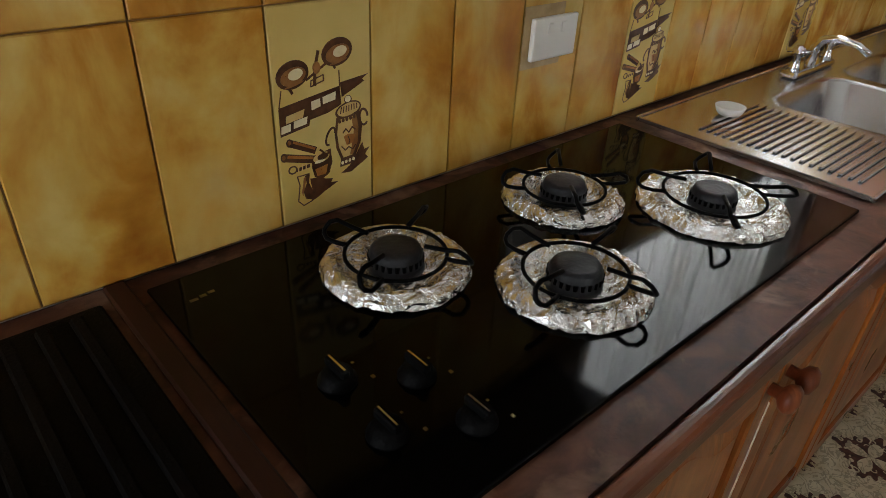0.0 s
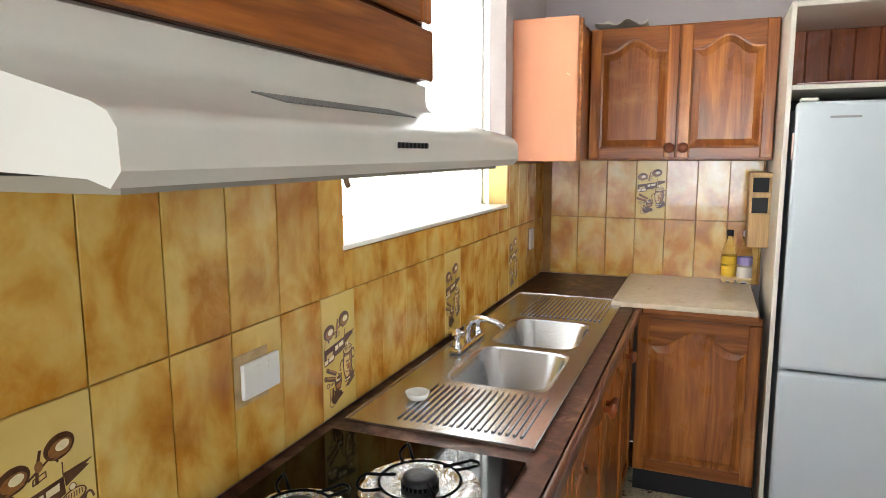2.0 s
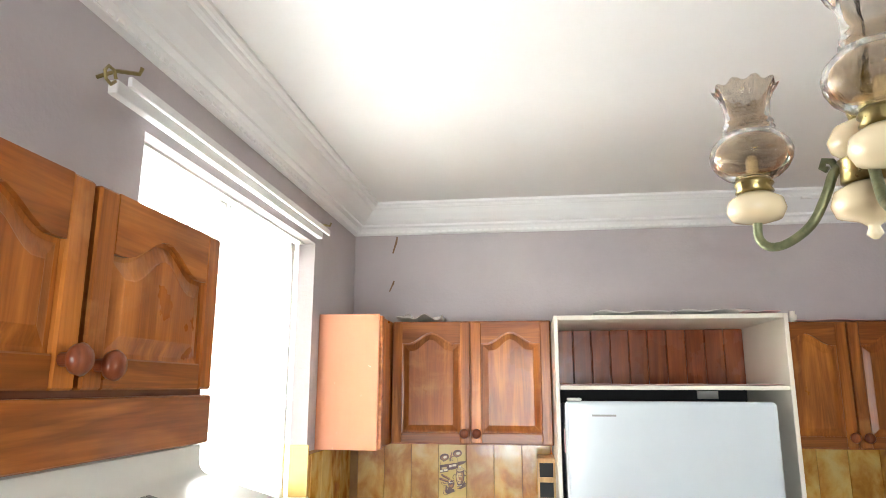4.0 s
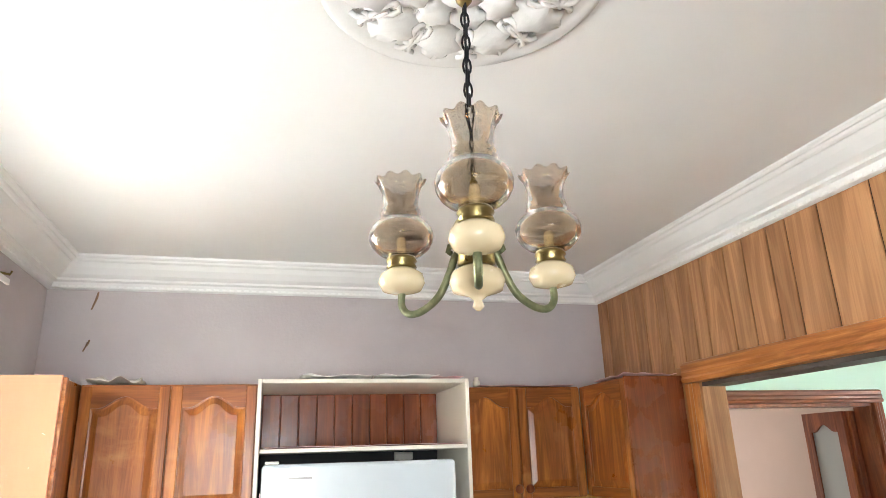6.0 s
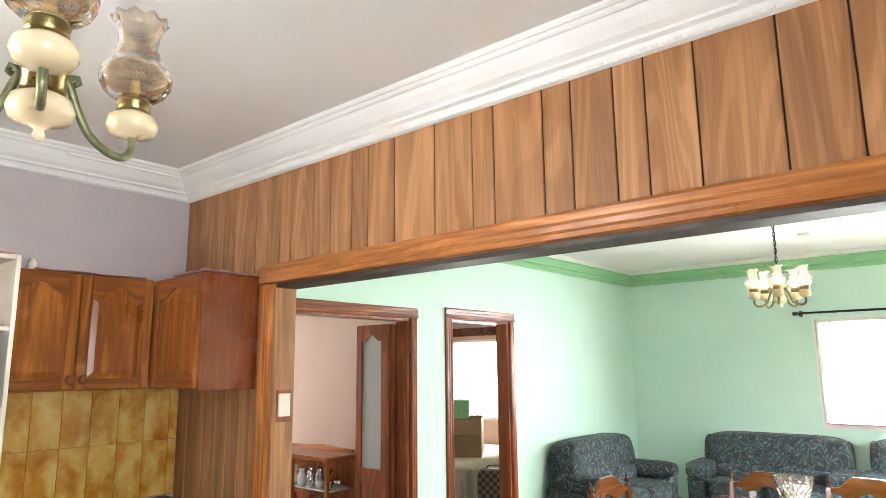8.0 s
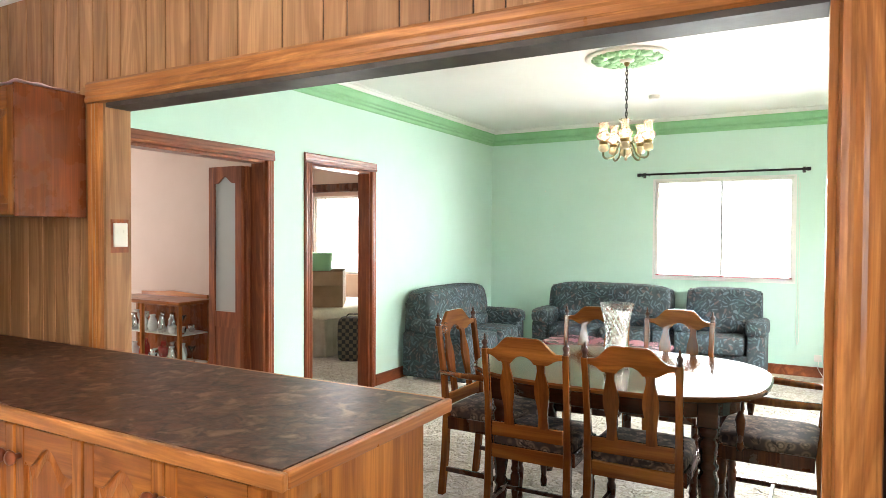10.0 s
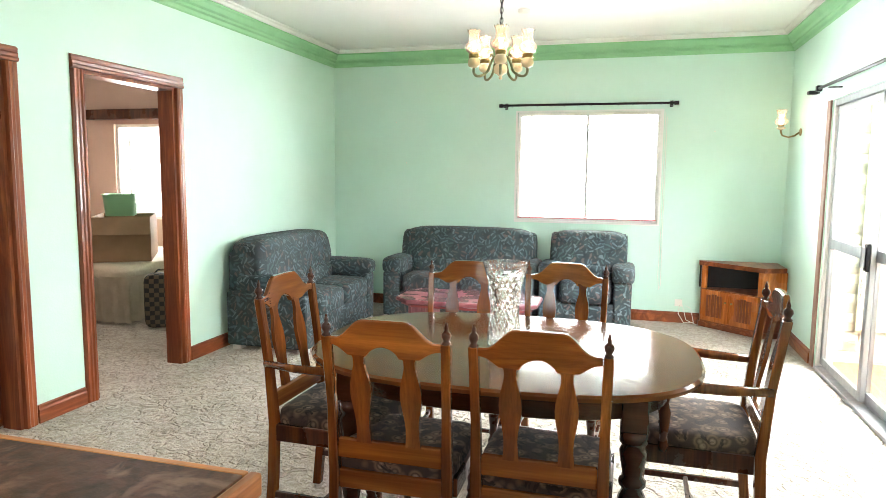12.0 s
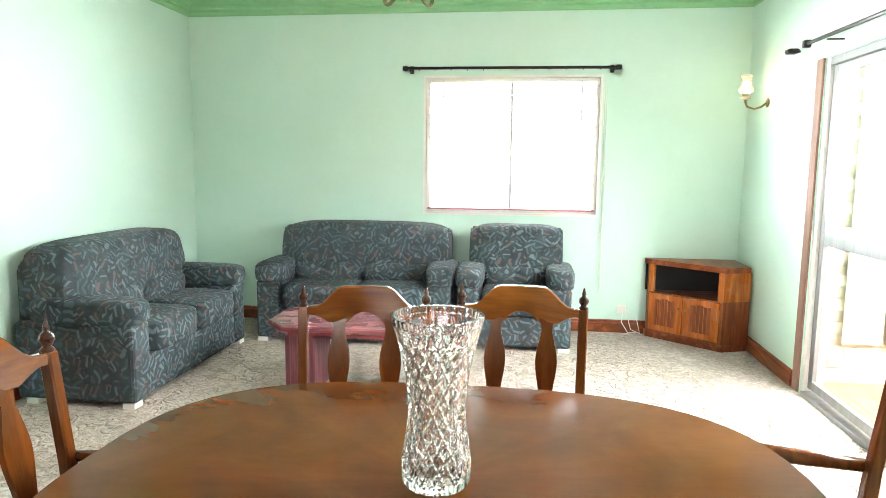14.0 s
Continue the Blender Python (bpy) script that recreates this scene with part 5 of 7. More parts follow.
        part("stretcher", boxes((s * 0.2 - 0.009, s * 0.2 + 0.009, yb - 0.005, 0.175, 0.13, 0.155), bev=0.003), M_chairdark, e)
    part("stretcher", boxes((-0.19, 0.19, -0.02, -0.002, 0.134, 0.152), bev=0.003), M_chairdark, e)
    if arms:
        for s in (-1, 1):
            part("arm_rest", tube(bmesh.new(), [(s * 0.212, yb - 0.025, 0.655), (s * 0.235, -0.10, 0.655), (s * 0.25, 0.03, 0.66), (s * 0.248, 0.12, 0.668), (s * 0.24, 0.165, 0.655), (s * 0.238, 0.172, 0.635)], [0.016, 0.019, 0.021, 0.024, 0.022, 0.012], 10, 0.75), M_chair, e, "", True)
            part("arm_post", lathe(bmesh.new(), [(0.014, 0), (0.018, 0.02), (0.012, 0.05), (0.02, 0.10), (0.022, 0.14), (0.013, 0.17), (0.018, 0.19), (0.014, 0.23)], 12, (s * 0.235, 0.10, 0.42)), M_chairdark, e, "", True)
    return e


near = chair("honey-brown timber dining chair with two splats, pushed in", False, (1.215, -2.655, 0), 180, "dining chairs")
copy_thing(near, pose(1.708, -2.65, 0, 0, 0, 181))
tagged(copy_thing(near, pose(1.76, -3.575, 0, 0, 0, 5)), "honey-brown dining chair on the window side of the table")
tagged(copy_thing(near, pose(1.29, -3.67, 0, 0, 0, -3)), "honey-brown dining chair seen beyond the table")
arm = chair("dark brown timber carver chair at the table end", True, (2.06, -2.90, 0), 89, "dining chairs")
for q in arm.children_recursive:
    q.data.transform(Matrix.Scale(1.04, 4))
tagged(copy_thing(arm, pose(0.715, -3.13, 0, 0, 0, -91)), "dark brown timber carver chair by the sliding door")

# vase with crossed cuts
vs = thing("crystal_vase", "tall cut crystal vase with a diamond pattern", "vase", (TC[0], -2.985, TZ + 0.001))
VP = [(0.060, 0.0), (0.064, 0.012), (0.064, 0.05), (0.058, 0.09), (0.053, 0.13), (0.053, 0.17), (0.059, 0.22), (0.070, 0.27), (0.083, 0.315), (0.086, 0.328)]


def vr(z):
    for (r0, z0), (r1, z1) in zip(VP, VP[1:]):
        if z0 <= z <= z1:
            return r0 + (r1 - r0) * (z - z0) / (z1 - z0)
    return VP[-1][0]


bm = bmesh.new()
nr, ns = 96, 144
rings = []
for j in range(nr + 1):
    z = 0.328 * j / nr
    ring = []
    for i in range(ns):
        a = 2 * math.pi * i / ns
        u, v_ = 9 * a, z * 74.0
        if z < 0.018:
            cut = 0.0025 * abs(math.sin(9 * a))
        elif z < 0.283:
            cut = 0.0060 * (1 - min(1.0, 1.5 * min(abs(math.sin(u + v_)), abs(math.sin(u - v_)))))
        elif z < 0.312:
            cut = 0.0022 * max(0.0, 1 - 3 * abs(math.sin(9 * a))) * (0.312 - z) / 0.029
        else:
            cut = 0.0014 * abs(math.sin(18 * a))
        r = vr(z) + 0.003 - cut
        ring.append((r * math.cos(a), r * math.sin(a), z + (0.0012 * math.cos(36 * a) if j == nr else 0)))
    rings.append(ring)
for j in range(nr, 6, -3):
    z = 0.328 * j / nr
    rings.append([((vr(z) - 0.007) * math.cos(2 * math.pi * i / ns), (vr(z) - 0.007) * math.sin(2 * math.pi * i / ns), z) for i in range(ns)])
loft(bm, rings)
part("vase_body", bm, M_crystal, vs)

# ---- sofas ----


def sofa(name, label, category, place, rz, w, seats, back_h=0.87, depth=0.80, arm_w=0.20):
    """A stuffed sofa that faces -y, its back at y = 0, its left end at x = 0."""
    e = thing(name, label, category, place, rz, "lounge suite")
    part("base", boxes((0.02, w - 0.02, -depth + 0.03, -0.05, 0.03, 0.27), bev=0.02, seg=2), M_sofa, e)
    bm = bmesh.new()
    prism(bm, [(-0.01, 0.03), (-0.06, 0.03), (-0.23, 0.40), (-0.26, back_h - 0.10), (-0.20, back_h - 0.03), (-0.10, back_h - 0.03), (-0.02, back_h - 0.12)], "x", 0.07, w - 0.07)
    bmesh.ops.bevel(bm, geom=bm.edges[:], offset=0.015, segments=2, affect="EDGES")
    part("back_frame", bm, M_sofa, e)
    for s in (0, 1):
        x0, x1 = (0, arm_w) if s == 0 else (w - arm_w, w)
        part("arm_panel", boxes((x0 + 0.015, x1 - 0.015, -depth + 0.02, -0.03, 0.03, 0.47), bev=0.02, seg=2), M_sofa, e)
        part("arm_pad", puffy(bmesh.new(), ((x0 + x1) / 2, -depth / 2 - 0.06, 0.53), (arm_w + 0.02, depth - 0.10, 0.16), 0.45, 12, 10), M_sofa, e, "", True)
    iw = (w - 2 * arm_w) / seats
    for i in range(seats):
        cx = arm_w + iw * (i + 0.5)
        part("seat_cushion", puffy(bmesh.new(), (cx, -depth / 2 - 0.10, 0.355), (iw - 0.004, depth - 0.16, 0.20), 0.32, 14, 10), M_sofa, e, "", True)
        part("lumbar_cushion", puffy(bmesh.new(), (cx, -0.31, 0.50), (iw - 0.002, 0.20, 0.17), 0.5, 14, 10), M_sofa, e, "", True)
    bm = puffy(bmesh.new(), (w / 2, -0.185, 0.685), (w - 0.13, 0.33, 0.42), 0.40, 24, 16)
    for v in bm.verts:
        v.co.y += (v.co.z - 0.7) * 0.16
        q = math.sin(v.co.x * 9.0 + v.co.z * 17) * 0.004
        v.co.y += q
    part("back_cushion", bm, M_sofa, e, "", True)
    for x in (0.06, w - 0.06):
        part("foot", boxes((x - 0.04, x + 0.04, -depth + 0.03, -depth + 0.10, 0.0, 0.031)), M_plastic, e, "pale plastic foot")
        part("foot", boxes((x - 0.04, x + 0.04, -0.15, -0.08, 0.0, 0.031)), M_plastic, e, "pale plastic foot")
    return e


sofa("two_seat_sofa", "slate blue leaf-patterned two-seat sofa along the green wall", "sofa", (LE - 0.03, -5.02, 0), -90, 1.47, 2, 0.88, 0.76)
sofa("two_seat_sofa", "slate blue leaf-patterned two-seat sofa under the window", "sofa", (3.31, LS + 0.035, 0), 180, 1.52, 2, 0.88, 0.72)
sofa("lounge_chair", "slate blue leaf-patterned armchair beside the sofa", "armchair", (1.77, LS + 0.035, 0), 180, 0.865, 1, 0.90, 0.70, 0.19)

# ---- coffee table ----
M_mauve = wood("mauve_stained_timber", (0.30, 0.10, 0.11), (0.20, 0.06, 0.075), 0, 0.25, 10, coat=0.4)
M_mauve_z = wood("mauve_stained_panel", (0.30, 0.10, 0.12), (0.20, 0.06, 0.08), 2, 0.35, 14)
ct = thing("coffee_table", "mauve-stained coffee table with clipped corners and panel legs", "coffee table", (2.19, -5.58, 0))
HX, HY, CC = 0.57, 0.30, 0.13
octo = [(-HX + CC, -HY), (HX - CC, -HY), (HX, -HY + CC), (HX, HY - CC), (HX - CC, HY), (-HX + CC, HY), (-HX, HY - CC), (-HX, -HY + CC)]
bm = bmesh.new()
loft(bm, [[(x * 0.96, y * 0.94, 0.405) for x, y in octo], [(x, y, 0.415) for x, y in octo], [(x, y, 0.437) for x, y in octo], [(x * 0.985, y * 0.97, 0.445) for x, y in octo]])
part("tabletop", bm, M_mauve, ct)
part("trim_edge", prism(bmesh.new(), [(x * 0.93, y * 0.9) for x, y in octo], "z", 0.385, 0.4045), plain("red_edge", (0.24, 0.03, 0.035), 0.3), ct, "dark red edge band")
for sx in (-1, 1):
    lp = part("panel_leg", boxes((sx * 0.38 - 0.09, sx * 0.38 + 0.09, -0.16, 0.16, 0.0, 0.384), bev=0.006), M_mauve_z, ct)
    for i in range(3):
        part("flute", boxes((sx * 0.38 - 0.06 + i * 0.045, sx * 0.38 - 0.03 + i * 0.045, 0.1605, 0.166, 0.02, 0.37), bev=0.002), M_mauve_z, lp)

# ---- corner television cabinet ----
tv = thing("corner_cabinet", "red-brown timber corner TV cabinet with fluted doors", "TV cabinet")
L, F, R = Vector((0.275, -7.15)), Vector((-0.19, -6.75)), Vector((-0.40, -6.82))
PLAN = [(-0.40, LS + 0.025), (0.275, LS + 0.025), (L.x, L.y), (F.x, F.y), (R.x, R.y)]


def grown(q):
    cx, cy = -0.08, -7.0
    return [(cx + (x - cx) * q, max(LS + 0.022, cy + (y - cy) * q) if y > LS + 0.05 else y) for x, y in PLAN]


def clampx(pts):
    return [(max(x, LW + 0.03), y) for x, y in pts]


part("top", prism(bmesh.new(), clampx(grown(1.07)), "z", 0.592, 0.632), M_redwood_y, tv)
part("plinth", prism(bmesh.new(), clampx(grown(1.03)), "z", 0.0, 0.05), M_redwood_y, tv)
part("lower_body", prism(bmesh.new(), PLAN, "z", 0.05, 0.375), M_redwood, tv)
part("side_panel", prism(bmesh.new(), [(0.2755, LS + 0.046), (0.2755, -7.1505), (0.255, -7.135), (0.255, LS + 0.046)], "z", 0.3755, 0.5915), M_redwood, tv)
# back coloured black to hold the shade of the open shelf
part("back_panel", prism(bmesh.new(), [(-0.375, LS + 0.025), (0.29, LS + 0.025), (0.29, LS + 0.045), (-0.355, LS + 0.045), (-0.355, R.y), (R.x, R.y)], "z", 0.3755, 0.5915), M_rubber_shade, tv)
d = (F - L).normalized()
nrm = Vector((-d.y, d.x))
if nrm.y < 0:
    nrm = -nrm


def on_front(t0, t1, z0, z1, o0, o1):
    a, b_ = L + (F - L) * t0, L + (F - L) * t1
    bm = bmesh.new()
    prism(bm, [tuple(a + nrm * o0), tuple(b_ + nrm * o0), tuple(b_ + nrm * o1), tuple(a + nrm * o1)], "z", z0, z1)
    return bm


part("side_post", on_front(0.0, 0.07, 0.3755, 0.5915, -0.03, 0.0), M_cab, tv)
part("side_post", on_front(0.93, 1.0, 0.3755, 0.5915, -0.03, 0.0), M_cab, tv)
part("side_panel", prism(bmesh.new(), [tuple(F), tuple(R), (R.x, R.y - 0.02), (F.x, F.y - 0.02)], "z", 0.376, 0.591), M_cab, tv, "plain orange-brown end panel")
for t0, t1, kt in ((0.03, 0.495, 0.45), (0.505, 0.97, 0.55)):
    dr = part("door", on_front(t0, t1, 0.07, 0.365, 0.001, 0.018), M_cab, tv)
    n = 6
    for i in range(n):
        q0 = t0 + (t1 - t0) * (0.2 + 0.6 * i / n)
        q1 = t0 + (t1 - t0) * (0.2 + 0.6 * (i + 0.75) / n)
        part("flute", on_front(q0, q1, 0.115, 0.32 + (0.01 if i in (2, 3) else 0), 0.0185, 0.023), M_redwood, dr)
    kp = L + (F - L) * kt + nrm * 0.028
    part("knob", lathe(bmesh.new(), [(0.006, -0.008), (0.011, 0), (0.006, 0.008)], 10, (kp.x, kp.y, 0.27)), M_brass, dr, "small brass knob", True)

# ---- living room window, rods, cords ----
structure("backdrop_south", boxes((-3, 13, -10.05, -10.0, -0.2, 5.6)), M_glowsky, "plain bright sky behind the living room window", "backdrop")
w2_ = thing("window_2", "white framed living room window with a raised venetian blind", "window", kind="structure")
part("window_frame", boxes((SX0, SX0 + 0.035, LS - 0.10, LS - 0.03, SZ0, SZ1), (SX1 - 0.035, SX1, LS - 0.10, LS - 0.03, SZ0, SZ1), (SX0 + 0.036, SX1 - 0.036, LS - 0.10, LS - 0.03, SZ0, SZ0 + 0.035), (SX0 + 0.036, SX1 - 0.036, LS - 0.10, LS - 0.03, SZ1 - 0.035, SZ1), (1.385, 1.42, LS - 0.095, LS - 0.04, SZ0 + 0.036, SZ1 - 0.036)), M_white, w2_)
for a, b_ in ((SX0 + 0.036, 1.384), (1.421, SX1 - 0.036)):
    pn = part("pane", boxes((a, b_, LS - 0.072, LS - 0.068, SZ0 + 0.036, SZ1 - 0.036)), M_glass, w2_)
    pn.visible_shadow = False
part("window_trim", boxes((SX0 - 0.022, SX0, LS - 0.03, LS + 0.006, SZ0 - 0.02, SZ1 + 0.02), (SX1, SX1 + 0.022, LS - 0.03, LS + 0.006, SZ0 - 0.02, SZ1 + 0.02), (SX0, SX1, LS - 0.03, LS + 0.006, SZ1, SZ1 + 0.02), (SX0 - 0.0, SX1 + 0.0, LS - 0.03, LS + 0.010, SZ0 - 0.02, SZ0)), M_white, w2_)
M_tape = plain("grey_ladder_tape", (0.42, 0.42, 0.42), 0.8)
vb = thing("venetian_blind", "thin white venetian blind with a red bottom rail", "blind")
part("head_rail", boxes((SX0 + 0.01, SX1 - 0.01, LS - 0.028, LS - 0.004, SZ1 - 0.03, SZ1 - 0.002), bev=0.002), M_plastic, vb)
nsl = 40
for i in range(nsl):
    z = SZ0 + 0.055 + (SZ1 - SZ0 - 0.10) * i / (nsl - 1)
    ob = part("slat", boxes((SX0 + 0.012, SX1 - 0.012, -0.011, 0.011, -0.0005, 0.0005)), M_plastic, vb)
    ob.matrix_local = pose(0, LS - 0.016, z, 3, 0, 0)
part("bottom_rail", boxes((SX0 + 0.012, SX1 - 0.012, LS - 0.026, LS - 0.006, SZ0 + 0.024, SZ0 + 0.036), bev=0.002), plain("dull_red_rail", (0.45, 0.10, 0.12), 0.5), vb, "dull red bottom rail")
for x in (SX0 + 0.14, 1.40, SX1 - 0.14):
    part("ladder_tape", boxes((x - 0.006, x + 0.006, LS - 0.0045, LS - 0.0038, SZ0 + 0.03, SZ1 - 0.03)), M_tape, vb)
cd = thing("blind_cord", "long white blind cord hanging beside the window", "cord")
part("cord", tube(bmesh.new(), [(SX0 - 0.035, LS + 0.012, 2.05), (SX0 - 0.036, LS + 0.012, 1.5), (SX0 - 0.04, LS + 0.012, 0.9), (SX0 - 0.03, LS + 0.014, 0.45), (SX0 - 0.045, LS + 0.014, 0.32), (SX0 - 0.06, LS + 0.012, 0.36), (SX0 - 0.055, LS + 0.012, 0.9), (SX0 - 0.05, LS + 0.012, 2.0)], 0.0028, 5), M_plastic, cd)
tagged(part("cable", tube(bmesh.new(), [(0.46, LS + 0.03, 0.18), (0.47, LS + 0.06, 0.10), (0.42, LS + 0.09, 0.02), (0.33, LS + 0.10, 0.03), (0.36, LS + 0.08, 0.16), (0.44, LS + 0.06, 0.20), (0.40, LS + 0.10, 0.05), (0.31, LS + 0.12, 0.015)], 0.0035, 6), M_plastic, None, "", True), "looped white aerial cable on the carpet", "cable")
power_point((0.47, LS + 0.0205, 0.20), 180, "white aerial socket on the skirting", 0.07, 0.07, 1)

rd = thing("curtain_rod", "black wrought curtain rod above the window", "curtain rod", (0, LS + 0.085, 2.125), 0, "curtain rods")
part("rod", tube(bmesh.new(), [(0.60, 0, 0.0), (1.4, 0, 0.002), (2.25, 0, 0.003)], 0.0115, 8), M_blackmetal, rd)
for x in (0.62, 2.22):
    part("bracket", boxes((x - 0.01, x + 0.01, -0.084, 0.012, -0.02, -0.0117), (x - 0.015, x + 0.015, -0.0845, -0.079, -0.03, 0.03)), M_blackmetal, rd)
for x in (0.58, 2.26):
    part("end_cap", boxes((x - 0.022, x + 0.022, -0.018, 0.018, -0.018, 0.018), bev=0.005), M_blackmetal, rd)
for i in range(12):
    part("curtain_ring", tube(bmesh.new(), [(0.72 + i * 0.13 + 0.0, 0.014 * math.cos(a), 0.014 * math.sin(a) - 0.003) for a in [q * 2 * math.pi / 8 for q in range(9)]], 0.0025, 5), M_blackmetal, rd)
rd2 = thing("curtain_rod", "black curtain rod over the sliding door", "curtain rod", (LW + 0.075, 0, 2.075), 0, "curtain rods")
part("rod", tube(bmesh.new(), [(0, -6.0, 0.012), (0, -4.8, 0), (0, -3.4, -0.01)], 0.0115, 8), M_blackmetal, rd2)
part("bracket", boxes((-0.074, 0.012, -5.72, -5.70, -0.02, -0.012)), M_blackmetal, rd2)
part("end_cap", boxes((-0.02, 0.02, -6.03, -5.99, -0.01, 0.034), bev=0.005), M_blackmetal, rd2)
part("tie_back", boxes((-0.06, 0.01, -6.33, -6.26, 0.0, 0.03), bev=0.01, seg=2), M_blackmetal, rd2)
part("tie_back_stem", boxes((-0.0745, -0.0605, -6.30, -6.29, 0.008, 0.02)), M_blackmetal, rd2)

# ---- sliding door ----
sd = thing("sliding_door", "aluminium-framed glass sliding door standing partly open", "sliding door", kind="structure")
part("timber_jamb", boxes((LW - T, LW + 0.012, GY0 - 0.085, GY0 - 0.001, 0.0, GZ + 0.02), bev=0.003), wood("brown_jamb", (0.34, 0.20, 0.15), (0.27, 0.15, 0.11), 2, 0.4, 9), sd, "brown stained side jamb")
part("head_trim", boxes((LW - 0.002, LW + 0.014, GY0 - 0.085, GY1 + 0.05, GZ + 0.001, GZ + 0.05), bev=0.003), M_white, sd, "white head trim")
part("side_liner", boxes((LW - T, LW - 0.01, GY0, GY0 + 0.045, 0.0, GZ - 0.001), bev=0.002), M_white, sd)
part("head_track", boxes((LW - T, LW - 0.01, GY0 + 0.046, GY1, GZ - 0.045, GZ - 0.001), bev=0.002), M_alu, sd)
part("sill_track", boxes((LW - T, LW + 0.01, GY0 + 0.046, GY1, 0.0, 0.025), (LW - 0.075, LW - 0.07, GY0 + 0.046, GY1, 0.0255, 0.04)), M_alu, sd)


def slider(y0, y1, xo, name):
    d_ = part(name, boxes((xo, xo + 0.03, y0, y0 + 0.055, 0.045, GZ - 0.05), (xo, xo + 0.03, y1 - 0.06, y1, 0.045, GZ - 0.05), (xo, xo + 0.03, y0 + 0.056, y1 - 0.061, 0.045, 0.10), (xo, xo + 0.03, y0 + 0.056, y1 - 0.061, GZ - 0.10, GZ - 0.05), (xo, xo + 0.03, y0 + 0.056, y1 - 0.061, 0.92, 0.99), bev=0.002), M_alu, sd)
    for z0, z1 in ((0.101, 0.919), (0.991, GZ - 0.101)):
        p_ = part("pane", boxes((xo + 0.013, xo + 0.017, y0 + 0.056, y1 - 0.061, z0, z1)), M_glass, d_)
        p_.visible_shadow = False
    return d_


d1 = slider(GY0 + 0.047, -4.98, LW - 0.058, "door_panel")
part("lock", boxes((LW - 0.027, LW - 0.005, -5.03, -4.985, 0.86, 1.03), bev=0.003), M_blackmetal, d1, "black lock with a pull handle")
part("handle", boxes((LW - 0.004, LW + 0.02, -5.022, -4.998, 0.88, 1.01), bev=0.004), M_alu, d1)
for i in range(9):
    part("chain_link", tube(bmesh.new(), [(LW + 0.002 + (0.006 * math.cos(a) if i % 2 else 0), -5.01 + (0 if i % 2 else 0.006 * math.cos(a)), 0.845 - i * 0.022 + 0.014 * math.sin(a)) for a in [q * 2 * math.pi / 8 for q in range(9)]], 0.002, 5), M_chrome, d1)
slider(-5.06, -4.05, LW - 0.098, "door_panel")

# sunroom furnishings seen through the glass
cu = thing("sunroom_blind", "pale cream pleated blind hanging in the sunroom", "blind")
for i in range(6):
    part("fold", boxes((-1.0 - i * 0.26, -0.76 - i * 0.26, -6.18, -6.165 + 0.01 * (i % 2), 0.25, 2.35), bev=0.003), M_curtain, cu)
sb = thing("sunroom_cupboard", "low white cupboard in the sunroom", "cupboard", (-2.55, -5.6, -0.02))
part("carcass", boxes((0, 0.45, 0, 1.6, 0.05, 0.90), bev=0.004), M_white, sb)
part("top", boxes((-0.0, 0.47, -0.01, 1.61, 0.901, 0.93), bev=0.004), M_box, sb)
part("drawer_front", boxes((0.451, 0.468, 0.02, 1.58, 0.55, 0.88), bev=0.003), M_white, sb)
part("door", boxes((0.451, 0.468, 0.02, 1.58, 0.08, 0.53), bev=0.003), M_white, sb)
part("plinth", boxes((0.02, 0.43, 0.02, 1.58, 0.0, 0.0495)), M_cream, sb)

# ---- rooms beyond the doors ----
# folding door leaf, stacked against the jamb
fd = thing("folding_door", "red-brown bifold door leaf with an arched frosted pane", "door", (4.30, -3.165, 0), 0)


def leaf(parent, x0, y0, x1, y1, name):
    e = new(name)
    e.parent = parent
    a = math.degrees(math.atan2(y1 - y0, x1 - x0))
    w_ = math.hypot(x1 - x0, y1 - y0)
    bm = bmesh.new()
    st = 0.065
    box(bm, 0, st, -0.017, 0.017, 0.01, 1.95, 0.003)
    box(bm, w_ - st, w_, -0.017, 0.017, 0.01, 1.95, 0.003)
    box(bm, st, w_ - st, -0.017, 0.017, 0.01, 0.16)
    box(bm, st, w_ - st, -0.017, 0.017, 0.72, 0.84)
    cw = w_ - 2 * st
    base = 1.82
    curve = [(w_ / 2 + u, base + r * 0.05) for u, r in arch_curve(cw)]
    prism(bm, [(st, 1.95)] + curve + [(w_ - st, 1.95)], "y", -0.017, 0.017)
    f_ = part(name, bm, M_redwood, parent)
    f_.matrix_local = pose(x0, y0, 0, 0, 0, a)
    part("glass_panel", boxes((st, w_ - st, -0.004, 0.004, 0.84, 1.87)), M_frost, f_, "frosted glass panel")
    part("lower_panel", boxes((st, w_ - st, -0.008, 0.008, 0.16, 0.72)), M_redwood, f_)
    bpy.data.objects.remove(e)
    return f_


leaf(fd, -0.03, 0.0, 0.32, 0.0, "leaf")
leaf(fd, -0.025, -0.037, 0.325, -0.037, "leaf")
leaf(fd, -0.01, 0.037, 0.34, 0.037, "leaf")

# china cabinet against the pink wall
cc = thing("china_cabinet", "orange-brown glass-fronted china cabinet full of glassware", "china cabinet", (4.92, -3.40, 0), 0)
part("base", boxes((0, 0.95, 0.0, 0.34, 0.0, 0.10), bev=0.004), M_pine_x, cc)
part("top", boxes((-0.02, 0.97, 0.0, 0.36, 0.86, 0.89), bev=0.006), M_pine_x, cc)
part("back", boxes((0.01, 0.94, 0.0, 0.012, 0.10, 0.86)), M_darkside, cc)
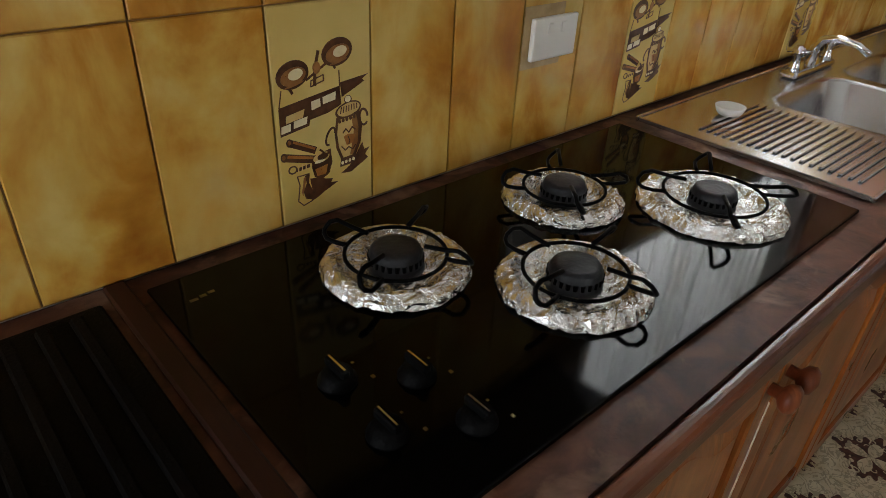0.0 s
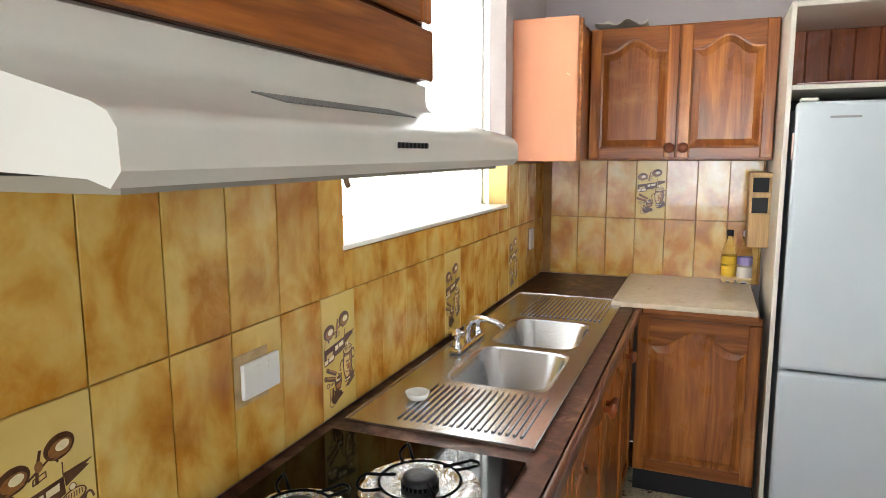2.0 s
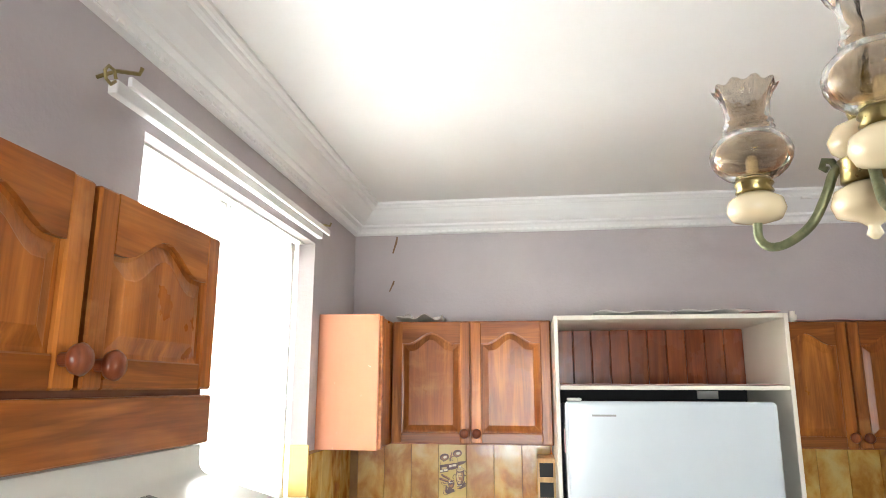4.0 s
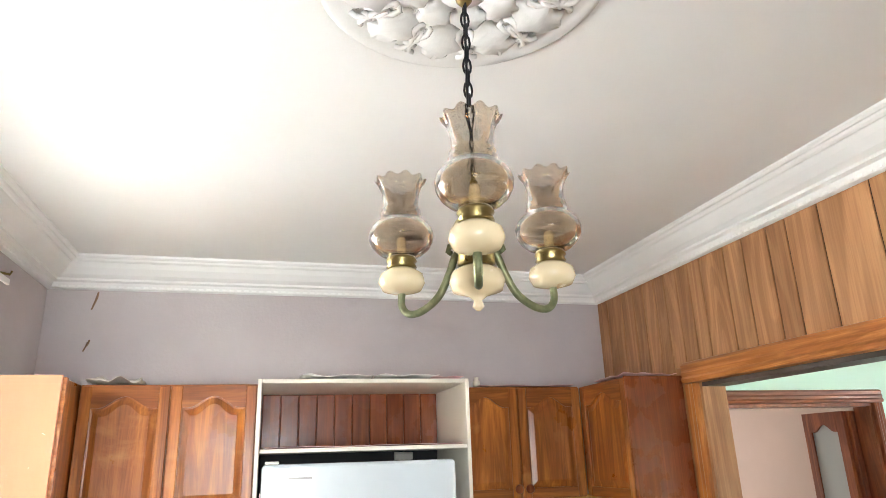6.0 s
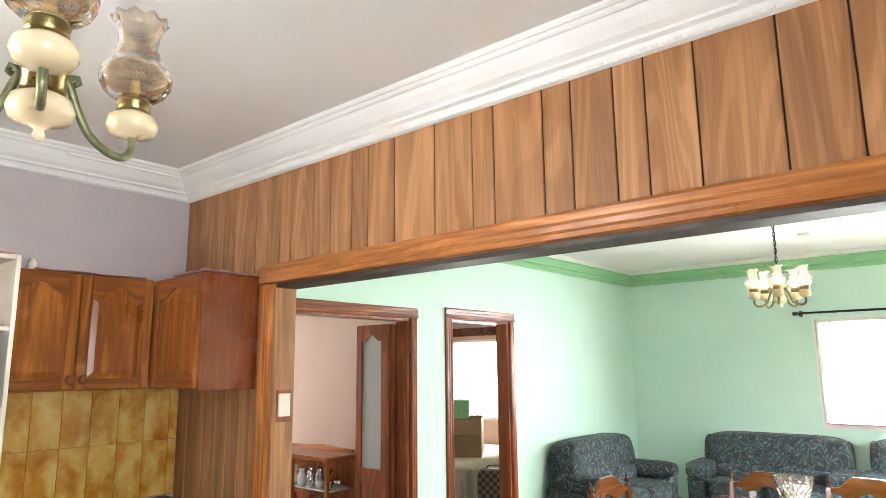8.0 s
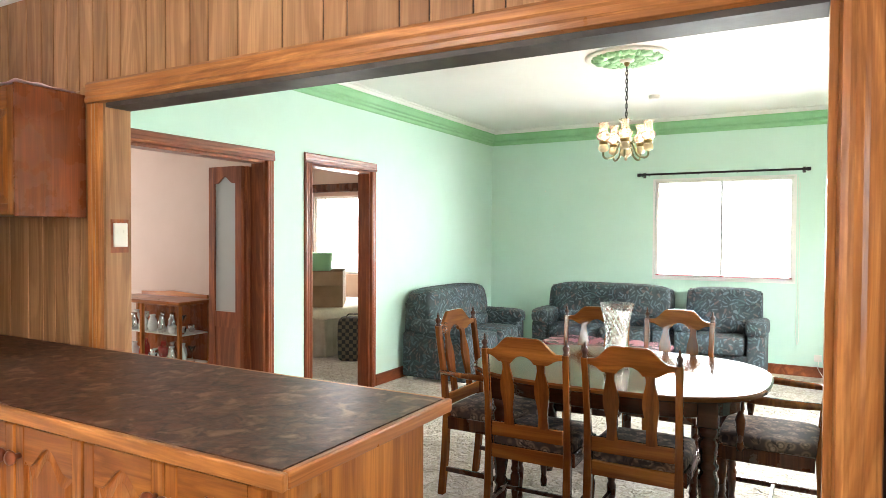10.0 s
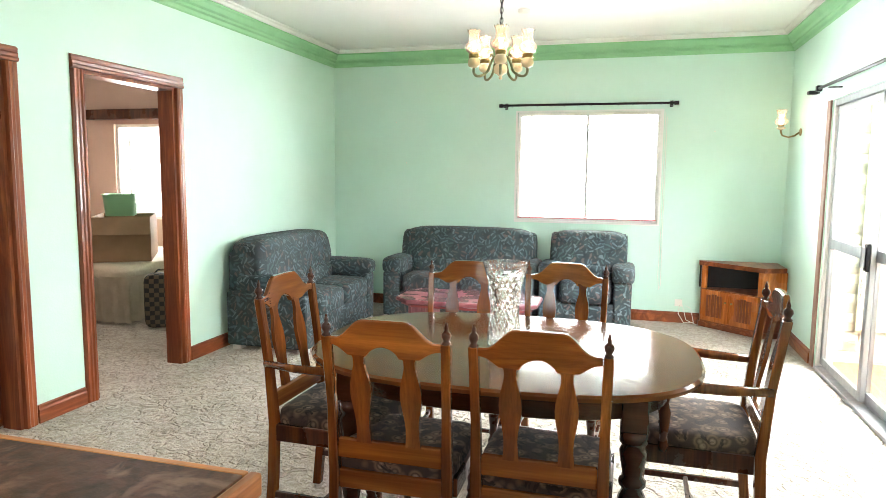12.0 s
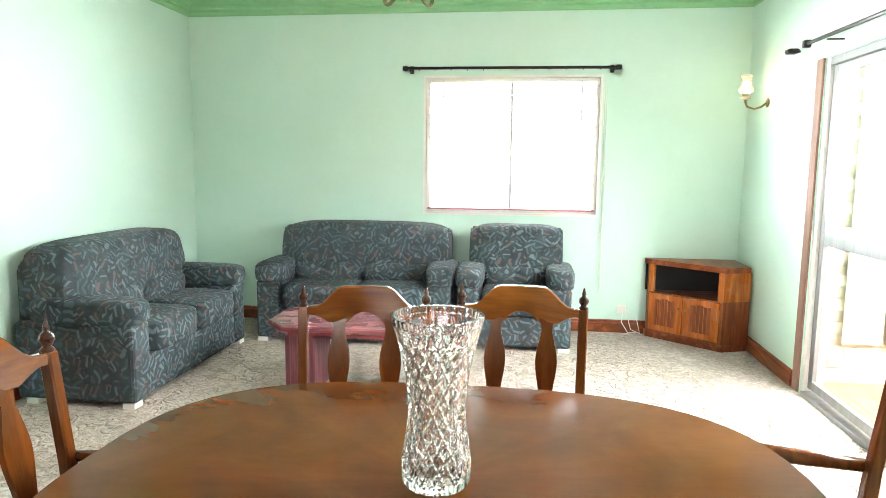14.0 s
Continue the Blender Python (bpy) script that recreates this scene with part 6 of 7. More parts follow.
bm = prism(bmesh.new(), [(0.05, 0.89), (0.90, 0.89), (0.90, 0.92), (0.70, 0.925), (0.475, 0.94), (0.25, 0.925), (0.05, 0.92)], "y", 0.002, 0.02)
part("crest", bm, M_pine_x, cc)
for x in (0.0, 0.46, 0.92):
    part("front_post", boxes((x, x + 0.03, 0.31, 0.34, 0.101, 0.859), bev=0.003), M_pine, cc)
for x in (0.0, 0.92):
    part("rear_post", boxes((x, x + 0.03, 0.0125, 0.04, 0.101, 0.859), bev=0.003), M_pine, cc)
for x0, x1 in ((0.031, 0.459), (0.491, 0.919)):
    p_ = part("pane", boxes((x0, x1, 0.322, 0.326, 0.11, 0.85)), M_glass, cc)
    p_.visible_shadow = False
p_ = part("pane", boxes((0.012, 0.016, 0.041, 0.309, 0.11, 0.85)), M_glass, cc)
p_.visible_shadow = False
part("shelf", boxes((0.02, 0.93, 0.02, 0.30, 0.36, 0.366)), M_plastic, cc)
part("shelf", boxes((0.02, 0.93, 0.02, 0.30, 0.61, 0.616)), M_plastic, cc)
M_china = plain("white_china", (0.70, 0.70, 0.68), 0.2, coat=0.3)
M_redglass = plain("red_glass", (0.42, 0.05, 0.04), 0.1, coat=0.3)
for i in range(42):
    sh = (0.101, 0.367, 0.617)[i % 3]
    x = 0.08 + (i // 3) * 0.060
    y = 0.25 - 0.15 * ((i // 3) % 2)
    kind_ = rnd.choice(("cup", "jug", "goblet"))
    pr = {"cup": [(0.018, 0), (0.03, 0.02), (0.036, 0.06), (0.033, 0.06), (0.026, 0.015), (0.001, 0.012)],
          "jug": [(0.03, 0), (0.042, 0.04), (0.034, 0.09), (0.02, 0.12), (0.026, 0.14), (0.023, 0.14), (0.001, 0.02)],
          "goblet": [(0.03, 0), (0.006, 0.01), (0.006, 0.06), (0.03, 0.09), (0.034, 0.13), (0.031, 0.13), (0.001, 0.075)]}[kind_]
    ob = part(kind_, lathe(bmesh.new(), pr, 12, (4.92 + x, -3.40 + y, sh)), rnd.choice((M_china, M_china, M_glass, M_chrome, M_chrome, M_redglass)), None, "", True)
    tagged(ob, {"cup": "small china cup in the glass cabinet", "jug": "small rounded jug in the glass cabinet", "goblet": "stemmed goblet in the glass cabinet"}[kind_], kind_, "glassware in the cabinet")

# bedroom
bd = thing("bed", "bed under a cream ruffled quilted cover", "bed", (5.42, -7.1, 0))
M_quilt = surf("cream_quilt", (0.52, 0.44, 0.33), (0.62, 0.54, 0.42), 8, rough=0.9, bmp=0.6, bscale=22, bdist=0.02)
part("mattress", boxes((0.06, 1.6, 0.0, 1.62, 0.12, 0.45), bev=0.04, seg=2), M_quilt, bd)
bm = puffy(bmesh.new(), (0.83, 0.82, 0.47), (1.64, 1.70, 0.16), 0.25, 18, 8)
for v in bm.verts:
    v.co.z += 0.012 * noise.noise(v.co * 5)
part("quilt", bm, M_quilt, bd, "cream quilted bedspread", True)
bm = bmesh.new()
pts = []
for i in range(61):
    pts.append((0.0, 0.02 + 1.64 * i / 60))
for i in range(1, 61):
    pts.append((1.6 * i / 60, 1.66))
rows = []
for z, a in ((0.02, 0.03), (0.25, 0.02), (0.45, 0.004)):
    rows.append([bm.verts.new((x - a * math.sin(i * 1.3) if x < 0.01 else x, y + (a * math.sin(i * 1.3) if x >= 0.01 else 0), z)) for i, (x, y) in enumerate(pts)])
for r0, r1 in zip(rows, rows[1:]):
    for i in range(len(pts) - 1):
        bm.faces.new((r0[i], r0[i + 1], r1[i + 1], r1[i]))
bmesh.ops.solidify(bm, geom=bm.faces[:], thickness=0.004)
part("ruffle", bm, M_quilt, bd, "gathered cream valance", True)
cb = thing("cardboard_box", "open brown cardboard box standing on the bed", "box", (5.90, -6.02, 0.555), -55)
part("carton", boxes((-0.40, 0.40, -0.26, 0.26, 0.0, 0.012), (-0.40, -0.394, -0.26, 0.26, 0.0125, 0.43), (0.394, 0.40, -0.26, 0.26, 0.0125, 0.43), (-0.393, 0.393, -0.26, -0.254, 0.0125, 0.43), (-0.393, 0.393, 0.254, 0.26, 0.0125, 0.43)), M_card, cb)
fl = part("flap", boxes((-0.40, 0.40, -0.003, 0.003, -0.2, 0)), M_card, cb)
fl.matrix_local = pose(0, 0.266, 0.43, -12, 0, 0)
fl = part("flap", boxes((-0.003, 0.003, -0.26, 0.26, -0.18, 0)), M_card, cb)
fl.matrix_local = pose(-0.406, 0, 0.43, 0, 25, 0)
tu = thing("plastic_tub", "pale green plastic tub resting on the carton", "tub", (5.93, -6.00, 0.985), -55)
bm = bmesh.new()
loft(bm, [rrect(0, 0, 0.19, 0.13, 0, 0.3), rrect(0, 0, 0.22, 0.15, 0.21, 0.3), rrect(0, 0, 0.235, 0.165, 0.216, 0.3), rrect(0, 0, 0.212, 0.142, 0.21, 0.3), rrect(0, 0, 0.185, 0.125, 0.01, 0.3)])
part("tub_body", bm, plain("pale_green_plastic", (0.30, 0.62, 0.36), 0.4), tu, "", True)
part("handle", tube(bmesh.new(), [(0.19, 0, 0.212), (0.20, 0, 0.26), (0.21, 0, 0.212)], 0.004, 6), M_blackmetal, tu)
m, nt, b = nodes_of("dark_plaid_cloth")
ck = nt.nodes.new("ShaderNodeTexChecker")
ck.inputs["Scale"].default_value = 24
ck.inputs["Color1"].default_value, ck.inputs["Color2"].default_value = (0.02, 0.02, 0.022, 1), (0.11, 0.085, 0.06, 1)
link(nt, coords(nt), ck.inputs["Vector"])
link(nt, ck.outputs[0], b.inputs["Base Color"])
b.inputs["Roughness"].default_value = 0.9
M_plaid = m
bg = thing("plaid_bag", "dark checked laundry bag on the bedroom carpet", "bag", (5.07, -5.55, 0), 30)
part("bag_body", puffy(bmesh.new(), (0, 0, 0.25), (0.36, 0.22, 0.50), 0.3, 12, 10), M_plaid, bg, "", True)
part("strap", tube(bmesh.new(), [(-0.1, 0, 0.49), (-0.06, 0, 0.53), (0.06, 0, 0.53), (0.1, 0, 0.49)], 0.008, 6), M_plaid, bg)

# bedroom window lies in the far corner
structure("backdrop_east", boxes((9.0, 9.05, -9.9, 2, -0.2, 4.6)), M_glowsky, "plain bright sky behind the bedroom window", "backdrop")
w4 = thing("window_3", "bright bedroom window with a dark timber pelmet", "window", kind="structure")
part("window_frame", boxes((5.70, 5.74, LS - 0.08, LS - 0.03, 0.85, 2.0), (7.06, 7.10, LS - 0.08, LS - 0.03, 0.85, 2.0), (5.741, 7.059, LS - 0.08, LS - 0.03, 0.85, 0.89), (5.741, 7.059, LS - 0.08, LS - 0.03, 1.96, 2.0), (6.9, 6.92, LS - 0.075, LS - 0.035, 0.891, 1.959)), M_white, w4)
part("pelmet", boxes((5.5, 7.4, LS + 0.002, LS + 0.13, 2.05, 2.17), bev=0.004), M_chairdark, w4, "dark timber pelmet")
# ---- ceiling lights ----


def ceiling_rose(name, label, x, y, zc, r, mat_rim, mat_leaf):
    e = thing(name, label, "ceiling rose", (x, y, zc), 0, kind="structure")
    part("disc", lathe(bmesh.new(), [(r, -0.001), (r, -0.014), (r * 0.95, -0.024), (r * 0.88, -0.018), (r * 0.5, -0.014), (0.05, -0.02), (0.001, -0.02)], 56), mat_rim, e, "", True)
    for ring, n, r0, ln, wd in ((0, 10, r * 0.42, r * 0.46, r * 0.20), (1, 8, r * 0.16, r * 0.34, r * 0.15)):
        for i in range(n):
            a = 2 * math.pi * (i + 0.5 * ring) / n
            bm = bmesh.new()
            rr = random.Random(i + 20 * ring)
            rows = 9
            rings = []
            for j in range(rows):
                t = j / (rows - 1)
                lobes = 1 + 0.35 * math.sin(t * 16 + i)
                hw_ = wd * math.sin(math.pi * min(0.98, t * 0.9 + 0.08)) * lobes + 0.003
                z = -0.018 - 0.022 * math.sin(math.pi * t)
                x_ = r0 + ln * t
                rings.append([(x_, -hw_, -0.014), (x_, -hw_ * 0.5, z), (x_, 0, z + 0.009), (x_, hw_ * 0.5, z), (x_, hw_, -0.014)])
            loft(bm, rings)
            if ring == 0:
                for sgn in (-1, 1):
                    for q in range(3):
                        tube(bm, [(r0 + ln * (0.25 + 0.2 * q) + 0.03 * math.cos(u), sgn * (wd * 0.9 + 0.02 * math.sin(u) * (1 - u / 8)), -0.02 - 0.006 * math.sin(u)) for u in (0, 0.9, 1.8, 2.7, 3.6, 4.5)], 0.008, 6)
            bmesh.ops.rotate(bm, verts=bm.verts, cent=(0, 0, 0), matrix=Matrix.Rotation(a, 3, "Z"))
            part("acanthus_leaf", bm, mat_leaf, e, "", True)
    part("boss", lathe(bmesh.new(), [(r * 0.18, -0.018), (r * 0.17, -0.035), (r * 0.1, -0.045), (0.001, -0.047)], 20), mat_rim, e, "", True)
    return e


def scalloped(prof, seg=60, c=(0, 0, 0), k=10, amp=0.045):
    """A blown shade: the last rings flare in waves."""
    rings = []
    n = len(prof)
    for j, (r, z) in enumerate(prof):
        w_ = amp if j >= n - 3 else 0
        rings.append([(c[0] + r * (1 + w_ * math.cos(k * 2 * math.pi * i / seg)) * math.cos(2 * math.pi * i / seg), c[1] + r * (1 + w_ * math.cos(k * 2 * math.pi * i / seg)) * math.sin(2 * math.pi * i / seg),
                       c[2] + z + (0.004 * math.cos(k * 2 * math.pi * i / seg) if j == n - 1 else 0)) for i in range(seg)])
    bm = bmesh.new()
    loft(bm, rings, cap=False)
    bmesh.ops.solidify(bm, geom=bm.faces[:], thickness=-0.0018)
    return bm


def smooth_path(pts, n=5):
    """Points along a rounded curve through the given ones."""
    p = [Vector(q) for q in pts]
    out = []
    for i in range(len(p) - 1):
        a, b_, c_, d_ = p[max(i - 1, 0)], p[i], p[i + 1], p[min(i + 2, len(p) - 1)]
        for k in range(n):
            t = k / n
            out.append(0.5 * (2 * b_ + (c_ - a) * t + (2 * a - 5 * b_ + 4 * c_ - d_) * t * t + (3 * b_ - 3 * c_ + d_ - a) * t * t * t))
    return out + [p[-1]]


def chandelier(name, label, x, y, z, zc, arms, ra, a0, shade_mat, s=1.0, lit=False, top=False):
    """Hub bottom at z; arms sweep out to lamps with ceramic beads and glass shades."""
    e = thing(name, label, "chandelier", (x, y, z))
    part("hub_bead", lathe(bmesh.new(), [(0.004, 0.0), (0.012, 0.008), (0.008, 0.02), (0.02, 0.03), (0.05 * s, 0.04), (0.056 * s, 0.058), (0.05 * s, 0.078), (0.028, 0.09)], 22), M_ceramic, e, "cream painted ceramic bead", True)
    part("hub_collar", lathe(bmesh.new(), [(0.03, 0.09), (0.038, 0.094), (0.036, 0.125), (0.04, 0.13), (0.03, 0.135)], 22), M_brass, e, "", True)
    part("hub_bead", lathe(bmesh.new(), [(0.03, 0.1352), (0.046 * s, 0.148), (0.05 * s, 0.165), (0.04 * s, 0.185), (0.018, 0.195)], 22), M_ceramic, e, "cream painted ceramic bead", True)
    part("stem", lathe(bmesh.new(), [(0.015, 0.195), (0.02, 0.215), (0.010, 0.24), (0.014, 0.27), (0.006, 0.30)], 12), M_brass, e, "", True)
    top_z = zc - z - 0.06
    n = int((top_z - 0.295) / 0.03)
    for i in range(n):
        zz = 0.31 + i * 0.03
        part("chain_link", tube(bmesh.new(), [((0.009 * math.cos(a) if i % 2 else 0), (0 if i % 2 else 0.009 * math.cos(a)), zz + 0.021 * math.sin(a)) for a in [q * 2 * math.pi / 10 for q in range(11)]], 0.0028, 5), M_blackmetal, e)
    part("flex", tube(bmesh.new(), [(0.004, 0.003, 0.29), (-0.006, 0.004, 0.29 + (top_z - 0.29) * 0.5), (0.0, 0.0, top_z + 0.02)], 0.003, 5), M_blackmetal, e)
    part("ceiling_cup", lathe(bmesh.new(), [(0.008, top_z - 0.012), (0.018, top_z), (0.026, top_z + 0.03), (0.02, top_z + 0.035)], 16), M_brass, e, "brass ceiling cup", True)
    for i in range(arms):
        a = a0 + 2 * math.pi * i / arms
        ca, sa = math.cos(a), math.sin(a)

        def at(r, h, o=0.0):
            return (r * ca - o * sa, r * sa + o * ca, h)
        ar = part("arm", tube(bmesh.new(), smooth_path([at(0.035, 0.13), at(0.05, 0.118), at(0.065, 0.085), at(ra * 0.5, 0.042), at(ra * 0.72, 0.018), at(ra * 0.9, 0.016), at(ra * 1.0, 0.035), at(ra * 1.0, 0.066)]), 0.008, 10), M_verdi, e, "green bronze curved arm", True)
        part("scroll", tube(bmesh.new(), [at(0.04, 0.12), at(0.05, 0.14), at(0.062, 0.145), at(0.066, 0.134), at(0.058, 0.128)], 0.006, 6), M_verdi, ar, "", True)
        lx, ly = ra * ca, ra * sa
        part("lamp_bead", lathe(bmesh.new(), [(0.014, 0.062), (0.042 * s, 0.07), (0.05 * s, 0.086), (0.046 * s, 0.104), (0.028, 0.116)], 22, (lx, ly, 0)), M_ceramic, e, "cream painted ceramic bead", True)
        part("gallery", lathe(bmesh.new(), [(0.024, 0.1165), (0.033, 0.12), (0.029, 0.128), (0.034, 0.134), (0.030, 0.142), (0.02, 0.143)], 20, (lx, ly, 0)), M_brass, e, "", True)
        prof = [(0.030, 0.143), (0.046, 0.150), (0.060, 0.162), (0.069, 0.178), (0.071, 0.194), (0.066, 0.209), (0.055, 0.221), (0.043, 0.229), (0.041, 0.234), (0.045, 0.239), (0.040, 0.244), (0.043, 0.250), (0.039, 0.256), (0.039, 0.275), (0.041, 0.292), (0.045, 0.306), (0.050, 0.315), (0.056, 0.321)]
        prof = [(r * s, 0.143 + (zz - 0.143) * s) for r, zz in prof]
        sh = part("shade", scalloped(prof, 60, (lx, ly, 0)), shade_mat, e, "", True)
        sh.visible_shadow = not lit
        part("bulb", lathe(bmesh.new(), [(0.011, 0.143), (0.012, 0.17), (0.010, 0.185), (0.001, 0.188)], 10, (lx, ly, 0)), M_glowbulb if lit else M_ceramic, sh, "", True)
    return e


M_glowbulb = plain("lit_bulb", (1.0, 0.80, 0.60), 0.4, emit=10.0)
M_tint = plain("warm_tinted_glass", (1.0, 0.86, 0.76), 0.25, trans=0.75, ior=1.2)
ceiling_rose("ceiling_rose", "white plaster ceiling rose with acanthus leaves", 1.85, 0.178, KC, 0.34, M_white, M_white)
chandelier("chandelier", "three-arm chandelier with amber glass shades and cream beads, unlit", 1.85, 0.178, 2.02, KC, 3, 0.185, math.atan2(0.058, -0.184), M_amber)
ceiling_rose("ceiling_rose", "green-painted plaster ceiling rose", 1.745, -4.42, LC, 0.30, M_white, M_greencorn)
chandelier("chandelier", "five-arm brass chandelier with lit tinted shades", 1.745, -4.42, 1.99, LC, 5, 0.165, 0.5, M_tint, 0.74, True)
tagged(part("smoke_alarm", lathe(bmesh.new(), [(0.05, 0), (0.05, -0.02), (0.04, -0.03), (0.001, -0.031)], 20, (1.85, -5.9, LC - 0.001)), M_plastic, None, "", True), "white round smoke alarm on the ceiling", "smoke alarm")
for i in range(5):
    a = 0.5 + 2 * math.pi * i / 5
    l = bpy.data.lights.new("bulb_light", "POINT")
    l.energy, l.color, l.shadow_soft_size = 1.1, (1.0, 0.76, 0.52), 0.012
    new("bulb_light", l).location = (1.745 + 0.165 * math.cos(a), -4.42 + 0.165 * math.sin(a), 1.99 + 0.20)

sc = thing("wall_sconce", "lit brass wall light with a scalloped glass shade", "wall light", (LW + 0.001, -6.80, 1.82))
part("back_plate", lathe(bmesh.new(), [(0.032, 0), (0.034, 0.006), (0.02, 0.014), (0.001, 0.015)], 20), M_brass, sc, "", True)
sc.children[0].matrix_local = pose(0, 0, 0, 0, 90, 0)
part("arm", tube(bmesh.new(), [(0.01, 0, 0), (0.05, 0.01, -0.03), (0.10, 0.02, -0.045), (0.15, 0.03, -0.03), (0.165, 0.034, 0.0), (0.165, 0.034, 0.02)], [0.008, 0.008, 0.007, 0.007, 0.008, 0.009], 8), M_brass, sc, "", True)
part("bead", lathe(bmesh.new(), [(0.012, 0.018), (0.034, 0.026), (0.036, 0.036), (0.024, 0.045)], 18, (0.165, 0.034, 0)), M_ceramic, sc, "", True)
part("gallery", lathe(bmesh.new(), [(0.02, 0.0455), (0.026, 0.05), (0.022, 0.058)], 16, (0.165, 0.034, 0)), M_brass, sc, "", True)
prof = [(0.024, 0.058), (0.045, 0.07), (0.052, 0.085), (0.046, 0.105), (0.032, 0.118), (0.031, 0.13), (0.033, 0.155), (0.038, 0.175), (0.044, 0.185)]
sh = part("shade", scalloped(prof, 60, (0.165, 0.034, 0)), M_tint, sc, "", True)
sh.visible_shadow = False
part("bulb", lathe(bmesh.new(), [(0.010, 0.058), (0.014, 0.09), (0.012, 0.105), (0.001, 0.11)], 10, (0.165, 0.034, 0)), M_glowbulb, sh, "", True)
l = bpy.data.lights.new("sconce_light", "POINT")
l.energy, l.color, l.shadow_soft_size = 1.0, (1.0, 0.74, 0.48), 0.015
new("sconce_light", l).location = (LW + 0.166, -6.766, 1.95)
# small nail marks on the green walls
for i, (x, z) in enumerate(((3.42, 1.98), (0.22, 1.86), (3.3, 1.55))):
    tagged(part("wall_plug", boxes((x - 0.004, x + 0.004, LS + 0.0002, LS + 0.004, z - 0.006, z + 0.006)), M_cream), "tiny cream wall plug in the green paint", "wall plug")
# ---- tiles, planks, bricks ----
PW, PH = 0.1525, 0.285


def tile_mesh(name, w, h, material, bev=0.0016, t=0.006):
    bm = box(bmesh.new(), 0, w, -t, 0, 0, h)
    edges = [e for e in bm.edges if all(v.co.y < -t + 1e-5 for v in e.verts)]
    bmesh.ops.bevel(bm, geom=edges, offset=bev, segments=1, affect="EDGES")
    me = bpy.data.meshes.new(name)
    bm.to_mesh(me)
    bm.free()
    me.materials.append(material)
    return me


MESHES = {}


def tile(parent, m, w, h, material=None):
    material = material or M_tile
    key = (round(w, 3), round(h, 3), material.name)
    if key not in MESHES:
        MESHES[key] = tile_mesh("tile", w, h, material)
    o = new("tile", MESHES[key])
    o.parent = parent
    o.matrix_local = m
    return o


def picture_mesh():
    """Brown kitchenware picture in thin relief: balance, lidded jar, pestles, mortar and jug. Drawn in millimetres."""
    bm = bmesh.new()
    Y0, Y1 = -0.0066, -0.0061

    def poly(pts, ink=0, lift=0.0):
        n0 = len(bm.faces)
        prism(bm, [(u * 0.001, v * 0.001) for u, v in pts], "y", Y0 - lift, Y1 - lift)
        bm.faces.ensure_lookup_table()
        for f_ in bm.faces[n0:]:
            f_.material_index = ink

    def oval(cu, cv, ru, rv, tilt=0.0, n=22):
        c_, s_ = math.cos(tilt), math.sin(tilt)
        return [(cu + ru * math.cos(a) * c_ - rv * math.sin(a) * s_, cv + ru * math.cos(a) * s_ + rv * math.sin(a) * c_) for a in [2 * math.pi * i / n for i in range(n)]]

    def line(pts, w_=1.4, ink=0, closed=False, lift=0.0):
        p = [Vector(q) for q in pts]
        if closed:
            p.append(p[0])
        for q, r_ in zip(p, p[1:]):
            d_ = (r_ - q)
            if d_.length < 1e-6:
                continue
            d_ = d_.normalized() * w_ / 2
            poly([(q.x - d_.y - d_.x * 0.4, q.y + d_.x - d_.y * 0.4), (q.x + d_.y - d_.x * 0.4, q.y - d_.x - d_.y * 0.4), (r_.x + d_.y + d_.x * 0.4, r_.y - d_.x + d_.y * 0.4), (r_.x - d_.y + d_.x * 0.4, r_.y + d_.x + d_.y * 0.4)], ink, lift)

    # balance with two pans on a boxed stand
    for cu, cv in ((30, 213), (99, 233)):
        poly(oval(cu, cv, 24.5, 18.5, 0.22), 0)
        poly(oval(cu + 0.8, cv - 2.0, 19, 11.5, 0.22), 1, 0.0006)
        poly(oval(cu + 4, cv + 0.5, 11, 7.0, 0.22), 2, 0.0012)
        poly(oval(cu + 1, cv - 13.2, 15, 1.6, 0.22), 1, 0.0006)
    line([(50, 203), (66, 212), (84, 222)], 3.2)
    line([(62, 194), (64, 216), (70, 238)], 4.5)
    poly(oval(66, 217, 6, 8), 1, 0.0006)
    line([(56, 193), (76, 198), (76, 206), (57, 201)], 1.6, 0, True)
    line([(24, 196), (28, 189)], 4.0)
    line([(91, 219), (95, 212)], 3.4)
    line([(12, 195), (7, 172), (101, 186), (101, 208)], 1.5)
    poly([(6, 171), (101, 186), (103, 160), (80, 152), (52, 148), (50, 140), (6, 133)], 0)
    poly([(16, 160), (44, 165), (41, 154), (15, 150)], 3, 0.0006)
    poly([(8, 147), (22, 149), (21, 139), (7, 137)], 2, 0.0006)
    poly([(27, 151), (48, 154), (46, 144), (26, 141)], 2, 0.0006)
    poly([(55, 173), (69, 175), (69, 164), (55, 161)], 2, 0.0006)
    poly([(73, 176), (94, 180), (93, 169), (73, 166)], 2, 0.0006)
    poly([(102, 191), (149, 196), (138, 190), (143, 187), (118, 176), (104, 170)], 0)
    # lidded jar with two handles
    jar = [(94, 142), (90, 118), (92, 96), (99, 78), (97, 66), (124, 68), (125, 80), (134, 98), (137, 122), (133, 146)]
    poly(jar, 0)
    poly([(97, 138), (94, 118), (96, 98), (103, 80), (119, 81), (128, 99), (130, 122), (127, 140)], 3, 0.0006)
    poly([(118, 138), (122, 118), (118, 96), (114, 82), (119, 81), (128, 99), (130, 122), (127, 140)], 1, 0.0009)
    poly(oval(114, 150, 22, 12, 0.15), 0, 0.0004)
    poly(oval(114, 151, 19, 9.0, 0.15), 3, 0.001)
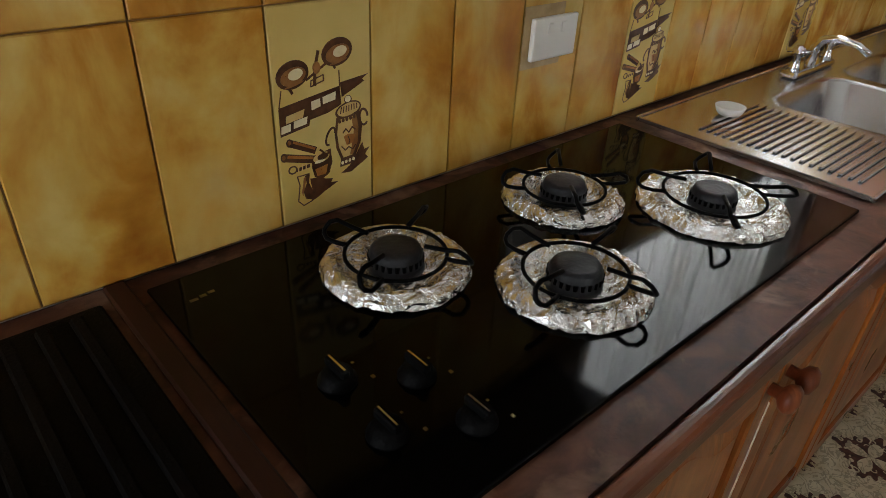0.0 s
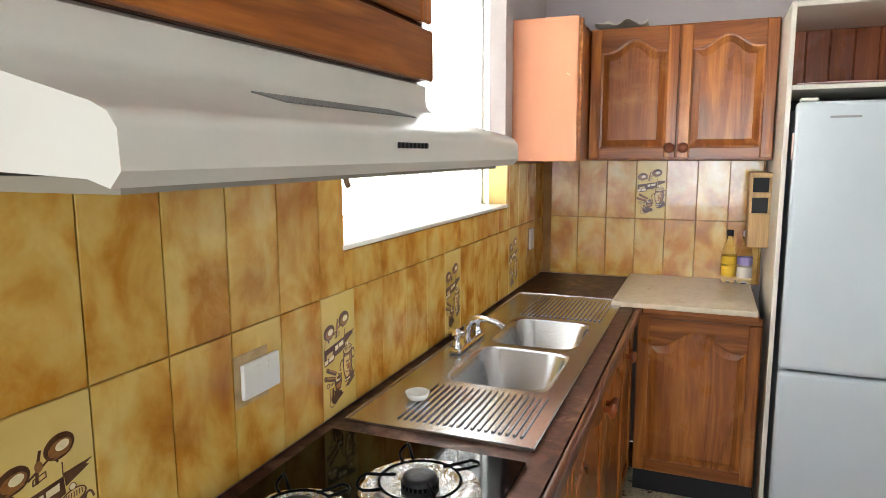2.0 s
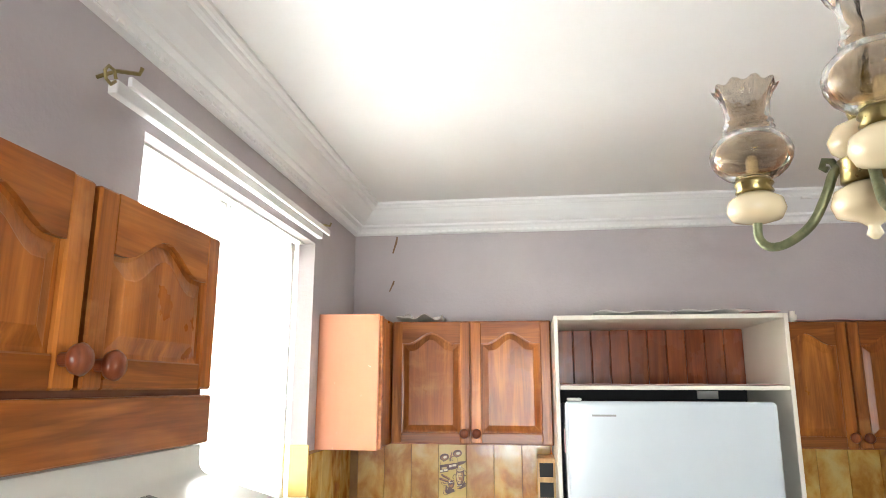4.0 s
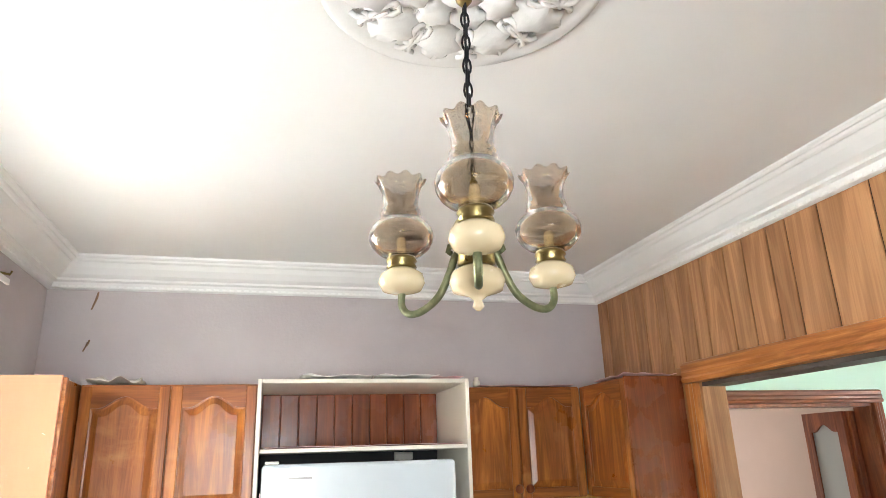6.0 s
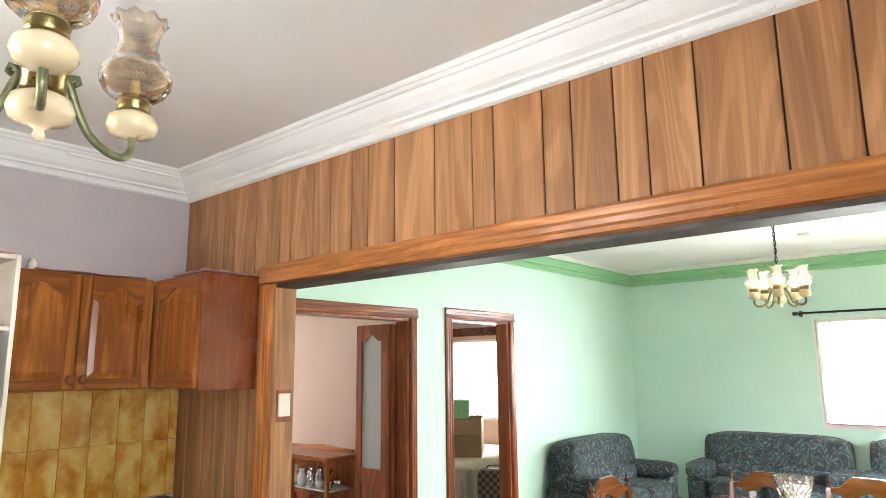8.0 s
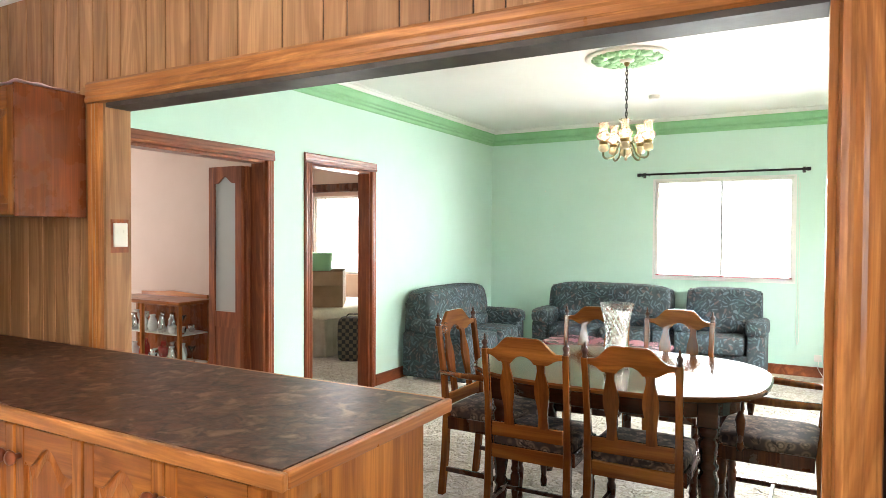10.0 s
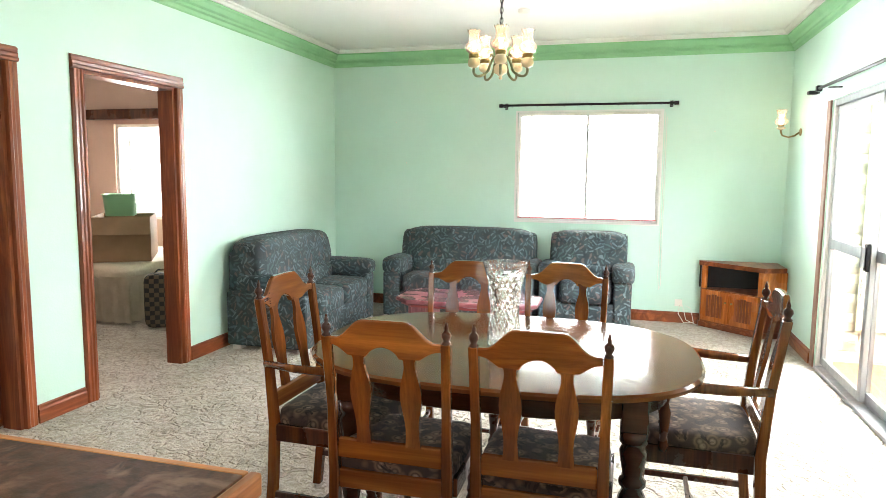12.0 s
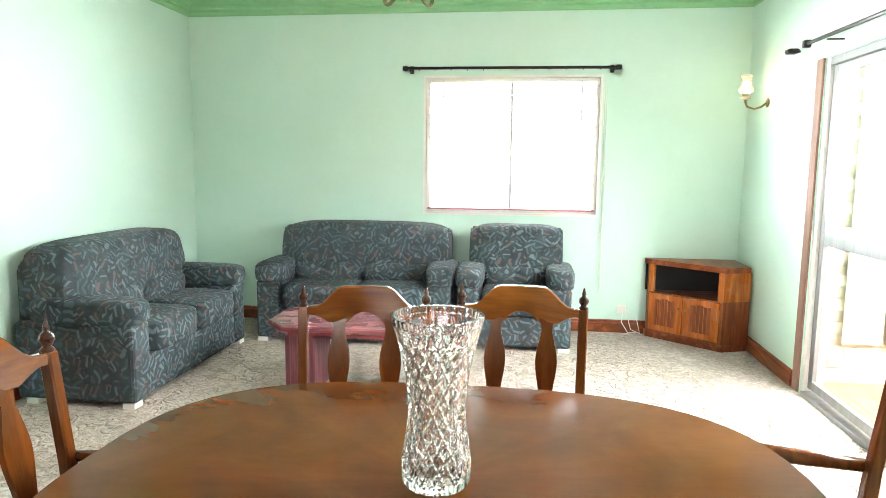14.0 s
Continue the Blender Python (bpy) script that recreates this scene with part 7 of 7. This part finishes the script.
    for i in range(7):
        line([(100 + i * 4.6, 147 + i * 0.6), (102 + i * 4.2, 156 + i * 0.3)], 1.3, 0, False, 0.0015)
    poly(oval(114, 165, 6.2, 6.0), 0)
    poly(oval(113.4, 165.6, 4.8, 4.6), 2, 0.0006)
    for i in range(6):
        poly(oval(98 + i * 6.2, 136 + i * 0.6, 2.4, 3.0), 0, 0.0012)
    line([(103, 118), (108, 123), (113, 117), (119, 124), (124, 119)], 2.0, 0, False, 0.0014)
    poly([(104, 112), (112, 115), (124, 112), (120, 100), (109, 98)], 4, 0.0012)
    line([(100, 98), (106, 91), (112, 95), (119, 90), (124, 96)], 1.8, 0, False, 0.0014)
    line([(111, 112), (114, 104), (112, 99)], 1.2, 0, False, 0.0016)
    for i in range(4):
        poly(oval(101 + i * 6.4, 72 + i * 0.6, 2.2, 2.6), 2, 0.0006)
    line(oval(83, 117, 6, 13, -0.45)[2:19], 3.0)
    line(oval(140, 134, 7, 12, 0.1)[:20], 3.4)
    poly([(113, 64), (126, 80), (137, 96), (140, 84), (150, 86), (141, 76), (147, 70), (132, 62), (116, 54), (98, 56)], 0)
    # pestles, mortar, key and jug
    for (u0, v0), (u1, v1), w_ in (((18, 122), (56, 103), 10.5), ((8, 103), (52, 90), 11.5)):
        line([(u0, v0), (u1, v1)], w_)
        line([(u0 + 6, v0 + 0.2), (u1, v1 + 2.5)], w_ * 0.34, 4, False, 0.0006)
        poly(oval(u0, v0, 5, w_ * 0.56), 0)
        poly(oval(u0 - 0.6, v0 + 0.6, 2.6, w_ * 0.3), 1, 0.0006)
    poly([(52, 94), (82, 99), (84, 78), (78, 62), (66, 56), (54, 62), (50, 78)], 0)
    poly([(55, 74), (76, 77), (72, 63), (58, 63)], 4, 0.0006)
    poly(oval(66, 90, 13.5, 7.5, 0.12), 3, 0.0006)
    poly(oval(68, 91, 9, 4.8, 0.12), 0, 0.0012)
    poly(oval(63, 85, 9, 2.4, 0.1), 2, 0.0012)
    line([(64, 102), (74, 92), (80, 96)], 3.0, 0, False, 0.0014)
    line(oval(20, 82, 6, 5.2), 2.2, 0, True)
    line([(26, 80), (46, 82)], 5.0)
    for i in range(3):
        line([(28 + i * 6, 77), (29 + i * 6, 87)], 1.6, 3, False, 0.0008)
    jug = [(26, 70), (29, 56), (25, 32), (33, 23), (48, 27), (49, 40), (43, 56), (45, 70)]
    line(jug, 1.7, 0, True)
    poly([(38, 68), (44, 70), (43, 56), (49, 40), (48, 28), (37, 33), (34, 44), (40, 56)], 0)
    poly([(36, 66), (40, 67), (37, 52), (33, 38), (31, 44), (34, 54)], 1)
    poly([(46, 62), (60, 60), (72, 55), (84, 52), (80, 47), (92, 45), (78, 39), (70, 36), (58, 30), (49, 27), (49, 40)], 0)
    me = bpy.data.meshes.new("picture")
    bmesh.ops.recalc_face_normals(bm, faces=bm.faces)
    bm.to_mesh(me)
    bm.free()
    for ink in (M_dark, M_ink_mid, M_ink_pale, M_ink_tan, M_ink_rust):
        me.materials.append(ink)
    return me


M_ink_mid = surf("mid_brown_print", (0.20, 0.075, 0.016), (0.34, 0.15, 0.040), 70, rough=0.3)
M_ink_pale = surf("pale_cream_print", (0.70, 0.60, 0.36), (0.78, 0.69, 0.46), 70, rough=0.3)
M_ink_tan = surf("tan_print", (0.56, 0.37, 0.12), (0.66, 0.47, 0.18), 70, rough=0.3)
M_ink_rust = surf("rust_brown_print", (0.30, 0.105, 0.018), (0.42, 0.17, 0.035), 70, rough=0.3)


PIC = picture_mesh()


def picture_tile(parent, m, w, h):
    t = tile(parent, m, w, h, M_tilecream)
    p = new("picture", PIC)
    p.parent = t
    tagged(p, "dark brown kitchenware picture")


G = 0.0022
ROWS_Z = ((0.905, 1.207), (1.207, 1.50), (1.50, 1.664))
sn = structure("splashback_north", boxes((0.30, 2.288, KN - 0.003, KN - 0.0005, 0.902, 1.664), (2.288, 3.692, KN - 0.003, KN - 0.0005, 0.902, 1.308), (3.692, KE - 0.001, KN - 0.003, KN - 0.0005, 0.902, 1.512)), M_grout, "mottled amber wall tiles behind the hob and sink", "tiles")
P = 0.1562
col0 = 1.862 - 10 * P
for i in range(27):
    x0, x1 = col0 + i * P, col0 + (i + 1) * P
    x1 = min(x1, KE - 0.004)
    if x1 - x0 < 0.02:
        continue
    for r, (z0, z1) in enumerate(ROWS_Z):
        under = x1 > WX0 + 0.02 and x0 < WX1 - 0.02
        top = z1
        if under and r == 1:
            top = 1.307
        if r == 2 and x1 > 2.1:
            continue
        if under and r == 2:
            continue
        spans = [(x0, x1, top)]
        if r == 1 and x0 < WX0 - 0.02 and x1 > WX0 + 0.02:
            spans = [(x0, WX0 - 0.003, z1), (WX0 - 0.003, x1, 1.307)]
        if r == 1 and x0 < WX1 < x1 and x1 - WX1 > 0.02:
            spans = [(x0, WX1 + 0.014, 1.307), (WX1 + 0.014, x1, z1)]
        for a, b_, tz in spans:
            m = Matrix.Translation((a + G / 2, KN - 0.003, z0 + G / 2))
            if r == 0 and (i - 7) % 5 == 0:
                picture_tile(sn, m, b_ - a - G, tz - z0 - G)
            else:
                tile(sn, m, b_ - a - G, tz - z0 - G)
se = structure("splashback_east", boxes((KE - 0.003, KE - 0.0005, 0.61, KN - 0.003, 0.902, 1.512)), M_grout, "mottled amber wall tiles above the bench", "tiles")
rot = Matrix.Rotation(radians(-90), 4, "Z")
for i in range(8):
    y1 = 1.502 + 0.1466 * (1 - i)
    y0 = max(y1 - 0.1466, 0.612)
    y1 = min(y1, KN - 0.012)
    for r, (z0, z1) in enumerate(((0.905, 1.213), (1.213, 1.51))):
        m = Matrix.Translation((KE - 0.003, y1 - G / 2, z0 + G / 2)) @ rot
        if r == 1 and i == 3:
            picture_tile(se, m, y1 - y0 - G, z1 - z0 - G)
        else:
            tile(se, m, y1 - y0 - G, z1 - z0 - G)
se2 = structure("splashback_corner", boxes((KE - 0.003, KE - 0.0005, KS + 0.001, -0.39, 0.902, 1.512)), M_grout, "mottled amber wall tiles behind the breakfast bar", "tiles")
for i in range(8):
    y1 = -0.39 - i * 0.1466
    y0 = max(y1 - 0.1466, KS + 0.002)
    if y1 - y0 < 0.02:
        continue
    for z0, z1 in ((0.905, 1.213), (1.213, 1.51)):
        tile(se2, Matrix.Translation((KE - 0.003, y1 - G / 2, z0 + G / 2)) @ rot, y1 - y0 - G, z1 - z0 - G)

# timber wall panelling on the opening's kitchen side
pan = thing("wall_panelling", "brown timber plank wall panelling above the opening", "panelling", (0, 0, 0), 0, kind="structure")
edges = [4.40, 4.28, 4.107, 3.974, 3.868, 3.755, 3.655, 3.545, 3.437, 3.338, 3.157, 3.027, 2.871, 2.76, 2.588, 2.348, 2.145, 2.036, 1.808, 1.687, 1.52, 1.406, 1.237, 0.991, 0.801, 0.698, 0.494, 0.38, 0.21, 0.09, -0.08, -0.22, -0.40, -0.52, -0.70, -0.85, -1.0, -1.15, -1.30]
for a, b_ in zip(edges[1:], edges):
    spans = [(a, b_, 0.0, KC - 0.14)]
    if b_ > OX0 - 0.1 and a < OX1 + 0.1:
        spans = [(a, b_, OZ + 0.09, KC - 0.14)]
        if b_ > OX1 + 0.1:
            spans.append((max(a, OX1 + 0.108), b_, 0.0, OZ + 0.0895))
        if a < OX0 - 0.1:
            spans.append((a, min(b_, OX0 - 0.108), 0.0, OZ + 0.0895))
    for p, q, z0, z1 in spans:
        if q - p > 0.015:
            part("plank", boxes((p + 0.003, q - 0.003, KS - 0.0075, KS, z0, z1), bev=0.002), M_panel, pan)

# kitchen floor tiles
TS = 0.30
bm = box(bmesh.new(), -TS / 2 + 0.0015, TS / 2 - 0.0015, -TS / 2 + 0.0015, TS / 2 - 0.0015, -0.005, 0)
tm = bpy.data.meshes.new("floor_tile")
bm.to_mesh(tm)
bm.free()
tm.materials.append(M_floor)
y = -1.5 + TS / 2
while y < 1.15:
    x = -1.3 + TS / 2
    while x < 4.0:
        o = new("floor_tile", tm)
        o.parent = floor_k
        o.location = (x, y, 0.0)
        x += TS
    y += TS

# sunroom bricks
bmx = box(bmesh.new(), 0, 0.22, -0.008, 0, 0, 0.066, 0.003)
bk = bpy.data.meshes.new("brick")
bmx.to_mesh(bk)
bmx.free()
bk.materials.append(M_brick)
for r in range(30):
    for k_ in range(2):
        o = new("brick", bk)
        o.parent = wall_b
        o.matrix_local = Matrix.Translation((-0.56 - 0.23 * (k_ + 1) + 0.115 * (r % 2) * (1 if k_ else 0.0), -6.2195, 0.0 + r * 0.077)) @ Matrix.Rotation(radians(180), 4, "Z") @ Matrix.Translation((-0.22, 0, 0))
